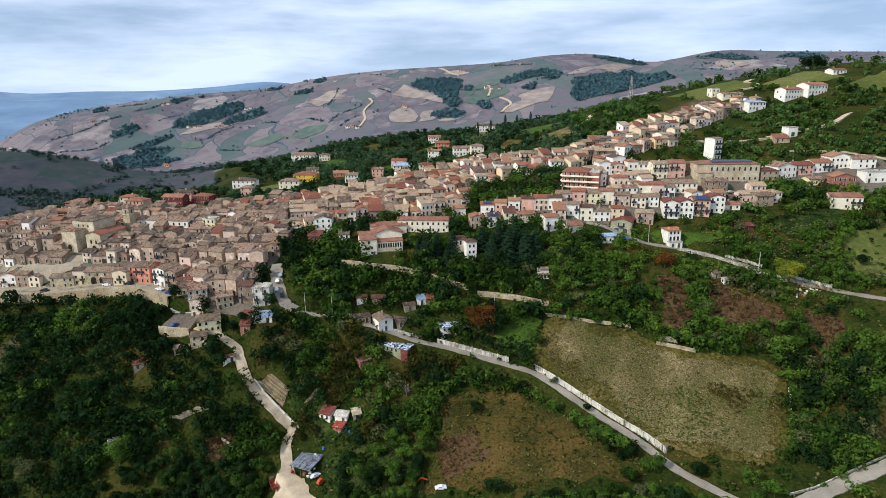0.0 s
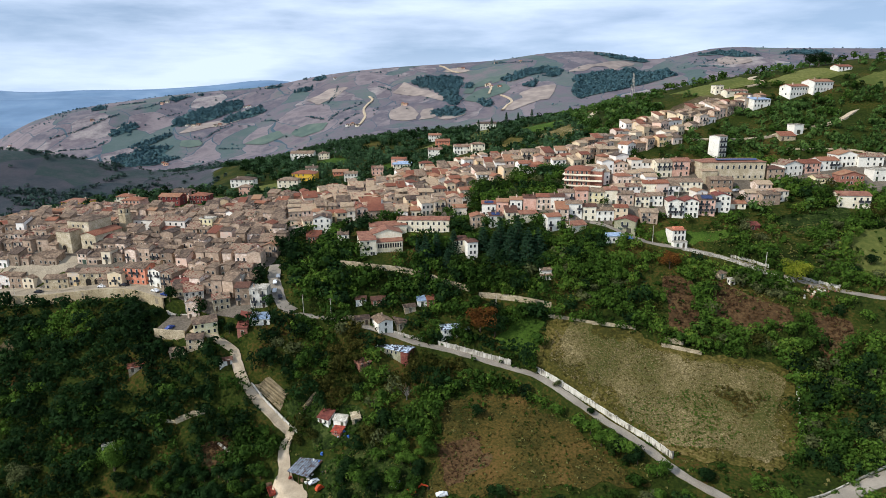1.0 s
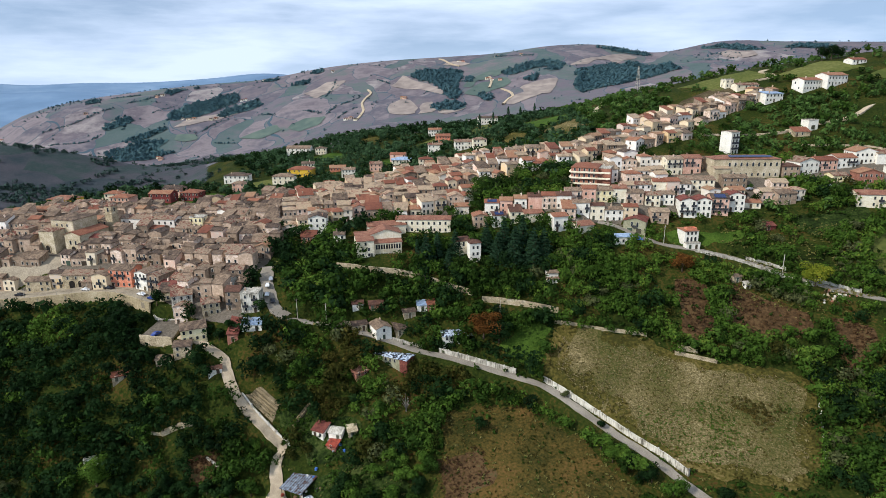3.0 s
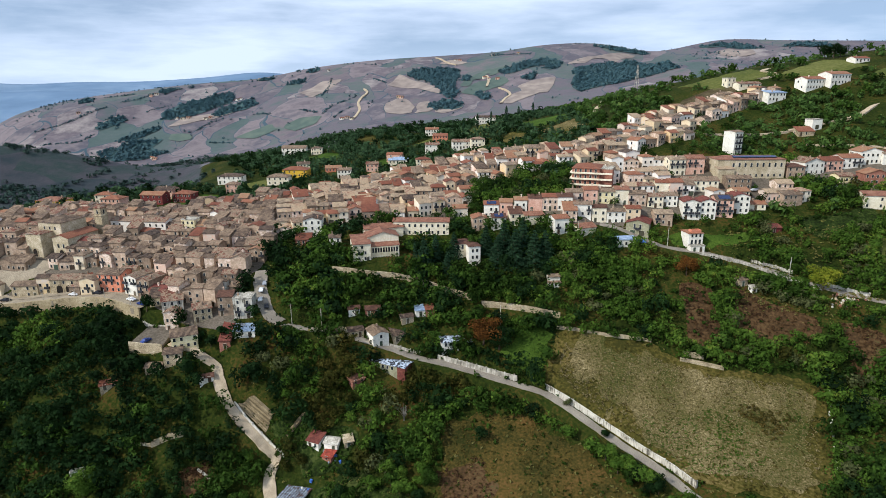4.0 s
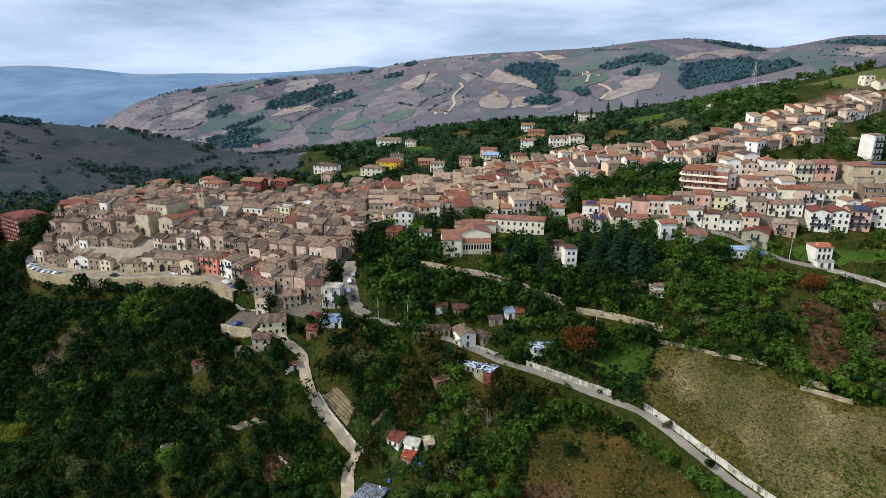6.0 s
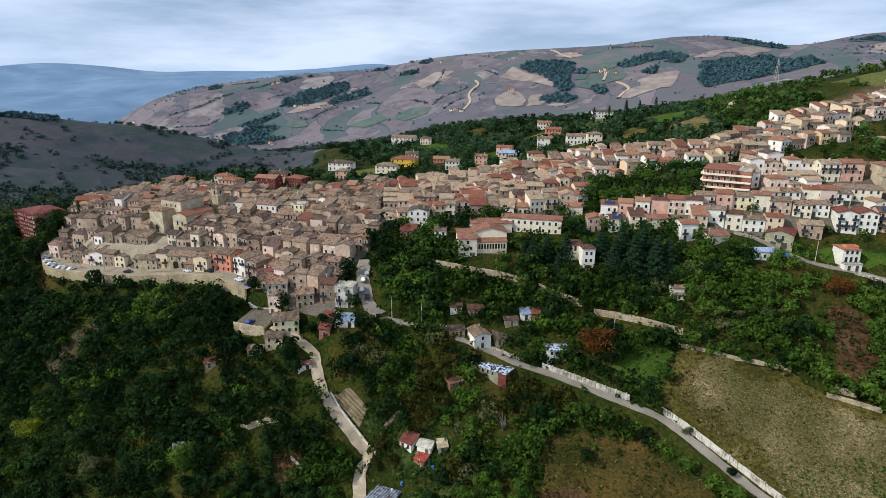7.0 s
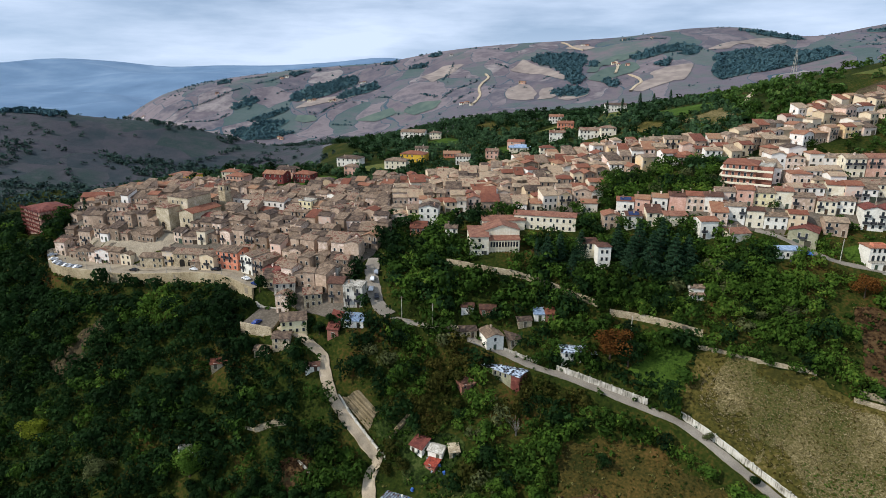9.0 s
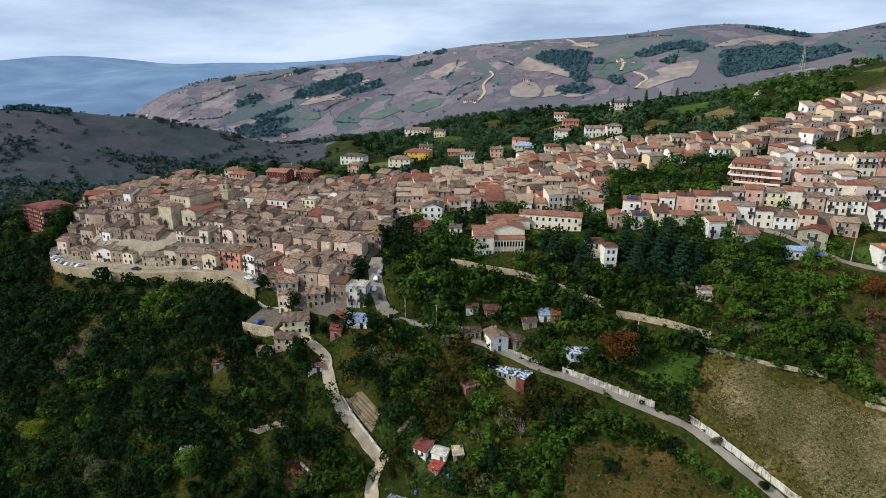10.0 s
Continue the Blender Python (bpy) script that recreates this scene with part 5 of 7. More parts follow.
for k, (w_, wa, ro, st) in enumerate(((7.5, "new_wall", "old_roof", 2), (6.5, "pinkish", "red_roof", 2.4), (8, "yellow", "old_roof", 2), (6.5, "cream", "orange_roof", 2.5), (8.5, "old_wall", "old_roof", 2))):
    house(62.5 + 7.4 * k, 306 + rng.uniform(-0.6, 0.6), -2 + rng.uniform(-3, 3), w_, 7, st, "gable", wa, ro, "ochre terraced house with mixed roof tiles", floor=2.9, balconies=0.2)
for x, y, w_, wa, ro, st in ((100.5, 305, 7, "cream", "old_roof", 2), (107.5, 306, 7, "white", "old_roof", 2), (98, 313, 8, "new_wall", "old_roof", 2), (107, 314, 8, "cream", "red_roof", 2.4)):
    house(x, y, rng.uniform(-8, 2), w_, 6.5, st, "gable", wa, ro, "pale terraced house under old roof tiles", balconies=0.2)
house(115, 298, -6, 7.5, 9, 3, "cross", "white", "bright_red_roof", "white house with a red gable roof and balconies", balconies=0.7)
house(122.5, 298, -6, 7, 9, 3, "cross", "white", "bright_red_roof", "white house with a red gable roof", balconies=0.3)
house(130.5, 299, -6, 8, 9, 3, "gable", "pinkish", "old_roof", "pink house with balconies and solar panels", balconies=0.8, solar=True)
house(139, 301, -6, 7.5, 9, 3, "cross", "white", "bright_red_roof", "white house with a red gable roof and balconies", balconies=0.8)
house(147, 303, -6, 9, 7, 1, "gable", "cream", "red_roof", "low cream house with a red roof")
house(165, 305, 10, 10, 8, 2, "gable", "old_wall", "old_roof", "grey stone house with an old tiled roof")
# monastery: long building and tower
th = thing("town_hall", 154, 328, ground(154, 327), 0, "long stone public building with arched windows", "town hall")
block(th, 1, 0, 34, 11, 10.2, "hip", "church_stone", "orange_roof", 0.26, deep=7)
block(th, -13, -4, 8, 4, 6, "shed", "church_stone", "tan_roof", 0.15, deep=7)
row(th, ARCHWIN, "arched_window", 4, 0, 27, 9, 6.3)
row(th, WINDOW, "window", 4, 0, 27, 9, 1.4)
part("solar_panel", mesh_of("solar_panel", loft([[(-8, 1.2, 10.5 + 0.45), (14, 1.2, 10.95), (14, 3.4, 11.52), (-8, 3.4, 11.52)], [(-8, 1.2, 11.05), (14, 1.2, 11.05), (14, 3.4, 11.62), (-8, 3.4, 11.62)]]), M["solar"]), th)
for k in range(4):
    note(141 + 9 * k, 333, 6.5)
house(119.8, 332.6, 4, 8.6, 8, 3, "gable", "cream", "tan_roof", "cream terraced house with iron balconies", balconies=0.5, bays=3)
house(129.2, 333.2, 4, 9.4, 8, 3, "gable", "pinkish", "orange_roof", "salmon-pink terraced house with iron balconies", balconies=0.5, bays=3)
house(126, 317, -3, 17, 8, 2, "gable", "cream", "old_roof", "long cream house with an old tiled roof", bays=6)
house(145, 318, -3, 12, 7, 2, "gable", "old_wall", "old_roof", "grey stone house with an old tiled roof", bays=4)
house(178, 328, 2, 9, 8, 2, "hip", "old_wall", "brown_roof", "grey stone house with a brown roof")
th = thing("apartment_tower", 160, 355, ground(160, 354), 24, "white four-storey apartment block with a flat roof", "apartment block")
block(th, 0, 0, 6, 7.5, 12.6, "gable", "white", "old_roof", 0.15, deep=7)
for k in range(4):
    row(th, TALL, "balcony_door", 0, 0, 5, 2, 0.2 + 3.0 * k)
    row(th, BALCONY, "balcony", 0, 0, 5, 2, 0.15 + 3.0 * k) if k else None
    row(th, WINDOW, "window", 3, 3.75, 6, 2, 0.9 + 3.0 * k, 90)
note(159, 359, 6)
# red-banded apartment block
th = thing("apartment_block", 70, 319, ground(72, 318) - 0.5, -20, "brick-red apartment block with white balcony bands", "apartment block")
block(th, 0, 0, 13, 17, 11.5, "hip", "brick_red", "red_roof", 0.2, deep=6)
block(th, 9.5, 3, 6, 10, 11, "flat", "brick_red", "concrete", deep=6)
for k in range(4):
    solid("balcony_band", box(19.4, 1.2, 0, 0.7, 3, -0.62), "cream", th, 0, 0, 0.3 + 2.85 * k)
    row(th, TALL, "window", 0, 0, 12, 5, 0.4 + 2.85 * k)
    solid("balcony_band", box(1.1, 15, 0, 0.7, -7.1, 8), "cream", th, 0, 0, 0.3 + 2.85 * k)
for a, b, c in ((72, 326, 8), (75, 333, 7), (81, 321, 5)):
    note(a, b, c)
# houses on the east
house(188, 330, 14, 12, 10, 2, "cross", "white", "old_roof", "large white gabled house", bays=4, floor=3.2)
house(199, 333, 6, 11, 9, 2, "gable", "pinkish", "red_roof", "pink row house with a red roof and balconies", balconies=0.4)
house(210, 335, 6, 11, 9, 2, "gable", "white", "red_roof", "white row house with a red roof and balconies", balconies=0.4)
house(222, 338, 0, 12, 10, 2, "cross", "white", "red_roof", "white gabled house with a red roof", floor=3.2)
house(233, 336, -4, 13, 9, 2, "gable", "white", "old_roof", "white house with a low roof", bays=4)
house(200, 322, 4, 8, 7, 1, "gable", "yellow", "old_roof", "low pale yellow house", floor=3.2)
house(213, 319, -4, 12, 8, 2, "cross", "brick_red", "red_roof", "brick-red house with a wide red gable")
house(235, 322, 0, 18, 8, 2, "flat", "white", "concrete", "white flat-roofed building beside the road", bays=5)
house(204, 301, -8, 15, 9, 2, "gable", "cream", "orange_roof", "cream house with arched loggias and an orange roof", bays=5, balconies=0.6, floor=3.1)
th = thing("transformer_house", 215, 378, ground(215, 379), 12, "white box-shaped transformer house", "utility building")
block(th, 0, 0, 6.5, 6, 5.4, "flat", "white", "concrete")
part("garage_door", GARAGE, th, 0, -0.02, 0.1)
note(214, 381, 4)
house(206, 372, 0, 9, 6, 1, "shed", "stone", "red_roof", "ruined stone house with a broken roof", chimneys=0)
# villas behind the village
house(-233, 375, -8, 16, 11, 2, "hip", "bright_yellow", "orange_roof", "bright yellow villa with orange hip roof", bays=5, group="villas behind the village", pitch=0.3)
house(-194, 371, -6, 12, 9, 2, "hip", "pinkish", "red_roof", "pink villa with a red hip roof", group="villas behind the village")
house(-176, 384, -6, 14, 9, 2, "gable", "burgundy", "red_roof", "burgundy villa with a red roof", group="villas behind the village", bays=4)
house(-160, 390, -6, 12, 9, 2, "hip", "burgundy", "red_roof", "burgundy villa with a red roof", group="villas behind the village")
house(-176, 401, -6, 12, 9, 2, "gable", "pinkish", "old_roof", "pink villa with a brown roof", group="villas behind the village")
house(-151, 449, -4, 17, 10, 2, "hip", "white", "old_roof", "white villa with a grey hip roof", group="villas behind the village", bays=5)
house(-114, 439, 0, 15, 10, 2, "hip", "cream", "old_roof", "cream villa with a hip roof", group="villas behind the village", bays=4)
house(-108, 463, -4, 18, 11, 2, "hip", "bright_yellow", "red_roof", "yellow villa with a wide red roof", group="villas behind the village", bays=5)
house(-82, 477, 8, 12, 9, 1, "gable", "coral", "red_roof", "low coral house with a red roof", group="villas behind the village")
house(-33, 482, 6, 16, 10, 1, "hip", "cream", "blue_tin", "low house with a pale green-blue roof", group="villas behind the village")
house(-137, 583, 0, 22, 12, 2, "gable", "white", "old_roof", "white farmhouse on the wooded slope", group="villas behind the village", bays=6)
house(14, 462, 4, 14, 9, 2, "gable", "white", "old_roof", "white house among trees", group="villas behind the village")
house(-2, 530, 4, 12, 9, 2, "gable", "coral", "red_roof", "coral house with a red roof among trees", group="villas behind the village")
house(40, 600, 4, 18, 9, 2, "gable", "white", "old_roof", "white house among trees", group="villas behind the village")
house(-10, 590, 4, 12, 9, 2, "gable", "white", "red_roof", "white house among trees", group="villas behind the village")
for x, y, w_, wa, ro in ((-107, 488, 12, "cream", "old_roof"), (-113, 568, 12, "cream", "old_roof"), (-38, 497, 15, "pinkish", "red_roof"), (-13, 436, 12, "cream", "red_roof"), (-8, 493, 14, "white", "old_roof"), (25, 455, 12, "cream", "old_roof"), (-205, 384, 12, "cream", "red_roof"), (-138, 416, 10, "pinkish", "old_roof"), (-70, 452, 12, "white", "old_roof"), (-52, 468, 11, "pinkish", "old_roof")):
    house(x, y, rng.uniform(-10, 10), 0.8 * w_, 7.5, 2, rng.choice(["gable", "hip"]), wa, ro, "pale villa among trees behind the village", group="villas behind the village")
house(237, 423, 20, 15, 9, 2, "gable", "white", "red_roof", "white house below the ridge", floor=3.2)
house(254, 425, 20, 17, 10, 2, "gable", "white", "red_roof", "large white house below the ridge", bays=6, floor=3.2)
house(209, 414, 15, 13, 8, 2, "shed", "white", "blue_tin", "white hall with a pale blue roof", pitch=0.15)
house(194, 446, 10, 6, 6, 2, "flat", "cream", "concrete", "cream square house on the ridge")
house(203, 438, 10, 16, 7, 1, "gable", "cream", "old_roof", "long low cream house on the ridge", bays=6)
house(286, 456, 10, 11, 8, 1, "gable", "white", "red_roof", "low white house on the ridge")
# farms on the far hills
for x, y in ((-412, 978), (-399, 970), (-390, 970), (-362, 964), (-357, 970), (-491, 1071), (-484, 1079), (-142, 888), (-134, 889), (-127, 878), (-66, 942), (-62, 935), (66, 1023), (72, 1010), (84, 1001), (23, 1172), (30, 1168), (-345, 1065), (-339, 1067), (90, 1169), (132, 1144), (-203, 1147), (-333, 1163), (-672, 936), (-392, 846), (-398, 852), (-562, 979)):
    house(x, y, rng.uniform(-25, 25), rng.uniform(4.5, 6.5), 4.5, 1, rng.choice(["gable", "hip"]), rng.choice(["white", "cream", "new_wall", "pinkish"]), rng.choice(["red_roof", "old_roof"]), "pale farmhouse on the far hill", group="farms on the far hills", chimneys=0, bays=2, side_windows=0.0, name="farmhouse", category="farmhouse", z=ground(x, y) + 0.6, floor=2.4)
# hamlet along the lane
house(-24, 241.5, 28, 6.5, 8, 2, "cross", "white", "old_roof", "white gabled stone house beside the lane", floor=2.5, bays=1, group="houses along the lane")
house(-17, 245, 28, 5, 6, 1, "shed", "stone", "old_roof", "stone lean-to beside the lane", group="houses along the lane", chimneys=0)
house(-34, 244.5, 20, 6, 5, 1, "gable", "stone", "old_roof", "grey stone outhouse with a sagging roof", group="houses along the lane", chimneys=0)
house(-35.5, 251, 10, 4.5, 4.5, 1, "gable", "white", "brown_roof", "small white hut with a brown roof", group="houses along the lane", chimneys=0, bays=2)
house(-28, 251.5, 10, 6, 5, 1, "gable", "brick_red", "brown_roof", "small reddish hut with a brown roof", group="houses along the lane", chimneys=0)
house(-9, 253, 12, 4, 4, 1, "shed", "white", "blue_tin", "small hut with a pale blue sheet roof", group="houses along the lane", chimneys=0, bays=1, pitch=0.2)
house(-5, 253.5, 12, 3.5, 4, 1, "shed", "brick_red", "red_roof", "small hut with a red sheet roof", group="houses along the lane", chimneys=0, bays=1, pitch=0.2)
house(-14, 250, 20, 5, 4, 1, "gable", "stone", "old_roof", "small stone hut with a mossy roof", group="houses along the lane", chimneys=0, bays=1)
th = house(4, 242, 14, 9, 7, 1, "gable", "white", "patched_tin", "half-ruined white house with a grey sheet roof", group="houses along the lane", chimneys=0, floor=2.6, pitch=0.2)
solid("porch_roof", roof_shape("shed", 4, 4, 2.2, 0.12), "tin", th, 5.5, 1.5)
th = thing("barn", -21, 233, ground(-20.5, 234) + 0.2, -26, "long low barn with a patched sheet-metal roof", "barn")
block(th, 0, 0, 15, 6, 3.0, "gable", "olive_wall", "patched_tin", 0.16)
row(th, WINDOW, "window", -2, 0, 10, 5, 1.0)
solid("red_wall", box(3.4, 6.15, -4, 2.95, 5.9, 3), "bright_red_roof", th)
for k in range(22):
    u, v = rng.uniform(-7, 7), rng.uniform(0.3, 5.6)
    solid("roof_stone", loft([circle(rng.uniform(0.18, 0.42), 0, 6), circle(rng.uniform(0.1, 0.25), 0.22, 6)]), "dark", th, u, v, 3.0 + (3 - abs(v - 3)) * 0.16 + 0.02)
note(-23.5, 236, 4), note(-17.5, 234, 4)
house(-31.5, 229, 40, 5.5, 4, 1, "shed", "brick_red", "orange_roof", "low brick shed with an orange roof", group="houses along the lane", chimneys=0, floor=1.8, pitch=0.2, doors=0)
house(-46, 210.5, -25, 5, 4.5, 1, "shed", "white", "bright_red_roof", "white hut with a rusty red roof", group="huts below the track", chimneys=0)
house(-39.5, 209.5, -15, 5, 5, 1, "gable", "white", "concrete", "small whitewashed hut with a grey roof", group="huts below the track", chimneys=0)
house(-40.5, 206.5, -25, 3.8, 3.2, 1, "shed", "brick_red", "rust", "low hen house with a rusty roof", group="huts below the track", chimneys=0, floor=1.7, doors=0, bays=1)
house(-33, 210, 20, 3.2, 3, 1, "shed", "stone", "stone", "tumbledown stone hut with a sagging roof", group="huts below the track", chimneys=0, floor=2.0, bays=1)
# open shed beside the yard
th = thing("open_shed", -51.5, 194.3, ground(-51.5, 196.3) + 0.1, -24, "open shed with a slanting grey sheet-metal roof", "shed")
solid("roof", roof_shape("shed", 8.4, 10.5, 2.8, 0.1), "striped_tin", th, 0, 3.5)
for a, b in ((-3.9, -1.6), (3.9, -1.6), (-3.9, 8.4), (3.9, 8.4), (0, -1.6)):
    solid("post", loft([circle(0.12, -3, 6), circle(0.12, 2.8 + (b + 1.75) * 0.1, 6)]), "wood", th, a, b)
solid("back_wall", box(8, 0.2, -3, 3.7, 0, 8.4), "wood", th)
for k in range(9):
    solid("crate", loft([square(rng.uniform(0.6, 1.3), 0, 0.8), square(rng.uniform(0.6, 1.2), rng.uniform(0.5, 1.2), 0.8)]), rng.choice(["wood", "rust", "iron", "white"]), th, rng.uniform(-3.5, 5.5), rng.uniform(-3, 6), 0, rng.uniform(0, 90))
note(-51.5, 197.3, 6)
house(-125, 228, 30, 6, 5, 1, "gable", "stone", "red_roof", "small hut with a rusty tiled roof in the wood", group="huts in the wood", chimneys=0, floor=2.0)
house(-102, 232.5, 8, 6.5, 6.5, 2, "gable", "stone", "old_roof", "square rubble-stone house above the track", group="huts in the wood", floor=2.5)
house(-109, 231, 8, 6, 5, 1, "gable", "stone", "old_roof", "ruined stone annex without a roof ridge", group="huts in the wood", floor=2.2, chimneys=0)
house(-87.5, 226.5, 20, 5, 3.5, 1, "gable", "white", "brown_roof", "small white hut with a dark roof beside the track", group="huts in the wood", chimneys=0, floor=1.9)
house(126, 264.5, 14, 4.2, 4, 1, "gable", "stone", "old_roof", "small stone field hut", group="field huts", chimneys=0)
house(129.5, 261.5, 14, 2.6, 2.2, 1, "shed", "white", "concrete", "tiny white pump hut", group="field huts", chimneys=0, bays=1, floor=1.7)
house(151, 290, 10, 5, 3, 1, "shed", "burgundy", "bright_red_roof", "small red garden shed", group="field huts", chimneys=0, floor=2.0)

OLD_LABELS = ["weathered stone house with a brown tiled roof", "beige rubble-stone house under old roof tiles", "grey-brown old town house with a low tiled roof"]
NEW_LABELS = ["cream plastered house with a terracotta roof", "white plastered house with a red tiled roof", "pale plastered town house with small windows"]


def quarter(poly, turn, spacing, style, storeys, jitter=8, keep=0.96, red=0.3, wide=(4.6, 8.0), deepness=(5.5, 7.5), skip=None, blind=0.12, old_quarter=False):
    """Rows of houses within an outline, the rows along the direction turn."""
    c, s = math.cos(radians(turn)), math.sin(radians(turn))
    uv = [(x * c + y * s, -x * s + y * c) for x, y in poly]
    u0, u1, v0, v1 = min(a for a, b in uv), max(a for a, b in uv), min(b for a, b in uv), max(b for a, b in uv)
    v = v0 + 1
    while v < v1:
        u = u0 + rng.uniform(0, 4)
        while u < u1:
            w, d = rng.uniform(*wide), rng.uniform(*deepness)
            off = 2.2 * math.sin(u * 0.05 + v)
            x, y = (u + w / 2) * c - (v + off) * s, (u + w / 2) * s + (v + off) * c + rng.uniform(-1.0, 1.0)
            mx, my = x - s * d / 2, y + c * d / 2
            if bool(inside(poly, [mx], [my])[0]) and not (skip and bool(inside(skip, [mx], [my])[0])) and rng.random() < keep and free(mx, my, min(w, d) / 2 - 1.4):
                k = rng.choice(["gable", "gable", "gable", "cross", "cross", "hip", "shed", "shed"] if old_quarter else ["gable", "gable", "gable", "gable", "cross", "hip", "shed"])
                old = rng.random() < style
                house(x, y, turn + rng.uniform(-jitter, jitter), w, d, rng.choice(storeys), k, "old_wall" if old else "new_wall", "red_roof" if rng.random() < red else "tan_roof" if style < 0.6 and int(x * 7 + y * 13) % 4 else "old_roof",
                      rng.choice(OLD_LABELS if old else NEW_LABELS), pitch=rng.uniform(0.28, 0.4), balconies=0.1 if old else 0.25, garage=rng.random() < 0.25, chimneys=rng.choice([0, 0, 0, 1]), deep=4, skip=blind, side_windows=0.3)
            u += w + rng.choice([0.1, 0.1, 0.1, 0.6, 2.0])
        v += spacing


OLD_TOWN = [(-243, 290), (-222, 284), (-205, 280), (-172, 276), (-124, 262), (-113, 252.5), (-101, 247), (-82, 244), (-84, 267), (-79, 283), (-75, 294), (-80, 305), (-95, 368), (-103, 392), (-130, 368), (-160, 364), (-215, 356), (-251, 360), (-285, 365), (-263, 324)]
MIDDLE = [(-95, 368), (-80, 305), (-69, 303), (-40, 309), (8, 308), (14, 318), (16, 352), (56, 351), (72, 352), (74, 374), (48, 386), (19, 408), (-11, 420), (-32, 428), (-56, 415), (-86, 400), (-103, 392)]
TERRACES = [(16, 304), (59, 304), (69, 345), (119, 350), (142, 342), (170, 323), (172, 310), (145, 302), (100, 297), (57, 290)]
EAST = [(183, 322), (184, 346), (216, 350), (248, 350), (248, 316), (222, 312), (205, 316)]
GARDENS = [(14, 354), (56, 350), (66, 338), (60, 316), (22, 322)]
UPPER = [(73, 352), (75, 373), (100, 391), (121, 404), (144, 418), (170, 427), (199, 434), (218, 428), (211, 413), (190, 411), (167, 398), (132, 369), (104, 354), (88, 350)]
for poly, lab in ((OLD_TOWN, "worn stone paving of the old town's alleys"), (MIDDLE, "grey paving of the village lanes"), (TERRACES, "grey paving between the terraces"), (EAST, "pale asphalt between the eastern houses")):
    patch("pavement", poly, M["alley"], lab, "pavement", lift=0.2, gap=2.5, fray=0.3)
FORECOURT = [(-244, 290), (-228, 280), (-205, 275), (-182, 272), (-153, 270), (-138, 267), (-122, 260), (-120, 268), (-140, 276), (-170, 282), (-205, 288), (-235, 296)]
patch("pavement", FORECOURT, M["paving"], "pale paving between the promenade and the houses", "pavement", lift=0.5, gap=1.5, fray=0.2)
quarter(OLD_TOWN, -7, 7.3, 0.9, [1.5, 2, 2, 2.4, 2.8], red=0.14, skip=PIAZZA, wide=(4.2, 7.2), deepness=(5.2, 7.2), jitter=11, blind=0.3, keep=0.985, old_quarter=True)
quarter(MIDDLE, 14, 8.1, 0.42, [1.3, 1.6, 2, 2, 2.4], red=0.34, wide=(4.4, 8.4), deepness=(6.2, 8.2), skip=GARDENS, jitter=13, old_quarter=True)
quarter(TERRACES, 4, 8.4, 0.28, [1.6, 2, 2, 2.6], red=0.36, wide=(5, 8.5), deepness=(6.2, 8.2), skip=GARDENS, jitter=10)
quarter(UPPER, 28, 8.2, 0.35, [1.4, 1.8, 2, 2.2], red=0.28, wide=(4.6, 7.6), deepness=(5.6, 7.4), jitter=12)


# ---- walls, lamps, vehicles ----
def wall_along(name, pts, height, thick, material, label, below=3.0, posts=0.0, lift=0.0, wobble=0.15, level=None):
    """A wall that follows a line over the ground, with an uneven top; posts: the spacing of its piers."""
    line = smooth_line(pts, 1.2)
    n = sides(line)
    z = heights(line[:, 0], line[:, 1])
    z = np.convolve(np.pad(z, 2, mode="edge"), np.ones(5) / 5, mode="valid") + lift
    if level is not None:
        z = np.array([level[1][((level[0] - q) ** 2).sum(1).argmin()] for q in line])
    rings = []
    for i, (p, q) in enumerate(zip(line, n)):
        a, b = p + q * thick / 2, p - q * thick / 2
        t = z[i] + height + wobble * (rng.random() - 0.5)
        rings.append([(a[0], a[1], z[i] - below), (b[0], b[1], z[i] - below), (b[0], b[1], t), (a[0], a[1], t)])
    th = thing(name, 0, 0, 0, 0, label, "wall")
    th["kind"] = "structure"
    solid("masonry", loft(rings), material, th)
    if posts:
        acc = 0.0
        for i in range(1, len(line)):
            acc += float(np.linalg.norm(line[i] - line[i - 1]))
            if acc > posts:
                acc = 0.0
                t = math.degrees(math.atan2(n[i][1], n[i][0]))
                solid("pier", loft([square(thick + 0.35, -below, 0.5), square(thick + 0.35, height + 0.2, 0.5), square(thick + 0.1, height + 0.35, 0.3)]), material, th, line[i][0], line[i][1], z[i], t)
    return th


wall_along("retaining_wall", WALL_W, 1.0, 0.8, "sandwall", "tall pale retaining wall below the promenade", below=12, level=road_bed(QUAY, QUAY_DROP), wobble=0.05)
wall_along("parapet", [(-122, 252.5), (-118.6, 251), (-112, 250.8), (-106.6, 250.6)], 0.6, 0.6, "concrete", "pale curved wall above the car park", below=6)
wall_along("parapet", [(-121.3, 239), (-114, 237.7), (-107.4, 236.6)], 0.9, 0.4, "stone", "low concrete rim of the car park", below=5, level=(np.array([(-114.0, 238.0)]), np.array([50.3])))
GARDEN_WALLS = ([(-47, 270), (-33, 268), (-19, 268), (-5, 266), (12, 260)], [(16, 257), (28, 255), (47, 250)])
for line in GARDEN_WALLS:
    wall_along("garden_wall", line, 2.4, 0.5, "stone", "old rubble-stone garden wall with ivy")
wall_along("field_wall", [(45, 246.5), (61, 243.5), (81, 241)], 1.3, 0.5, "stone", "crumbling stone wall above the field")
wall_along("field_wall", [(90, 234), (98, 232), (105, 230)], 1.4, 0.8, "stone", "broken pale concrete wall beside the field")
wall_along("field_wall", [(92, 236), (99, 234.5)], 1.8, 0.8, "stone", "broken stone wall beside the field")
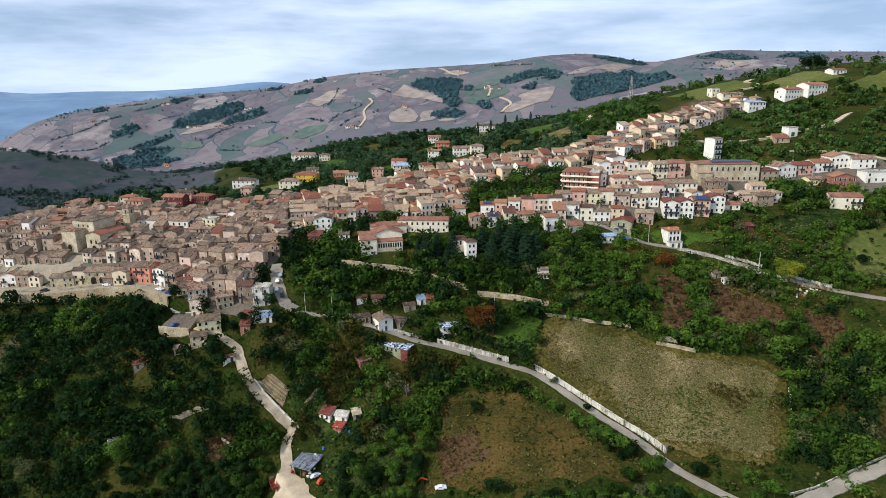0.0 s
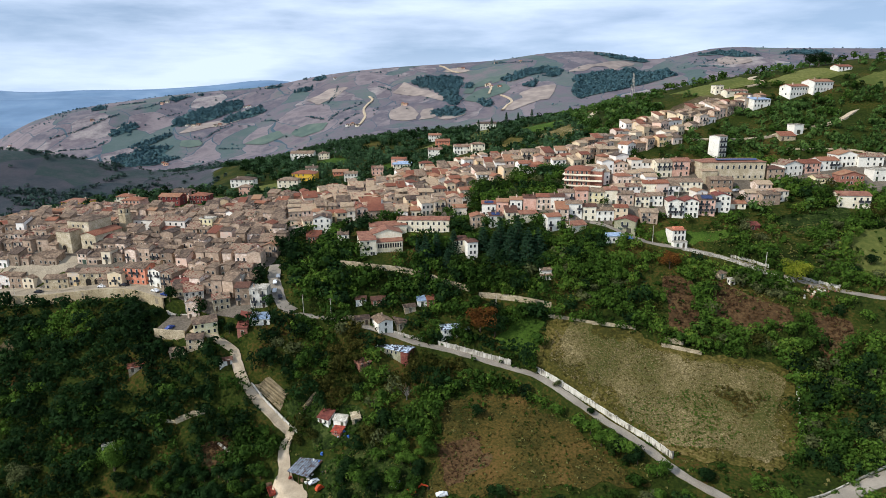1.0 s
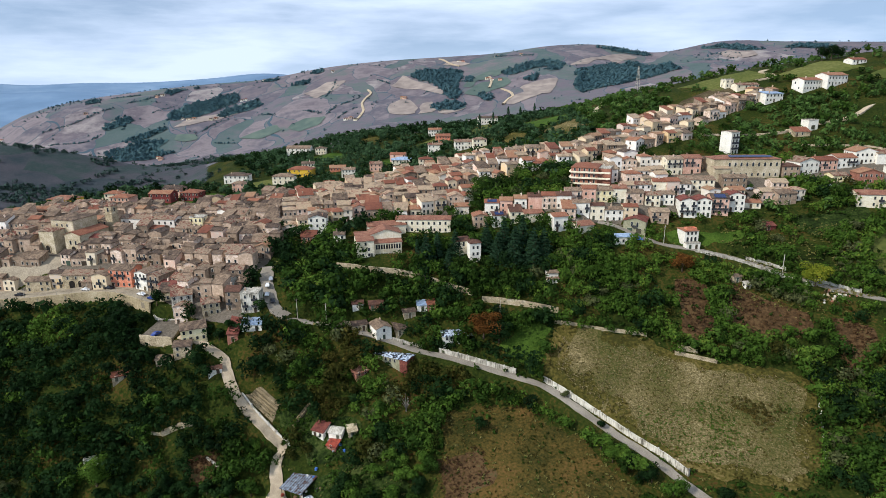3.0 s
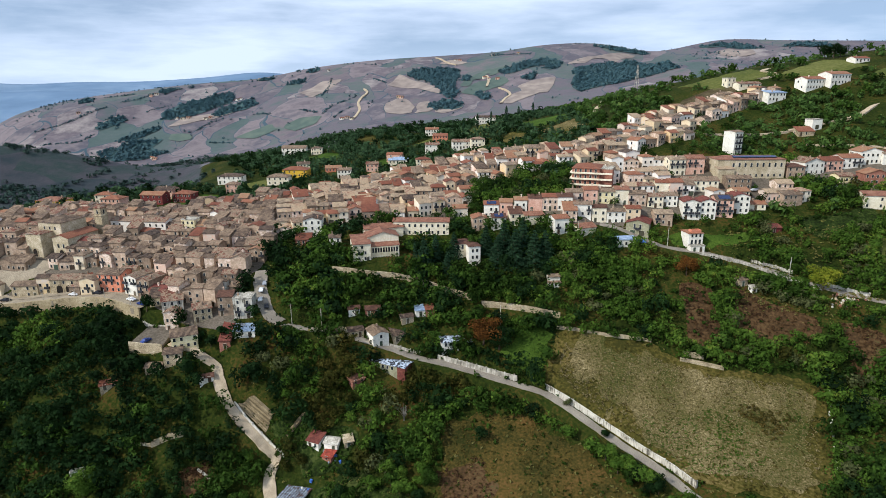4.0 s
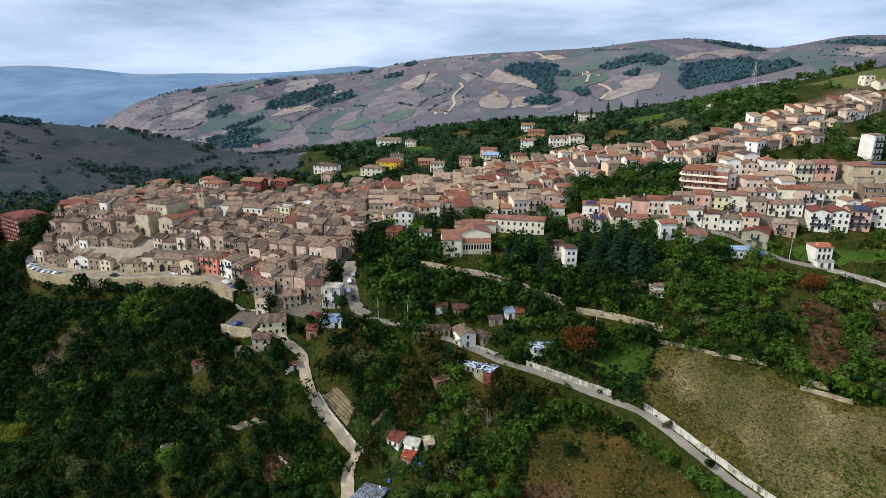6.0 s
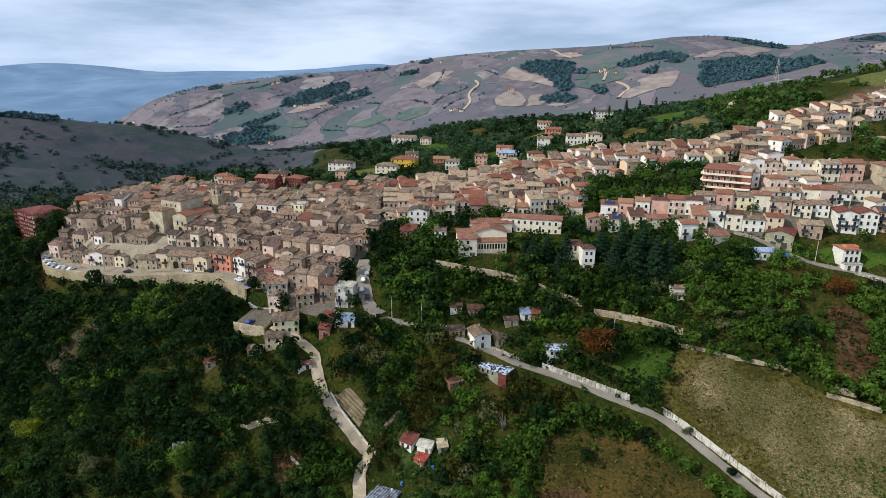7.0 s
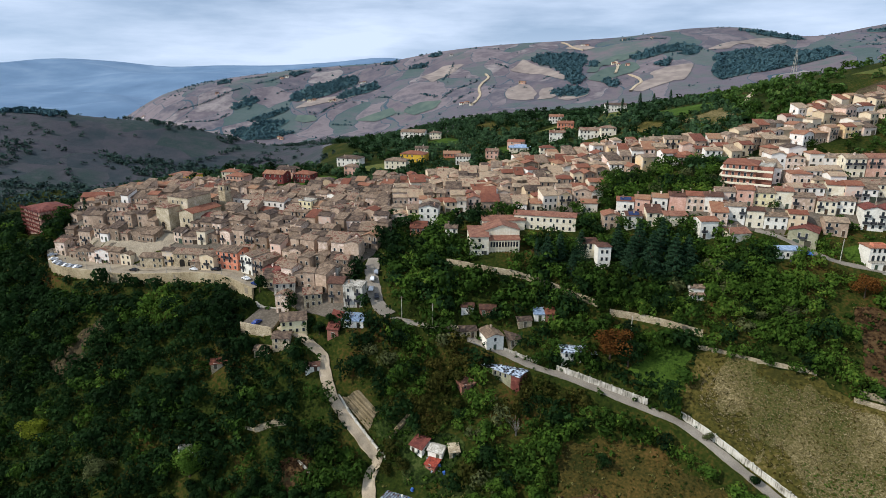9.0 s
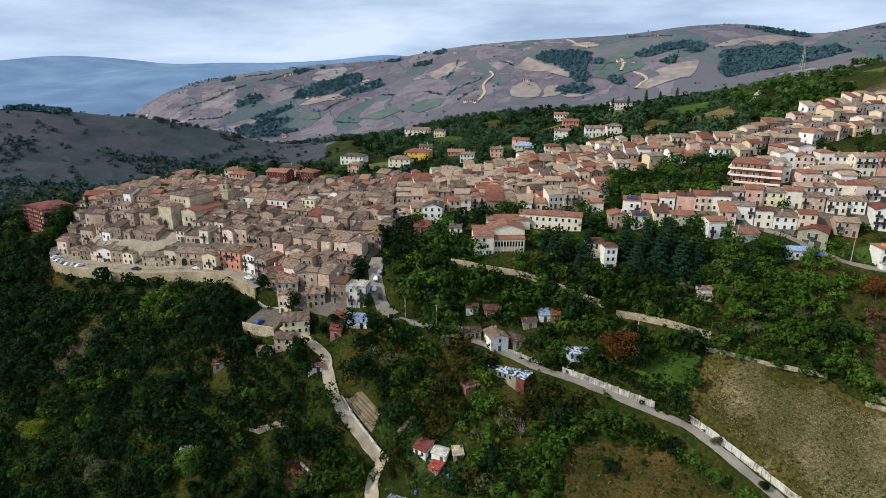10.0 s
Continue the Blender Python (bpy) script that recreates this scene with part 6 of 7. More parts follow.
wall_along("lane_wall", [(-2, 239.5), (14, 234.8), (28, 230.5)], 2.3, 0.4, "concrete", "concrete wall along the lane", posts=3.2)
wall_along("lane_wall", [(38, 227.5), (50, 218), (61, 208.5), (73, 197.5), (80, 188)], 2.5, 0.4, "whitewall", "whitewashed wall along the lane", posts=11.0)
wall_along("lane_wall", [(-44, 248), (-38, 247)], 2.2, 0.5, "stone", "rough stone wall along the lane")
wall_along("lane_wall", [(-21, 243.5), (-14, 242), (-9, 241)], 1.2, 0.4, "concrete", "low concrete wall along the lane", posts=3)
wall_along("track_wall", [(-76.5, 222.6), (-70.0, 218.0), (-62.9, 214.0), (-56.2, 210)], 1.3, 0.4, "whitewall", "low white wall along the track", posts=4)
wall_along("road_wall", [(135, 278), (142, 275.5), (150, 271.5)], 1.5, 0.4, "whitewall", "white parapet along the road", posts=4)
wall_along("road_wall", [(158, 266), (166, 262.5), (175, 258.2)], 1.5, 0.4, "whitewall", "white parapet along the road", posts=3)
wall_along("road_wall", [(112, 278), (122, 275), (132, 272), (145, 264.5), (156, 259)], 1.1, 0.5, "concrete", "grey retaining wall below the road", below=4)
wall_along("lane_kerb", [(112, 166), (121, 168), (131, 171.5), (146, 177), (156, 181)], 0.7, 0.4, "concrete", "low concrete kerb wall along the lane")
wall_along("low_wall", [(-112, 214), (-104, 213)], 0.8, 0.5, "stone", "fallen drystone wall in the undergrowth", below=1)
wall_along("low_wall", [(-86, 207), (-80, 204)], 0.8, 0.6, "whitewall", "fallen pale stone wall in the undergrowth", below=1)
slab = []
for k in range(6):
    x, y = -55.6 + 5.4 * k / 5, 214.0 + 5.9 * k / 5
    z = ground(x, y) + 0.45
    slab.append([(x - 0.6, y + 0.55, z - 0.8), (x + 0.6, y - 0.55, z - 0.8), (x + 0.6, y - 0.55, z + 0.25), (x - 0.6, y + 0.55, z + 0.3)])
p = mesh_object("plank_stack", *loft(slab), M["soil"])
tagged(p, "long grey stack of weathered planks in the grass", "planks")

wall_along("terrace_wall", [(-104.2, 213.2), (-98, 214.6), (-93, 215)], 1.2, 1.4, "stone", "overgrown stone terrace edge in the wood", below=1)
th = thing("cistern", -129, 208, ground(-129, 208) + 2.2, 28, "broken white concrete cistern in the undergrowth", "cistern")
solid("basin", loft([square(4.6, -3, 2.2), square(4.6, 0.9, 2.2), square(4.2, 0.9, 1.8), square(4.2, 0.3, 1.8)]), "white", th)
solid("lid", loft([square(2.0, 0.9, 2.3), square(1.9, 1.1, 2.2)]), "concrete", th, -1.1)
note(-129, 206, 3.2), note(-99, 212, 3)

# fence posts along the eastern edge of the field
for k in range(11):
    t = k / 10
    x, y = 138 + (126 - 138) * t + rng.uniform(-0.4, 0.4), 219 + (191 - 219) * t
    p = mesh_object("fence_post", *loft([square(0.5, -0.6), square(0.45, 1.5), square(0.3, 1.7)]), M["whitewall"])
    p.matrix_basis = pose(x, y, ground(x, y), rng.uniform(-6, 6), rng.uniform(-6, 6), rng.uniform(0, 90))
    tagged(p, "short white concrete fence post in the scrub", "post", "fence posts of the field")

# rubble heap beside the road
for k in range(60):
    x, y = rng.gauss(163, 2.8), rng.gauss(254.4, 1.2)
    s = rng.uniform(0.2, 0.65)
    p = mesh_object("rubble", *loft([circle(s * 0.8, -0.4, 6), circle(s, 0.2, 6), circle(s * 0.5, rng.uniform(0.3, 0.7), 6)]), M[("whitewall", "stone", "brick_red", "concrete", "wood")[k % 5]])
    p.matrix_basis = pose(x, y, ground(x, y), rng.uniform(-20, 20), rng.uniform(-20, 20), rng.uniform(0, 360))
    tagged(p, "broken pale block of building rubble", "rubble", "rubble heap")


def car_shape(l, w, h):
    """A car body as one loft from bumper to bumper."""
    prof = [(-0.5, 0.28, 0.50), (-0.47, 0.22, 0.62), (-0.30, 0.2, 0.66), (-0.2, 0.2, 0.98), (0.12, 0.2, 1.0), (0.28, 0.2, 0.70), (0.45, 0.22, 0.64), (0.5, 0.28, 0.5)]
    rings = []
    for t, lo, hi in prof:
        k = 0.86 if hi > 0.9 else 1.0
        rings.append([(t * l, -w / 2, lo * h), (t * l, w / 2, lo * h), (t * l, w / 2, min(hi, 0.62) * h), (t * l, w / 2 * k * (0.88 if hi > 0.9 else 1), hi * h), (t * l, -w / 2 * k * (0.88 if hi > 0.9 else 1), hi * h), (t * l, -w / 2, min(hi, 0.62) * h)])
    return loft(rings)


WHEEL = mesh_of("wheel", loft([[(0.31 * math.cos(a), y, 0.31 + 0.31 * math.sin(a)) for a in [6.2832 * k / 10 for k in range(10)]] for y in (-0.1, 0.1)]), M["dark"])
PAINTS = {}
for nm, c in (("white", "d8d8d6"), ("silver", "9a9ea3"), ("dark", "25282e"), ("blue", "2a3f7a"), ("red", "8a2a22"), ("orange", "c4502a")):
    PAINTS[nm] = surface(nm + "_car_paint", [(0.0, c), (1.0, c)], 1.0, 5.0, 0.3, 0.2 if nm == "silver" else 0.0, bump=0.0)
CAR_BODY = {nm: mesh_of("body", car_shape(4.1, 1.7, 1.45), PAINTS[nm]) for nm in PAINTS}
CAR_GLASS = mesh_of("side_window", loft([[(-0.9, y, 0.95), (0.75, y, 0.95), (0.4, y * 0.9, 1.32), (-0.7, y * 0.9, 1.32)] for y in (-0.80, 0.80)]), M["glass"])


def car(x, y, turn, paint, z=None):
    th = thing("car", x, y, (ground(x, y) + 0.4) if z is None else z, turn, {"dark": "black"}.get(paint, paint) + " parked hatchback car", "car", "parked cars")
    part("body", CAR_BODY[paint], th)
    part("side_window", CAR_GLASS, th)
    for a, b in ((-1.3, -0.78), (1.3, -0.78), (-1.3, 0.78), (1.3, 0.78)):
        part("wheel", WHEEL, th, a, b)
    return th


quay_line = smooth_line(QUAY, 2.0)
quay_side = sides(quay_line)
quay_z = heights(quay_line[:, 0], quay_line[:, 1]) - 0.1
for k, paint in ((4, "silver"), (6, "white"), (8, "white"), (10, "silver"), (12, "white"), (14, "silver"), (16, "white"), (31, "dark"), (46, "white"), (51, "dark"), (60, "white"), (63, "blue")):
    if k < len(quay_line):
        p = quay_line[k] - quay_side[k] * (2.8 if k < 20 else rng.uniform(-2, 1.5))
        d = quay_side[k]
        car(p[0], p[1], math.degrees(math.atan2(d[1], d[0])) + (0 if k < 20 else 90), paint, quay_z[k] + 0.42)
for x, y, t, c in ((-75.5, 262, 100, "white"), (-74.5, 257, 100, "white"), (-71.5, 254, 110, "dark"), (-75, 266, 100, "silver"), (-80, 246, 5, "silver"), (-115, 240, 70, "blue"), (0, 179, 10, "white"), (-16, 185, 70, "silver"), (-46.5, 192, 40, "white"), (152, 316, 20, "silver"), (192, 318, 70, "white"), (206, 326, 10, "dark")):
    car(x, y, t, c, parking_level(x, y) if c == "blue" else ground(x, y) + 0.35)

# old tipper truck in the yard
th = thing("truck", -62, 191, ground(-62, 191) + 0.3, 118, "old rusty tipper truck parked in the yard", "truck")
solid("bed", loft([square(4.6, 1.0, 2.2), square(4.8, 2.0, 2.4), square(4.6, 2.0, 2.2), square(4.4, 1.2, 2.0)]), "rust", th, -1.0)
solid("cab", loft([square(1.8, 0.6, 2.1), square(1.8, 1.7, 2.1), square(1.3, 2.5, 1.9)]), "wood", th, 2.5)
solid("chassis", box(6.4, 0.9, 0.6, 1.0), "dark", th, 0.2)
for a in (-2.2, -1.0, 2.4):
    for b in (-0.95, 0.95):
        part("wheel", WHEEL, th, a, b, 0.05)
# excavator and loader
th = thing("excavator", -10, 181, ground(-10, 181) + 0.2, 12, "orange-red tracked excavator with its arm lowered", "excavator")
for b in (-1.0, 1.0):
    solid("track_belt", loft([[(-1.7, b - 0.25, 0.1), (-1.7, b + 0.25, 0.1), (-1.9, b + 0.25, 0.5), (-1.9, b - 0.25, 0.5)], [(1.7, b - 0.25, 0.1), (1.7, b + 0.25, 0.1), (1.9, b + 0.25, 0.5), (1.9, b - 0.25, 0.5)]]), "dark", th)
solid("house", loft([square(3.0, 0.8, 2.3), square(3.0, 1.9, 2.3), square(2.2, 2.1, 2.0)]), "machine", th, -0.4)
solid("cab", loft([square(1.3, 1.2, 1.0), square(1.2, 2.8, 0.9)]), "glass", th, 0.7, 0.6)
solid("boom", loft([[(1, -0.2, 1.4), (1, 0.2, 1.4), (1, 0.2, 1.9), (1, -0.2, 1.9)], [(3.2, -0.2, 3.2), (3.2, 0.2, 3.2), (3.2, 0.2, 3.7), (3.2, -0.2, 3.7)], [(5.4, -0.2, 2.2), (5.4, 0.2, 2.2), (5.4, 0.2, 2.6), (5.4, -0.2, 2.6)]]), "machine", th)
solid("bucket", loft([[(5.2, -0.5, 0.3), (5.2, 0.5, 0.3), (5.2, 0.5, 2.4), (5.2, -0.5, 2.4)], [(5.8, -0.5, 0.5), (5.8, 0.5, 0.5), (5.6, 0.5, 2.3), (5.6, -0.5, 2.3)]]), "dark", th)
th = thing("loader", -44, 189, ground(-44, 189) + 0.3, 50, "small red loader standing in the yard", "loader")
solid("body", loft([square(2.6, 0.5, 1.4), square(2.6, 1.3, 1.4), square(1.2, 2.2, 1.2)]), "machine", th)
solid("bucket", loft([[(1.4, -0.9, 0.2), (1.4, 0.9, 0.2), (1.4, 0.9, 1.2), (1.4, -0.9, 1.2)], [(2.2, -0.9, 0.3), (2.2, 0.9, 0.3), (1.8, 0.9, 1.0), (1.8, -0.9, 1.0)]]), "machine", th)
for a in (-0.9, 0.9):
    for b in (-0.8, 0.8):
        part("wheel", WHEEL, th, a, b, 0.1)
# junk round the yard and the huts
for k in range(34):
    cx, cy = rng.choice([(-46, 198), (-46, 198), (-40, 206), (-36, 208), (-60, 186), (4, 240), (86, 281)])
    x, y = rng.gauss(cx, 2.2), rng.gauss(cy, 1.8)
    p = mesh_object("scrap", *loft([square(rng.uniform(0.4, 1.4), -0.3, rng.uniform(0.4, 1.0)), square(rng.uniform(0.3, 1.2), rng.uniform(0.3, 1.0), rng.uniform(0.3, 0.9))]), M[rng.choice(["rust", "wood", "white", "tin", "tarp", "iron"])])
    p.matrix_basis = pose(x, y, ground(x, y), rng.uniform(-12, 12), rng.uniform(-12, 12), rng.uniform(0, 360))
    tagged(p, "piece of scrap lying in the grass", "scrap", "scrap round the huts")
p = mesh_object("tarpaulin", *loft([square(4.0, 0, 2.4), square(3.6, 1.2, 1.4)]), M["tarp"])
p.matrix_basis = pose(88, 283, ground(88, 283), 0, 0, -20)
tagged(p, "blue tarpaulin over a stack beside the road", "tarpaulin")


def street_lamp(x, y, z, turn):
    th = thing("street_lamp", x, y, z, turn, "slim grey street lamp on the promenade", "street lamp", "street lamps")
    solid("pole", loft([circle(0.12, 0, 6), circle(0.08, 4.6, 6)]), "concrete", th)
    solid("head", loft([circle(0.15, 4.6, 6), circle(0.3, 4.8, 6), circle(0.1, 5.1, 6)]), "iron", th)
    return th


for k in range(6, len(quay_line), 7):
    p = quay_line[k] - quay_side[k] * 4.2
    street_lamp(p[0], p[1], quay_z[k] + 0.2, 0)


def utility_pole(x, y, h=9):
    th = thing("utility_pole", x, y, ground(x, y), rng.uniform(0, 90), "weathered grey utility pole with a cross arm", "utility pole", "utility poles")
    solid("pole", loft([circle(0.2, -1, 6), circle(0.13, h, 6)]), "concrete", th)
    solid("cross_arm", box(1.6, 0.12, h - 0.7, h - 0.55), "wood", th)
    return th


for x, y in ((-60, 248), (23, 249), (-48, 247), (60, 284), (100, 284), (146, 267)):
    utility_pole(x, y)
# lattice mast on the wooded ridge
th = thing("lattice_mast", 190, 640, ground(190, 640), 20, "tall grey lattice mast on the wooded ridge", "mast")
for a, b in ((-1, -1), (1, -1), (1, 1), (-1, 1)):
    solid("leg", loft([[(a * 2.2 + u, b * 2.2 + v, -1) for u, v in ((-0.15, -0.15), (0.15, -0.15), (0.15, 0.15), (-0.15, 0.15))], [(a * 0.3 + u, b * 0.3 + v, 32) for u, v in ((-0.1, -0.1), (0.1, -0.1), (0.1, 0.1), (-0.1, 0.1))]]), "concrete", th)
for k in range(7):
    s = 2 * (2.2 - 1.9 * (k * 4.5 + 2) / 33)
    solid("brace", loft([square(s, k * 4.5 + 2), square(s, k * 4.5 + 2.2)], caps=False), "concrete", th)


# ---- trees ----
def crown_leaves(seed, n, rx, rz, z0, leaf, lobes=7, squash=0.2, wide=0.42):
    """Leaf clumps on several overlapping lobes: small clumps that face outwards, with an uneven outline and gaps."""
    r = np.random.RandomState(seed)
    cen = np.stack([r.normal(0, rx * wide, lobes), r.normal(0, rx * wide, lobes), z0 + rz * r.uniform(0.5, 1.5, lobes)], -1)
    rad = rx * r.uniform(0.38, 0.72, lobes)
    k = r.randint(0, lobes, n)
    d = r.normal(size=(n, 3))
    d[:, 2] += 0.45
    d /= np.linalg.norm(d, axis=1)[:, None]
    sh = r.uniform(0.84, 1.06, n)
    p = cen[k] + d * (rad[k] * sh)[:, None] * [1, 1, min(1.6, rz / rx * 0.9)]
    nrm = d + r.normal(0, squash, (n, 3))
    nrm /= np.linalg.norm(nrm, axis=1)[:, None]
    return leaf_clumps(r, p, nrm, leaf)


def leaf_clumps(r, p, nrm, leaf):
    """A three-cornered clump of leaves at each point p, square to nrm."""
    n = len(p)
    t = np.cross(nrm, r.normal(size=(n, 3)))
    t /= np.linalg.norm(t, axis=1)[:, None] + 1e-9
    b = np.cross(nrm, t)
    s = leaf * r.uniform(0.6, 1.35, n)[:, None]
    k = r.uniform(0.7, 1.2, (n, 1))
    return np.stack([p - t * s - b * s * 0.55, p + t * s * k - b * s * 0.5, p + b * s * k + t * s * 0.1], 1).reshape(-1, 3)


def conifer_leaves(seed, n, rx, h, z0, leaf, tiers=11):
    """Drooping tiers of needle clumps on a cone."""
    r = np.random.RandomState(seed)
    t = r.uniform(0, 1, n) ** 1.35
    tier = np.round(t * tiers) / tiers + r.normal(0, 0.012, n)
    a = r.uniform(0, 6.283, n)
    rr = rx * (1 - tier * 0.9) * np.sqrt(r.uniform(0.1, 1.05, n)) * (1 + 0.28 * np.sin(a * 5 + tier * 40))
    p = np.stack([np.cos(a) * rr, np.sin(a) * rr, z0 + tier * h - rr * 0.2], -1)
    nrm = np.stack([np.cos(a) * 0.5, np.sin(a) * 0.5, np.ones(n)], -1) + r.normal(0, 0.35, (n, 3))
    nrm /= np.linalg.norm(nrm, axis=1)[:, None]
    return leaf_clumps(r, p, nrm, leaf)


def cypress_leaves(seed, n, rx, h, leaf):
    r = np.random.RandomState(seed)
    t = r.uniform(0.02, 1, n)
    a = r.uniform(0, 6.283, n)
    rr = rx * np.sin(np.pi * np.clip(t * 0.85 + 0.12, 0, 1)) ** 0.8 * r.uniform(0.6, 1.05, n)
    p = np.stack([np.cos(a) * rr, np.sin(a) * rr, 0.4 + t * h], -1)
    nrm = np.stack([np.cos(a), np.sin(a), 0.4 + 0 * a], -1) + r.normal(0, 0.3, (n, 3))
    nrm /= np.linalg.norm(nrm, axis=1)[:, None]
    return leaf_clumps(r, p, nrm, leaf)


def leaf_mesh(name, V, material):
    ob = quads_object(name, V, np.arange(len(V)).reshape(-1, 3), material)
    me = ob.data
    bpy.data.objects.remove(ob)
    return me


def trunk_mesh(h, r0, limbs=4, seed=1, spread=1.6):
    """A tapered trunk whose limbs fork off in one mesh."""
    r = random.Random(seed)
    parts = [loft([circle(r0 * 1.3, -0.6, 7), circle(r0, 0.4, 7), circle(r0 * 0.75, h * 0.5, 7, r.uniform(-0.1, 0.1)), circle(r0 * 0.35, h, 7, r.uniform(-0.2, 0.2), r.uniform(-0.2, 0.2))])]
    for k in range(limbs):
        a, z = 6.283 * k / limbs + r.uniform(-0.4, 0.4), h * r.uniform(0.4, 0.7)
        e = h * r.uniform(0.85, 1.15)
        x, y = math.cos(a) * spread * r.uniform(0.7, 1.2), math.sin(a) * spread * r.uniform(0.7, 1.2)
        parts.append(loft([circle(r0 * 0.4, z, 5), circle(r0 * 0.28, (z + e) / 2, 5, x * 0.6, y * 0.6), circle(r0 * 0.1, e, 5, x, y)]))
    return mesh_of("trunk", merge(*parts), M["bark"])


def tree(x, y, trunk, crown, label, category="tree", group="trees on the slopes", s=1.0, turn=None, z=None):
    th = thing("tree", x, y, (ground(x, y) - 0.2) if z is None else z, rng.uniform(0, 360) if turn is None else turn, label, category, group)
    th.scale = (s, s, s * rng.uniform(0.9, 1.12))
    part("trunk", trunk, th)
    if crown:
        part("crown", crown, th)
    return th


TRUNK = [trunk_mesh(3.6, 0.2, 4, k) for k in range(3)]
TALL_TRUNK = trunk_mesh(11, 0.35, 5, 9, 1.2)
CROWNS = {k: [leaf_mesh("crown", crown_leaves(40 + i, 1000, 2.9, 2.7, 1.0, 0.29, 11), M[k]) for i in range(3)] for k in ("leaf", "leaf_dark", "leaf_bright", "leaf_autumn", "leaf_olive")}
FINE = {k: leaf_mesh("crown", crown_leaves(77, 2600, 2.9, 2.7, 1.0, 0.17, 14), M[k]) for k in ("leaf_rust", "leaf_yellow", "leaf_bright", "leaf_dark", "leaf_olive")}
CEDARS = [leaf_mesh("crown", conifer_leaves(60 + i, 3000, 5.2, 13.5, 1.4, 0.36), M["needle"]) for i in range(3)]
CYPRESS = leaf_mesh("crown", cypress_leaves(70, 420, 1.1, 9, 0.3), M["needle"])
for x, y, s in ((24, 275, 1.0), (31, 273, 1.1), (39, 272, 1.05), (44, 275, 0.95), (35, 279, 1.1), (27, 281, 1.0), (5, 281, 0.85), (-8, 275, 0.95), (-3, 280, 0.75), (19, 282, 0.9), (2, 273, 0.6)):
    tree(x, y, TALL_TRUNK, rng.choice(CEDARS), "tall dark blue-green cedar with drooping tiers", "cedar", "cedars in the park", s)
    note(x, y, 2.5)
for x, y, s in ((-257, 384, 1.1), (-282, 318, 0.9), (-240, 322, 0.8), (-12, 279, 1.0), (-6, 289, 0.9), (-250, 316, 1.0), (30, 560, 1.4), (42, 563, 1.3), (55, 561, 1.5), (66, 565, 1.4), (78, 562, 1.3), (18, 556, 1.2)):
    tree(x, y, TRUNK[0], CYPRESS, "slender dark green cypress tree", "cypress", "cypresses", s)
    note(x, y, 1.2)
for x, y, k, s, lab in ((16, 243, "leaf_rust", 2.1, "rust-brown autumn tree beside the lawn"), (104, 270, "leaf_rust", 1.5, "orange-brown autumn tree above the field"), (156, 259, "leaf_yellow", 1.9, "tall yellow-green walnut tree beside the road"), (13, 208, "leaf_dark", 0.9, "lone round tree on the brown meadow"),
                        (22, 241, "leaf_dark", 1.7, "dark broadleaf tree beside the lawn"), (-125, 203, "leaf_bright", 2.1, "large light green oak"), (-199, 215, "leaf_yellow", 1.6, "large light green oak"), (-160, 202, "leaf_olive", 1.7, "grey-green willow in the wood"), (-90, 240, "leaf_dark", 0.9, "dark garden tree beside the yellow house"),
                        (-86, 243, "leaf_dark", 0.8, "dark green garden tree"), (-120.5, 254.5, "leaf_dark", 1.0, "dark tree at the end of the promenade wall"), (283, 484, "leaf_dark", 1.9, "broad dark tree on the skyline"), (277, 485, "leaf_dark", 1.6, "broad dark tree on the skyline"), (289, 486, "leaf_dark", 1.5, "broad dark tree on the skyline"),
                        (-48, 290, "leaf_dark", 1.2, "dark green garden tree"), (-38, 297, "leaf_dark", 1.3, "dark tree behind the school"), (-14, 283, "leaf", 1.0, "green tree beside the school"), (194, 268, "leaf_dark", 0.9, "dark round bush on the meadow"), (56, 207, "leaf_dark", 0.6, "dark bush beside the wall"), (45, 220, "leaf_olive", 0.5, "grey-green bush beside the lane")):
    tree(x, y, rng.choice(TRUNK), FINE[k] if s > 1.4 else rng.choice(CROWNS[k]), lab, "tree", "trees standing alone", s)
    note(x, y, 2.2 * s)
for x, y, s in ((-122.5, 237.5, 0.75), (-118.5, 235.3, 0.8), (-114.5, 234.2, 0.7), (-125, 243, 0.8), (-124, 249, 0.7)):
    tree(x, y, rng.choice(TRUNK), rng.choice(CROWNS["leaf_dark"]), "dark green bush below the car park", "bush", "bushes below the car park", s, z=ground(x, y) - 1.0)
# rows of small olive trees
for i in range(5):
    for j in range(6):
        x, y = 174 + i * 3.6 + rng.uniform(-0.4, 0.4) - j * 0.4, 261 + j * 3.0
        tree(x, y, TRUNK[1], CROWNS["leaf_olive"][(i + j) % 3], "small grey-green olive tree in a row", "olive tree", "olive grove", 0.42)
# a bare grey tree among the bushes
th = thing("tree", -14, 217, ground(-14, 217), 0, "leafless grey tree with fanned branches", "tree", "trees standing alone")
fan = [loft([circle(0.3, -0.5, 6), circle(0.22, 1.2, 6)])]
for k in range(26):
    a, l = rng.uniform(0, 6.28), rng.uniform(2.5, 4.8)
    o = rng.uniform(0.3, 0.75) * l
    fan.append(loft([circle(0.1, 0.9, 4), circle(0.06, 0.9 + l * 0.5, 4, math.cos(a) * o * 0.4, math.sin(a) * o * 0.4), circle(0.02, 0.9 + l, 4, math.cos(a) * o, math.sin(a) * o)]))
solid("branch_fan", merge(*fan), "greybark", th)
note(-14, 217, 3)


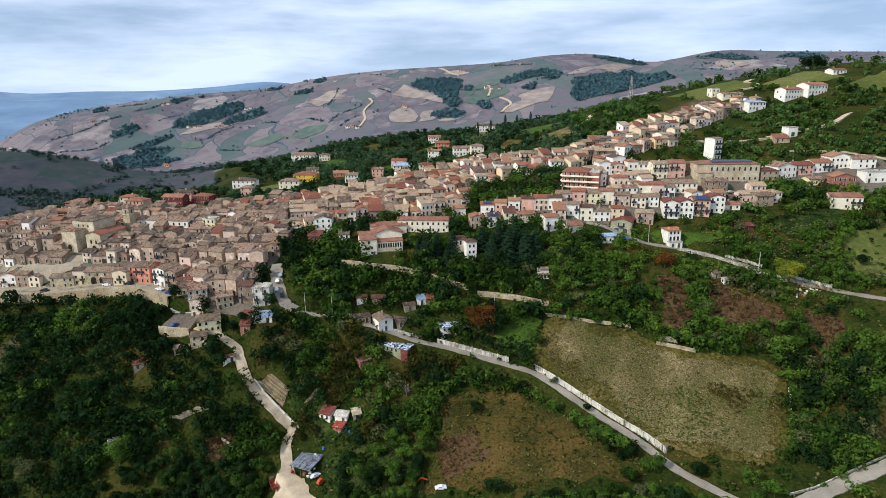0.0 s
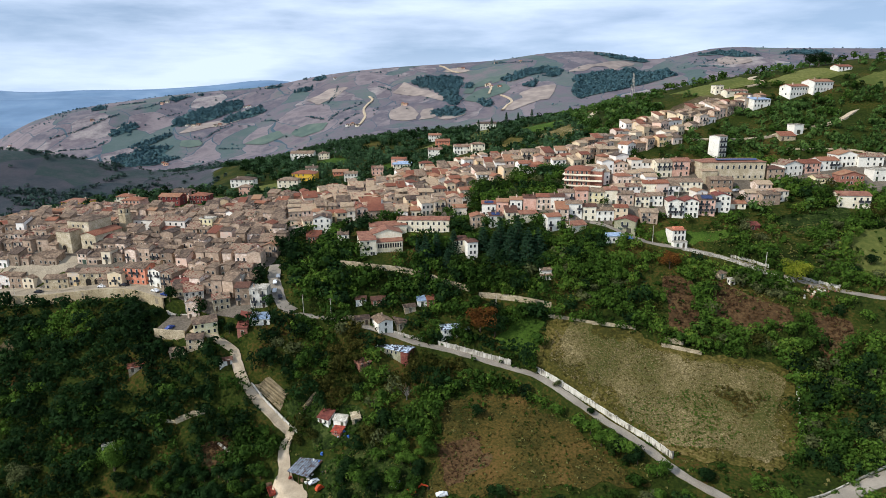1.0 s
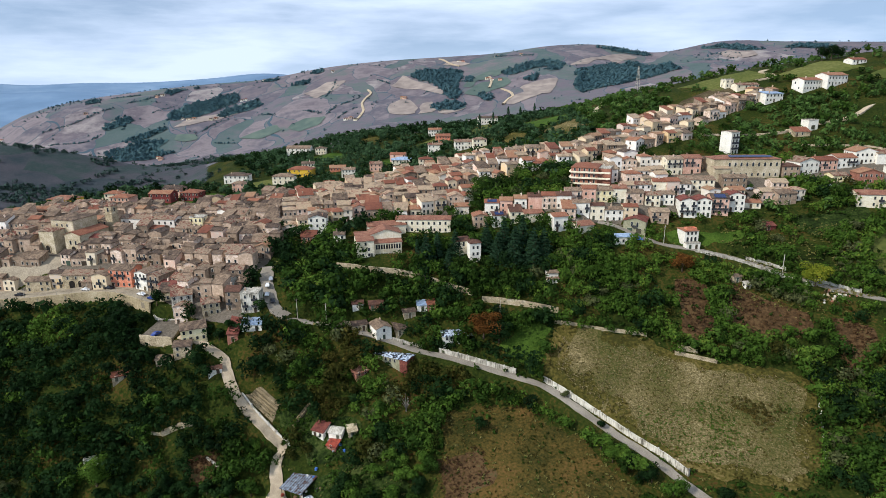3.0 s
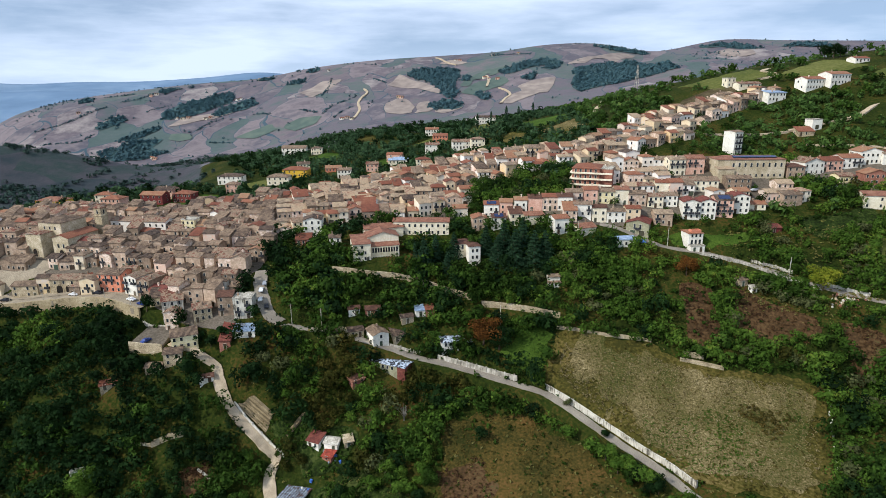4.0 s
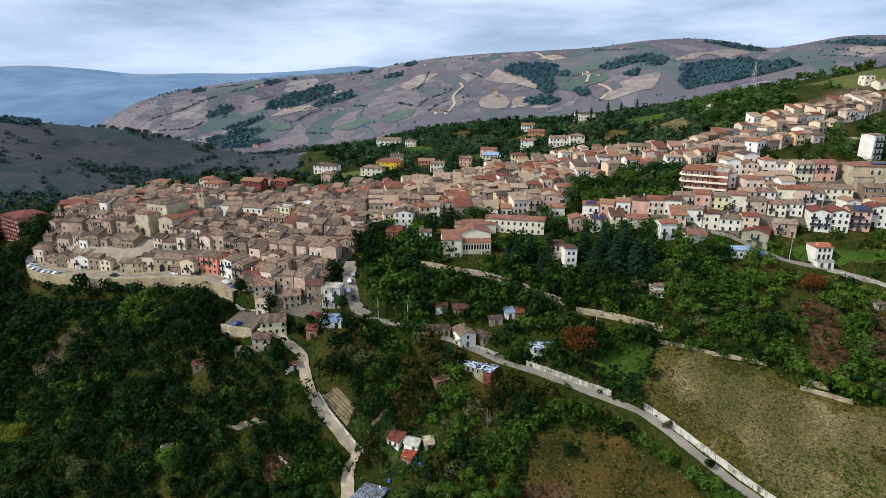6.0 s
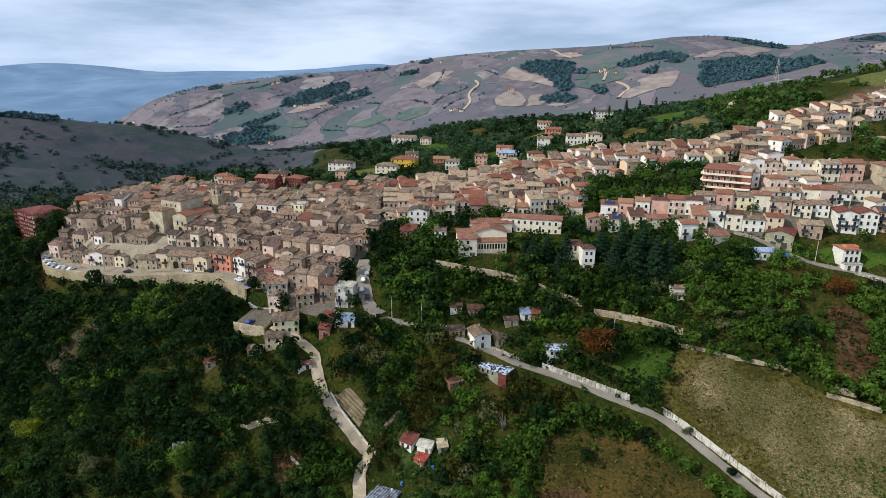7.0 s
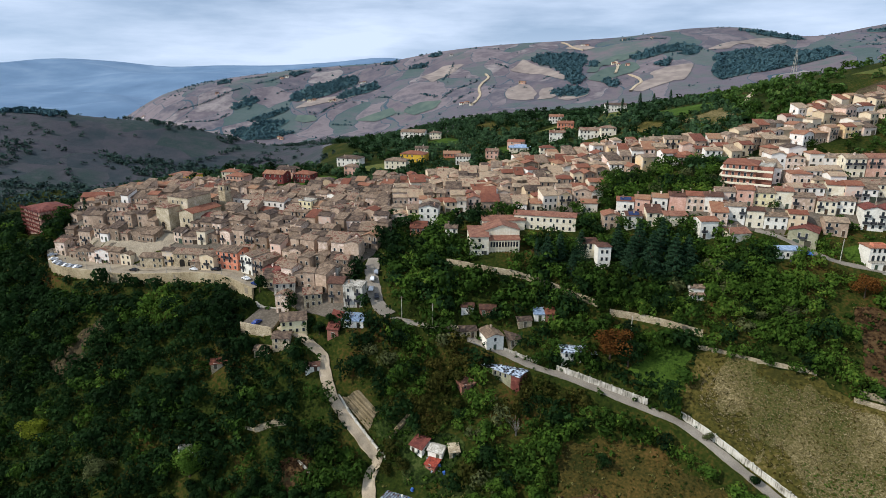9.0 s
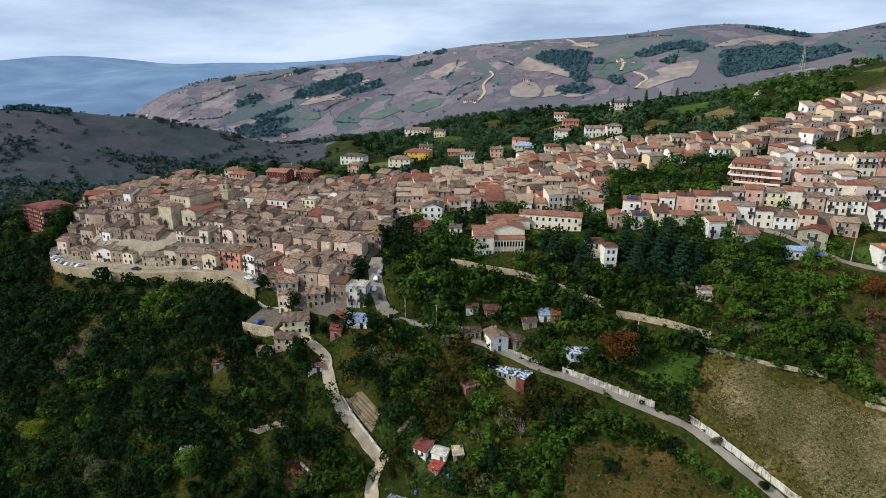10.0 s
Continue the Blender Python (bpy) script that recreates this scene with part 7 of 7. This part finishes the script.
def scatter_mask(x, y, margin=1.5, polys=()):
    """Where trees may stand: off the roads, the fields and the built-up ground."""
    ok = np.ones(len(x), bool)
    for line, half, front in ((TRACK, 1.7, 0.8), (TRACK[:6], 2.2, 2.6), (LANE[:13], 2.0, 3.2), (LANE[:9], 2.2, 6.2), (LANE[12:], 1.6, 0.0), (LANE_SE, 2.4, 2.8), (ROAD_E, 2.8, 2.4), (QUAY, 6, 0), (STREET, 4.0, 1.0)):
        pts = smooth_line(line, 2.0)
        d = np.full(len(x), 1e9)
        for p in pts:
            d = np.minimum(d, (x - p[0]) ** 2 + np.minimum((y - p[1]) ** 2, (y - p[1] + front) ** 2))
        ok &= d > (half + margin) ** 2
    for line in GARDEN_WALLS:
        for p in smooth_line(line, 2.0):
            ok &= (x - p[0]) ** 2 + (y - p[1] + 1.2) ** 2 > (1.4 + margin) ** 2
    for poly in polys:
        ok &= ~inside(poly, x, y)
    for a, b, c in taken:
        ok &= (x - a) ** 2 + (y - b) ** 2 > (c + margin) ** 2
        ok &= (x - a) ** 2 + (y - b + 2.2 + c) ** 2 > (0.8 * c + margin) ** 2
    return ok


def in_view(x, y, lo=-53, hi=39):
    az = np.degrees(np.arctan2(x, y))
    near_edge = 165 + np.where(x < 0, -0.115, -0.12) * x
    return (az > lo) & (az < hi) & (y > near_edge)


def grove(name, points, protos, material, label, lo=0.7, hi=1.3, seed=3, category="woodland"):
    """Many trees joined into one mesh of leaf clumps."""
    r = np.random.RandomState(seed)
    out = []
    for (x, y, z) in points:
        q = protos[r.randint(len(protos))]
        a, s = r.uniform(0, 6.283), r.uniform(lo, hi)
        c, sn = math.cos(a) * s, math.sin(a) * s
        out.append(np.stack([q[:, 0] * c - q[:, 1] * sn + x, q[:, 0] * sn + q[:, 1] * c + y, q[:, 2] * s * r.uniform(0.85, 1.2) + z], -1))
    if not out:
        return None
    V = np.concatenate(out)
    ob = quads_object(name, V, np.arange(len(V)).reshape(-1, 3), material)
    return tagged(ob, label, category, kind="stuff")


def thin(x, y, gap, nr):
    """Keeps points that stand at least gap apart."""
    cell, keep = {}, []
    for i in range(len(x)):
        g = gap * (0.75 + 0.5 * LATTICE[int(x[i] / 20) % 64, int(y[i] / 20) % 64])
        cx, cy = int(x[i] // 5), int(y[i] // 5)
        if all((x[i] - x[j]) ** 2 + (y[i] - y[j]) ** 2 > g * g for a in (-1, 0, 1) for b in (-1, 0, 1) for j in cell.get((cx + a, cy + b), ())):
            cell.setdefault((cx, cy), []).append(i)
            keep.append(i)
    return np.array(keep, int)


nr = np.random.RandomState(5)
RUSTY = [(-97, 206), (-90, 208), (-84, 208.5), (-77, 204), (-88, 201)]
OPEN = [[(-66, 203), (-40, 206), (-36, 180), (-66, 176)], [(-52, 215), (-31, 216), (-29, 203), (-46, 200)], GRASS_T, FIELD, LAWN, ALLOT, YARD, [(-123, 236.5), (-121, 252), (-104, 252), (-104, 235.5)], RUSTY, OLD_TOWN, DRY_E, DRY_F, DRY_G, MEADOW_E, MEADOW_H, GREEN_E]
VERGE = [(66, 204), (90, 189), (113, 180), (118, 172), (99, 164), (84, 180)]
SPARSE = [GLADE, SCAR, BROWN, [(-12, 172), (-4, 196), (2, 216), (26, 219), (46, 206), (80, 170)], VERGE]
X, Y = nr.uniform(-400, 330, 42000), nr.uniform(138, 345, 42000)
sel = in_view(X, Y)
X, Y = X[sel], Y[sel]
sel = scatter_mask(X, Y, 0.9, OPEN + [MIDDLE, TERRACES, EAST])
for p in smooth_line(WALL_W, 3.0):
    sel &= (X - p[0]) ** 2 + (Y - p[1] + 1.5) ** 2 > 7
for poly in SPARSE:
    sel &= ~inside(poly, X, Y) | (nr.rand(len(X)) < (0.22 if poly is GLADE else 0.08 if poly is SCAR else 0.015))
clear = value_noise(X, Y, 24) + 0.4 * value_noise(X + 40, Y, 9)
sel &= (clear > np.where(X < -50, -0.6, np.where(X < 90, -0.33, np.where((X > 118) & (Y > 240), 0.06, -0.02)))) | (nr.rand(len(X)) < 0.05)
X, Y = X[sel], Y[sel]
order = np.argsort(np.where(X < -70, 0, 1) + 0 * X, kind="stable")
X, Y = X[order], Y[order]
keep = thin(X, Y, 3.1, nr)
X, Y = X[keep], Y[keep]
Z = heights(X, Y) - 0.6
pick = nr.rand(len(X)) * 0.7 + (value_noise(X, Y, 34) + 0.5) * 0.45 - 0.06
# western cloud shade and eastern sun are put in as darker, brighter crowns
pick = np.where(X < -70, pick * 0.52 + 0.24, np.minimum(pick * 0.92 + 0.02 + 0.36 * step(0, 90, X), 1.0))
tint = (X > -66) & (X < 14) & (Y > 196) & (Y < 246) & (value_noise(X, Y, 13) > 0.05)
pick = np.where(tint & (nr.rand(len(X)) < 0.65), 0.905, pick)
STREAK = [(-178, 259), (-161, 258), (-148, 248), (-154, 240), (-174, 246)]
# shade on the far western slope: most crowns there take the dark colour
pick = np.where((X < -110) & (nr.rand(len(X)) < 0.6), 0.5, pick)
pick = np.where(inside(STREAK, X, Y) & (nr.rand(len(X)) < 0.85), 0.75, pick)
eastern = (X > 90) & (pick > 0.38) & (pick < 0.66)
pick = np.where(eastern & (nr.rand(len(X)) < 0.75), np.where(nr.rand(len(X)) < 0.6, 0.2, 0.75), pick)
centre = (X > -70) & (X < 70) & (pick > 0.38) & (pick < 0.66)
pick = np.where(centre & (nr.rand(len(X)) < 0.55), np.where(nr.rand(len(X)) < 0.6, 0.2, 0.75), pick)
P = np.stack([X, Y, Z], -1)
# the trees that stand nearest in front of the village are things of their own
front = (Y < 222) & (X > -130) & (X < 110)
cand = np.nonzero(front)[0]
cand = cand[np.argsort(Y[cand])][:195]
own = np.zeros(len(X), bool)
own[cand] = True
BANDS = ((0.38, "leaf"), (0.66, "leaf_dark"), (0.84, "leaf_bright"), (0.90, "leaf_olive"), (0.915, "leaf_autumn"), (9, "leaf_bright"))
LABELS = {"leaf": "green broadleaf tree in a thicket", "leaf_dark": "dark green broadleaf tree in a thicket", "leaf_bright": "light green young tree", "leaf_olive": "grey-green olive tree in a thicket", "leaf_autumn": "yellow-brown autumn tree in a thicket"}
kinds = np.array([next(k for t, k in BANDS if v < t) for v in pick])
for i in cand:
    tree(X[i], Y[i], TRUNK[i % 3], CROWNS[kinds[i]][i % 3], LABELS[kinds[i]], s=nr.uniform(0.7, 1.25), z=Z[i])

NEAR = [crown_leaves(s, 150, 2.9, 3.0, 0.0, 0.54, 9) for s in range(7)]
EASTERN = [crown_leaves(s, 240, 2.9, 3.0, 0.0, 0.42, 10) for s in range(7)]
MIDWAY = [crown_leaves(s, 230, 2.9, 3.0, 0.0, 0.44, 10) for s in range(7)]
CLOSE = [crown_leaves(s, 300, 2.9, 3.0, 0.0, 0.39, 11) for s in range(7)]
for n, (k, lab) in enumerate((("leaf", "dense green broadleaf trees on the slopes"), ("leaf_dark", "dark green broadleaf trees on the slopes"), ("leaf_bright", "light green bushes and young trees"), ("leaf_olive", "grey-green olive and willow trees"), ("leaf_autumn", "yellow-brown autumn trees on the slopes"))):
    for m, (where, protos) in enumerate(((Y < 206, CLOSE), ((Y >= 206) & (Y < 246), MIDWAY), ((Y >= 246) & (X < 0), NEAR), ((Y >= 246) & (X >= 0), EASTERN))):
        grove("woodland", P[~own & (kinds == k) & where], protos, M[k], lab, 0.8, 1.6 if n < 2 else 1.3, seed=20 + n + 7 * m)
# gardens inside the village
X, Y = nr.uniform(-110, 175, 9000), nr.uniform(290, 420, 9000)
sel = scatter_mask(X, Y, 0.8, [OLD_TOWN]) & (inside(GARDENS, X, Y) | (nr.rand(len(X)) < 0.10))
X, Y = X[sel], Y[sel]
keep = thin(X, Y, 4.0, nr)
X, Y = X[keep], Y[keep]
grove("woodland", np.stack([X, Y, heights(X, Y) - 0.4], -1), NEAR, M["leaf"], "green garden trees between the houses", 0.4, 0.9, seed=9)
# bushes and tall weeds over the open ground
X, Y = nr.uniform(-300, 230, 16000), nr.uniform(150, 300, 16000)
sel = in_view(X, Y) & scatter_mask(X, Y, -0.6, [FIELD, LAWN, ALLOT, YARD, PARKING, OLD_TOWN])
sel &= nr.rand(len(X)) < 0.45
X, Y = X[sel], Y[sel]
WEEDS = [crown_leaves(90 + s, 18, 0.8, 0.5, -0.15, 0.28, 3) for s in range(4)]
split = nr.rand(len(X)) + value_noise(X, Y, 18) + 0.6 * inside(BROWN, X, Y)
grove("undergrowth", np.stack([X, Y, heights(X, Y)], -1)[split < 0.75], WEEDS, M["leaf"], "low green bushes and brambles", 0.6, 2.3, seed=11, category="bushes")
grove("undergrowth", np.stack([X, Y, heights(X, Y)], -1)[split >= 0.75], WEEDS, M["weed"], "dry yellow-green weeds", 0.4, 1.2, seed=12, category="bushes")
# dark hedge behind the lane's concrete wall, and the one between the lawn and the field
line = smooth_line([(1, 241), (14, 238), (27, 233.6)], 0.9)
line = np.concatenate([line + nr.normal(0, 0.9, line.shape) + [0.3, 1.0], line + nr.normal(0, 0.9, line.shape) + [0.8, 2.6]])
grove("hedge", np.stack([line[:, 0], line[:, 1], heights(line[:, 0], line[:, 1])], -1), WEEDS, M["leaf_dark"], "dense dark green hedge behind the lane wall", 1.5, 2.6, seed=31, category="hedge")
line = smooth_line([(45, 247.5), (42, 241), (38.5, 235), (38.5, 230)], 0.7)
line = line + nr.normal(0, 0.3, line.shape)
grove("hedge", np.stack([line[:, 0], line[:, 1], heights(line[:, 0], line[:, 1])], -1), WEEDS, M["leaf_dark"], "thin dark hedge between lawn and field", 0.7, 1.5, seed=32, category="hedge")
# brown bracken, dry grass on the meadow and rank weeds in the glade
def cover(polys, n, material, label, lo, hi, seed, lift=0.2):
    """Low tufts strewn over some outlines, thicker in patches."""
    out = []
    for poly in polys:
        xs, ys = [p[0] for p in poly], [p[1] for p in poly]
        x, y = nr.uniform(min(xs) - 2, max(xs) + 2, n), nr.uniform(min(ys) - 2, max(ys) + 2, n)
        k = (rim_distance(poly, x, y) + value_noise(x, y, 7) * 5 > -0.4) & (nr.rand(n) < 0.55 + 0.9 * value_noise(x, y, 11))
        out.append(np.stack([x[k], y[k]], -1))
    q = np.concatenate(out)
    grove("weeds", np.stack([q[:, 0], q[:, 1], heights(q[:, 0], q[:, 1]) + lift], -1), WEEDS, material, label, lo, hi, seed=seed, category="weeds")


cover([DRY_E, DRY_F, DRY_G, RUSTY], 900, M["bracken_weed"], "dry brown bracken on the slope", 0.5, 1.2, 41)
cover([[(-2, 197), (12, 200), (18, 188), (2, 181)]], 700, M["bracken_weed"], "dead brown weeds on the meadow", 0.35, 0.8, 42)
cover([BROWN], 2600, M["dry_tuft"], "dry olive-brown grass on the meadow", 0.25, 0.75, 43, 0.1)
cover([BROWN], 500, M["leaf"], "low green brambles on the meadow", 0.4, 1.1, 44, 0.1)
cover([GLADE, GLADE_B, GRASS_T], 500, M["leaf"], "rank green weeds round the yard and huts", 0.5, 1.4, 45)
cover([GLADE], 350, M["weed"], "pale flowering weeds in the glade", 0.35, 0.8, 46)
cover([[(104, 213), (112, 216), (120, 210), (111, 205)]], 420, M["dry_tuft"], "dark weeds in the middle of the stubble field", 0.7, 1.3, 47, 0.4)
cover([[(92, 213), (100, 216), (108, 196), (100, 190)]], 620, M["leaf_bright"], "green weeds coming up through the stubble", 0.3, 0.8, 48, 0.3)
cover([[(122, 258), (128, 290), (185, 292), (190, 258), (150, 248)]], 1500, M["weed"], "pale dry weeds on the terraces", 0.5, 1.2, 49)
cover([VERGE], 500, M["dry_tuft"], "olive grass between the lane and the stubble field", 0.3, 0.9, 50, 0.1)
# tufts on the stubble field
X, Y = nr.uniform(36, 140, 5200), nr.uniform(176, 247, 5200)
sel = inside(FIELD, X, Y)
X, Y = X[sel], Y[sel]
TUFT = [crown_leaves(120 + s, 7, 0.35, 0.2, 0.0, 0.17, 2) for s in range(3)]
grove("weeds", np.stack([X, Y, heights(X, Y) + 0.15], -1), TUFT, M["dry_tuft"], "low dry weeds on the stubble field", 0.5, 1.5, seed=13, category="weeds")
X, Y = nr.uniform(40, 140, 26000), nr.uniform(178, 247, 26000)
sel = (rim_distance(FIELD, X, Y) > 4) & ~inside([(104, 213), (112, 216), (120, 210), (111, 205)], X, Y)
sel &= nr.rand(len(X)) < 0.22 + 0.75 * value_noise(X, Y, 16) + 0.4 * step(205, 224, Y)
X, Y = X[sel], Y[sel]
grove("clods", np.stack([X, Y, heights(X, Y) + 0.4], -1), [crown_leaves(130 + s, 6, 0.3, 0.16, 0.0, 0.2, 2) for s in range(3)], M["straw"], "pale clods and straw on the stubble field", 0.5, 1.3, seed=33, category="stubble")
X, Y = nr.uniform(70, 138, 2500), nr.uniform(190, 232, 2500)
sel = (rim_distance(FIELD, X, Y) > 3) & (value_noise(X + 9, Y, 13) > 0.12)
X, Y = X[sel], Y[sel]
grove("weeds", np.stack([X, Y, heights(X, Y) + 0.3], -1), WEEDS, M["leaf_bright"], "green weeds coming up through the stubble", 0.3, 0.7, seed=34, category="weeds")
# wooded slope behind the village
X, Y = nr.uniform(-430, 420, 30000), nr.uniform(300, 760, 30000)
sel = scatter_mask(X, Y, 2.0, [OLD_TOWN, MIDDLE, TERRACES, EAST, UPPER, RIDGE_A, RIDGE_B, RIDGE_C, RIDGE_D, PLOT_A, PLOT_B, PLOT_C] + PLOTS) & in_view(X, Y, -52, 42)
sel &= ~((np.hypot(X, Y) > 470) & (np.degrees(np.arctan2(X, Y)) < -19 - 8 * value_noise(X, Y, 30)))
sel &= (value_noise(X, Y, 45) > -0.22) | (Y > 470) | ((X > 60) & (Y < 640))
sel &= (nr.rand(len(X)) < 0.12) | ~((X > 150) & (Y > 425))
sel &= (value_noise(X, Y, 16) > -0.28) | (X < 95)
X, Y = X[sel], Y[sel]
east = (X > 95) & (Y < 470)
keep = np.concatenate([np.nonzero(~east)[0][thin(X[~east], Y[~east], 4.7, nr)], np.nonzero(east)[0][thin(X[east], Y[east], 3.7, nr)]])
X, Y = X[keep], Y[keep]
FARP = [crown_leaves(s + 20, 56, 3.7, 3.4, -0.3, 1.0) for s in range(5)]
Pf = np.stack([X, Y, heights(X, Y) - 0.8], -1)
tone = nr.rand(len(X)) + value_noise(X, Y, 90) * 0.6
lush = X > 95
deep = tone < 0.35
grove("woodland", Pf[lush & deep], FARP, M["leaf"], "green wooded slope above the village", 0.6, 1.1, seed=18)
grove("woodland", Pf[lush & ~deep], FARP, M["leaf_lush"], "light green wooded slope above the village", 0.5, 1.0, seed=19)
Pf, tone = Pf[~lush], tone[~lush]
grove("woodland", Pf[tone < 0.3], FARP, M["leaf_dark"], "dark wooded slope behind the village", 0.6, 1.15, seed=8)
grove("woodland", Pf[tone >= 0.3], FARP, M["leaf_wood"], "green wooded slope behind the village", 0.5, 1.1, seed=10)
# woods, hedges and single trees on the far hills
FARWOOD = [crown_leaves(s + 140, 22, 3.4, 3.0, -1.2, 1.3, 4) for s in range(5)]
HEDGES = [
    [(-177, 931), (-166, 962), (-142, 978), (-135, 991)],
    [(-603, 932), (-577, 949), (-559, 965), (-534, 1013)],
    [(-565, 884), (-519, 889), (-510, 919)],
    [(-566, 1070), (-546, 1080), (-526, 1090)],
    [(-480, 1022), (-466, 1033), (-450, 1041)],
    [(-362, 928), (-353, 950), (-339, 973)],
    [(-334, 895), (-299, 887)],
    [(-192, 1014), (-189, 1060), (-191, 1104)],
    [(-525, 1041), (-505, 1060), (-489, 1090)],
    [(-118, 1074), (-92, 1049)],
    [(-295, 988), (-262, 968)],
    [(-156, 902), (-144, 933), (-132, 935)],
    [(86, 1173), (123, 1150), (151, 1134)],
    [(-217, 959), (-188, 941)],
]
pts = []
for poly in WOODS:
    xs, ys = [p[0] for p in poly], [p[1] for p in poly]
    n = int((max(xs) - min(xs)) * (max(ys) - min(ys)) / 13)
    a, b = nr.uniform(min(xs), max(xs), n), nr.uniform(min(ys), max(ys), n)
    s = rim_distance(poly, a, b) + value_noise(a, b, 14) * 9 > 0
    pts.append(np.stack([a[s], b[s]], -1))
woods = np.concatenate(pts)
grove("far_woods", np.stack([woods[:, 0], woods[:, 1], heights(woods[:, 0], woods[:, 1]) - 0.4], -1), FARWOOD, M["leaf_hazy"], "dark haze-blue woods on the far hills", 0.6, 1.2, seed=14)
pts = []
for line in HEDGES:
    q = smooth_line(line, 1.5)
    q = q[nr.rand(len(q)) < 0.8] if len(q) > 4 else q
    pts.append(q + nr.normal(0, 1.0, q.shape))
a, b = nr.uniform(-800, 760, 9000), nr.uniform(760, 1240, 9000)
s = (np.hypot(a, b) > 850) & ((np.abs(value_noise(a + 0.8 * b, b * 0.4, 55)) < 0.010) | (value_noise(a + 300, b, 90) > 0.44) | (nr.rand(9000) < 0.03))
pts.append(np.stack([a[s], b[s]], -1))
pts = np.concatenate(pts)
grove("far_woods", np.stack([pts[:, 0], pts[:, 1], heights(pts[:, 0], pts[:, 1]) - 0.2], -1), FARWOOD, M["leaf_hazy"], "hedges and single trees on the far hills", 0.25, 0.65, seed=16)
# the green valley floor and the hedges on the near ridge to the west
a, b = nr.uniform(-900, -180, 16000), nr.uniform(330, 860, 16000)
r, az = np.hypot(a, b), np.degrees(np.arctan2(a, b))
s = (r > 540) & (r < 850) & (az < -19) & ((np.abs(value_noise(a + 77, b * 1.4 + 0.5 * a, 46)) < 0.03) | (value_noise(a, b, 70) > 0.30) | (nr.rand(16000) < 0.02))
s |= (r > 500) & (r < 640) & (az < -26) & (value_noise(a, b, 40) > 0.02)
a, b = a[s], b[s]
RIDGEWOOD = [crown_leaves(s + 160, 26, 2.7, 2.2, -0.6, 0.9, 5) for s in range(4)]
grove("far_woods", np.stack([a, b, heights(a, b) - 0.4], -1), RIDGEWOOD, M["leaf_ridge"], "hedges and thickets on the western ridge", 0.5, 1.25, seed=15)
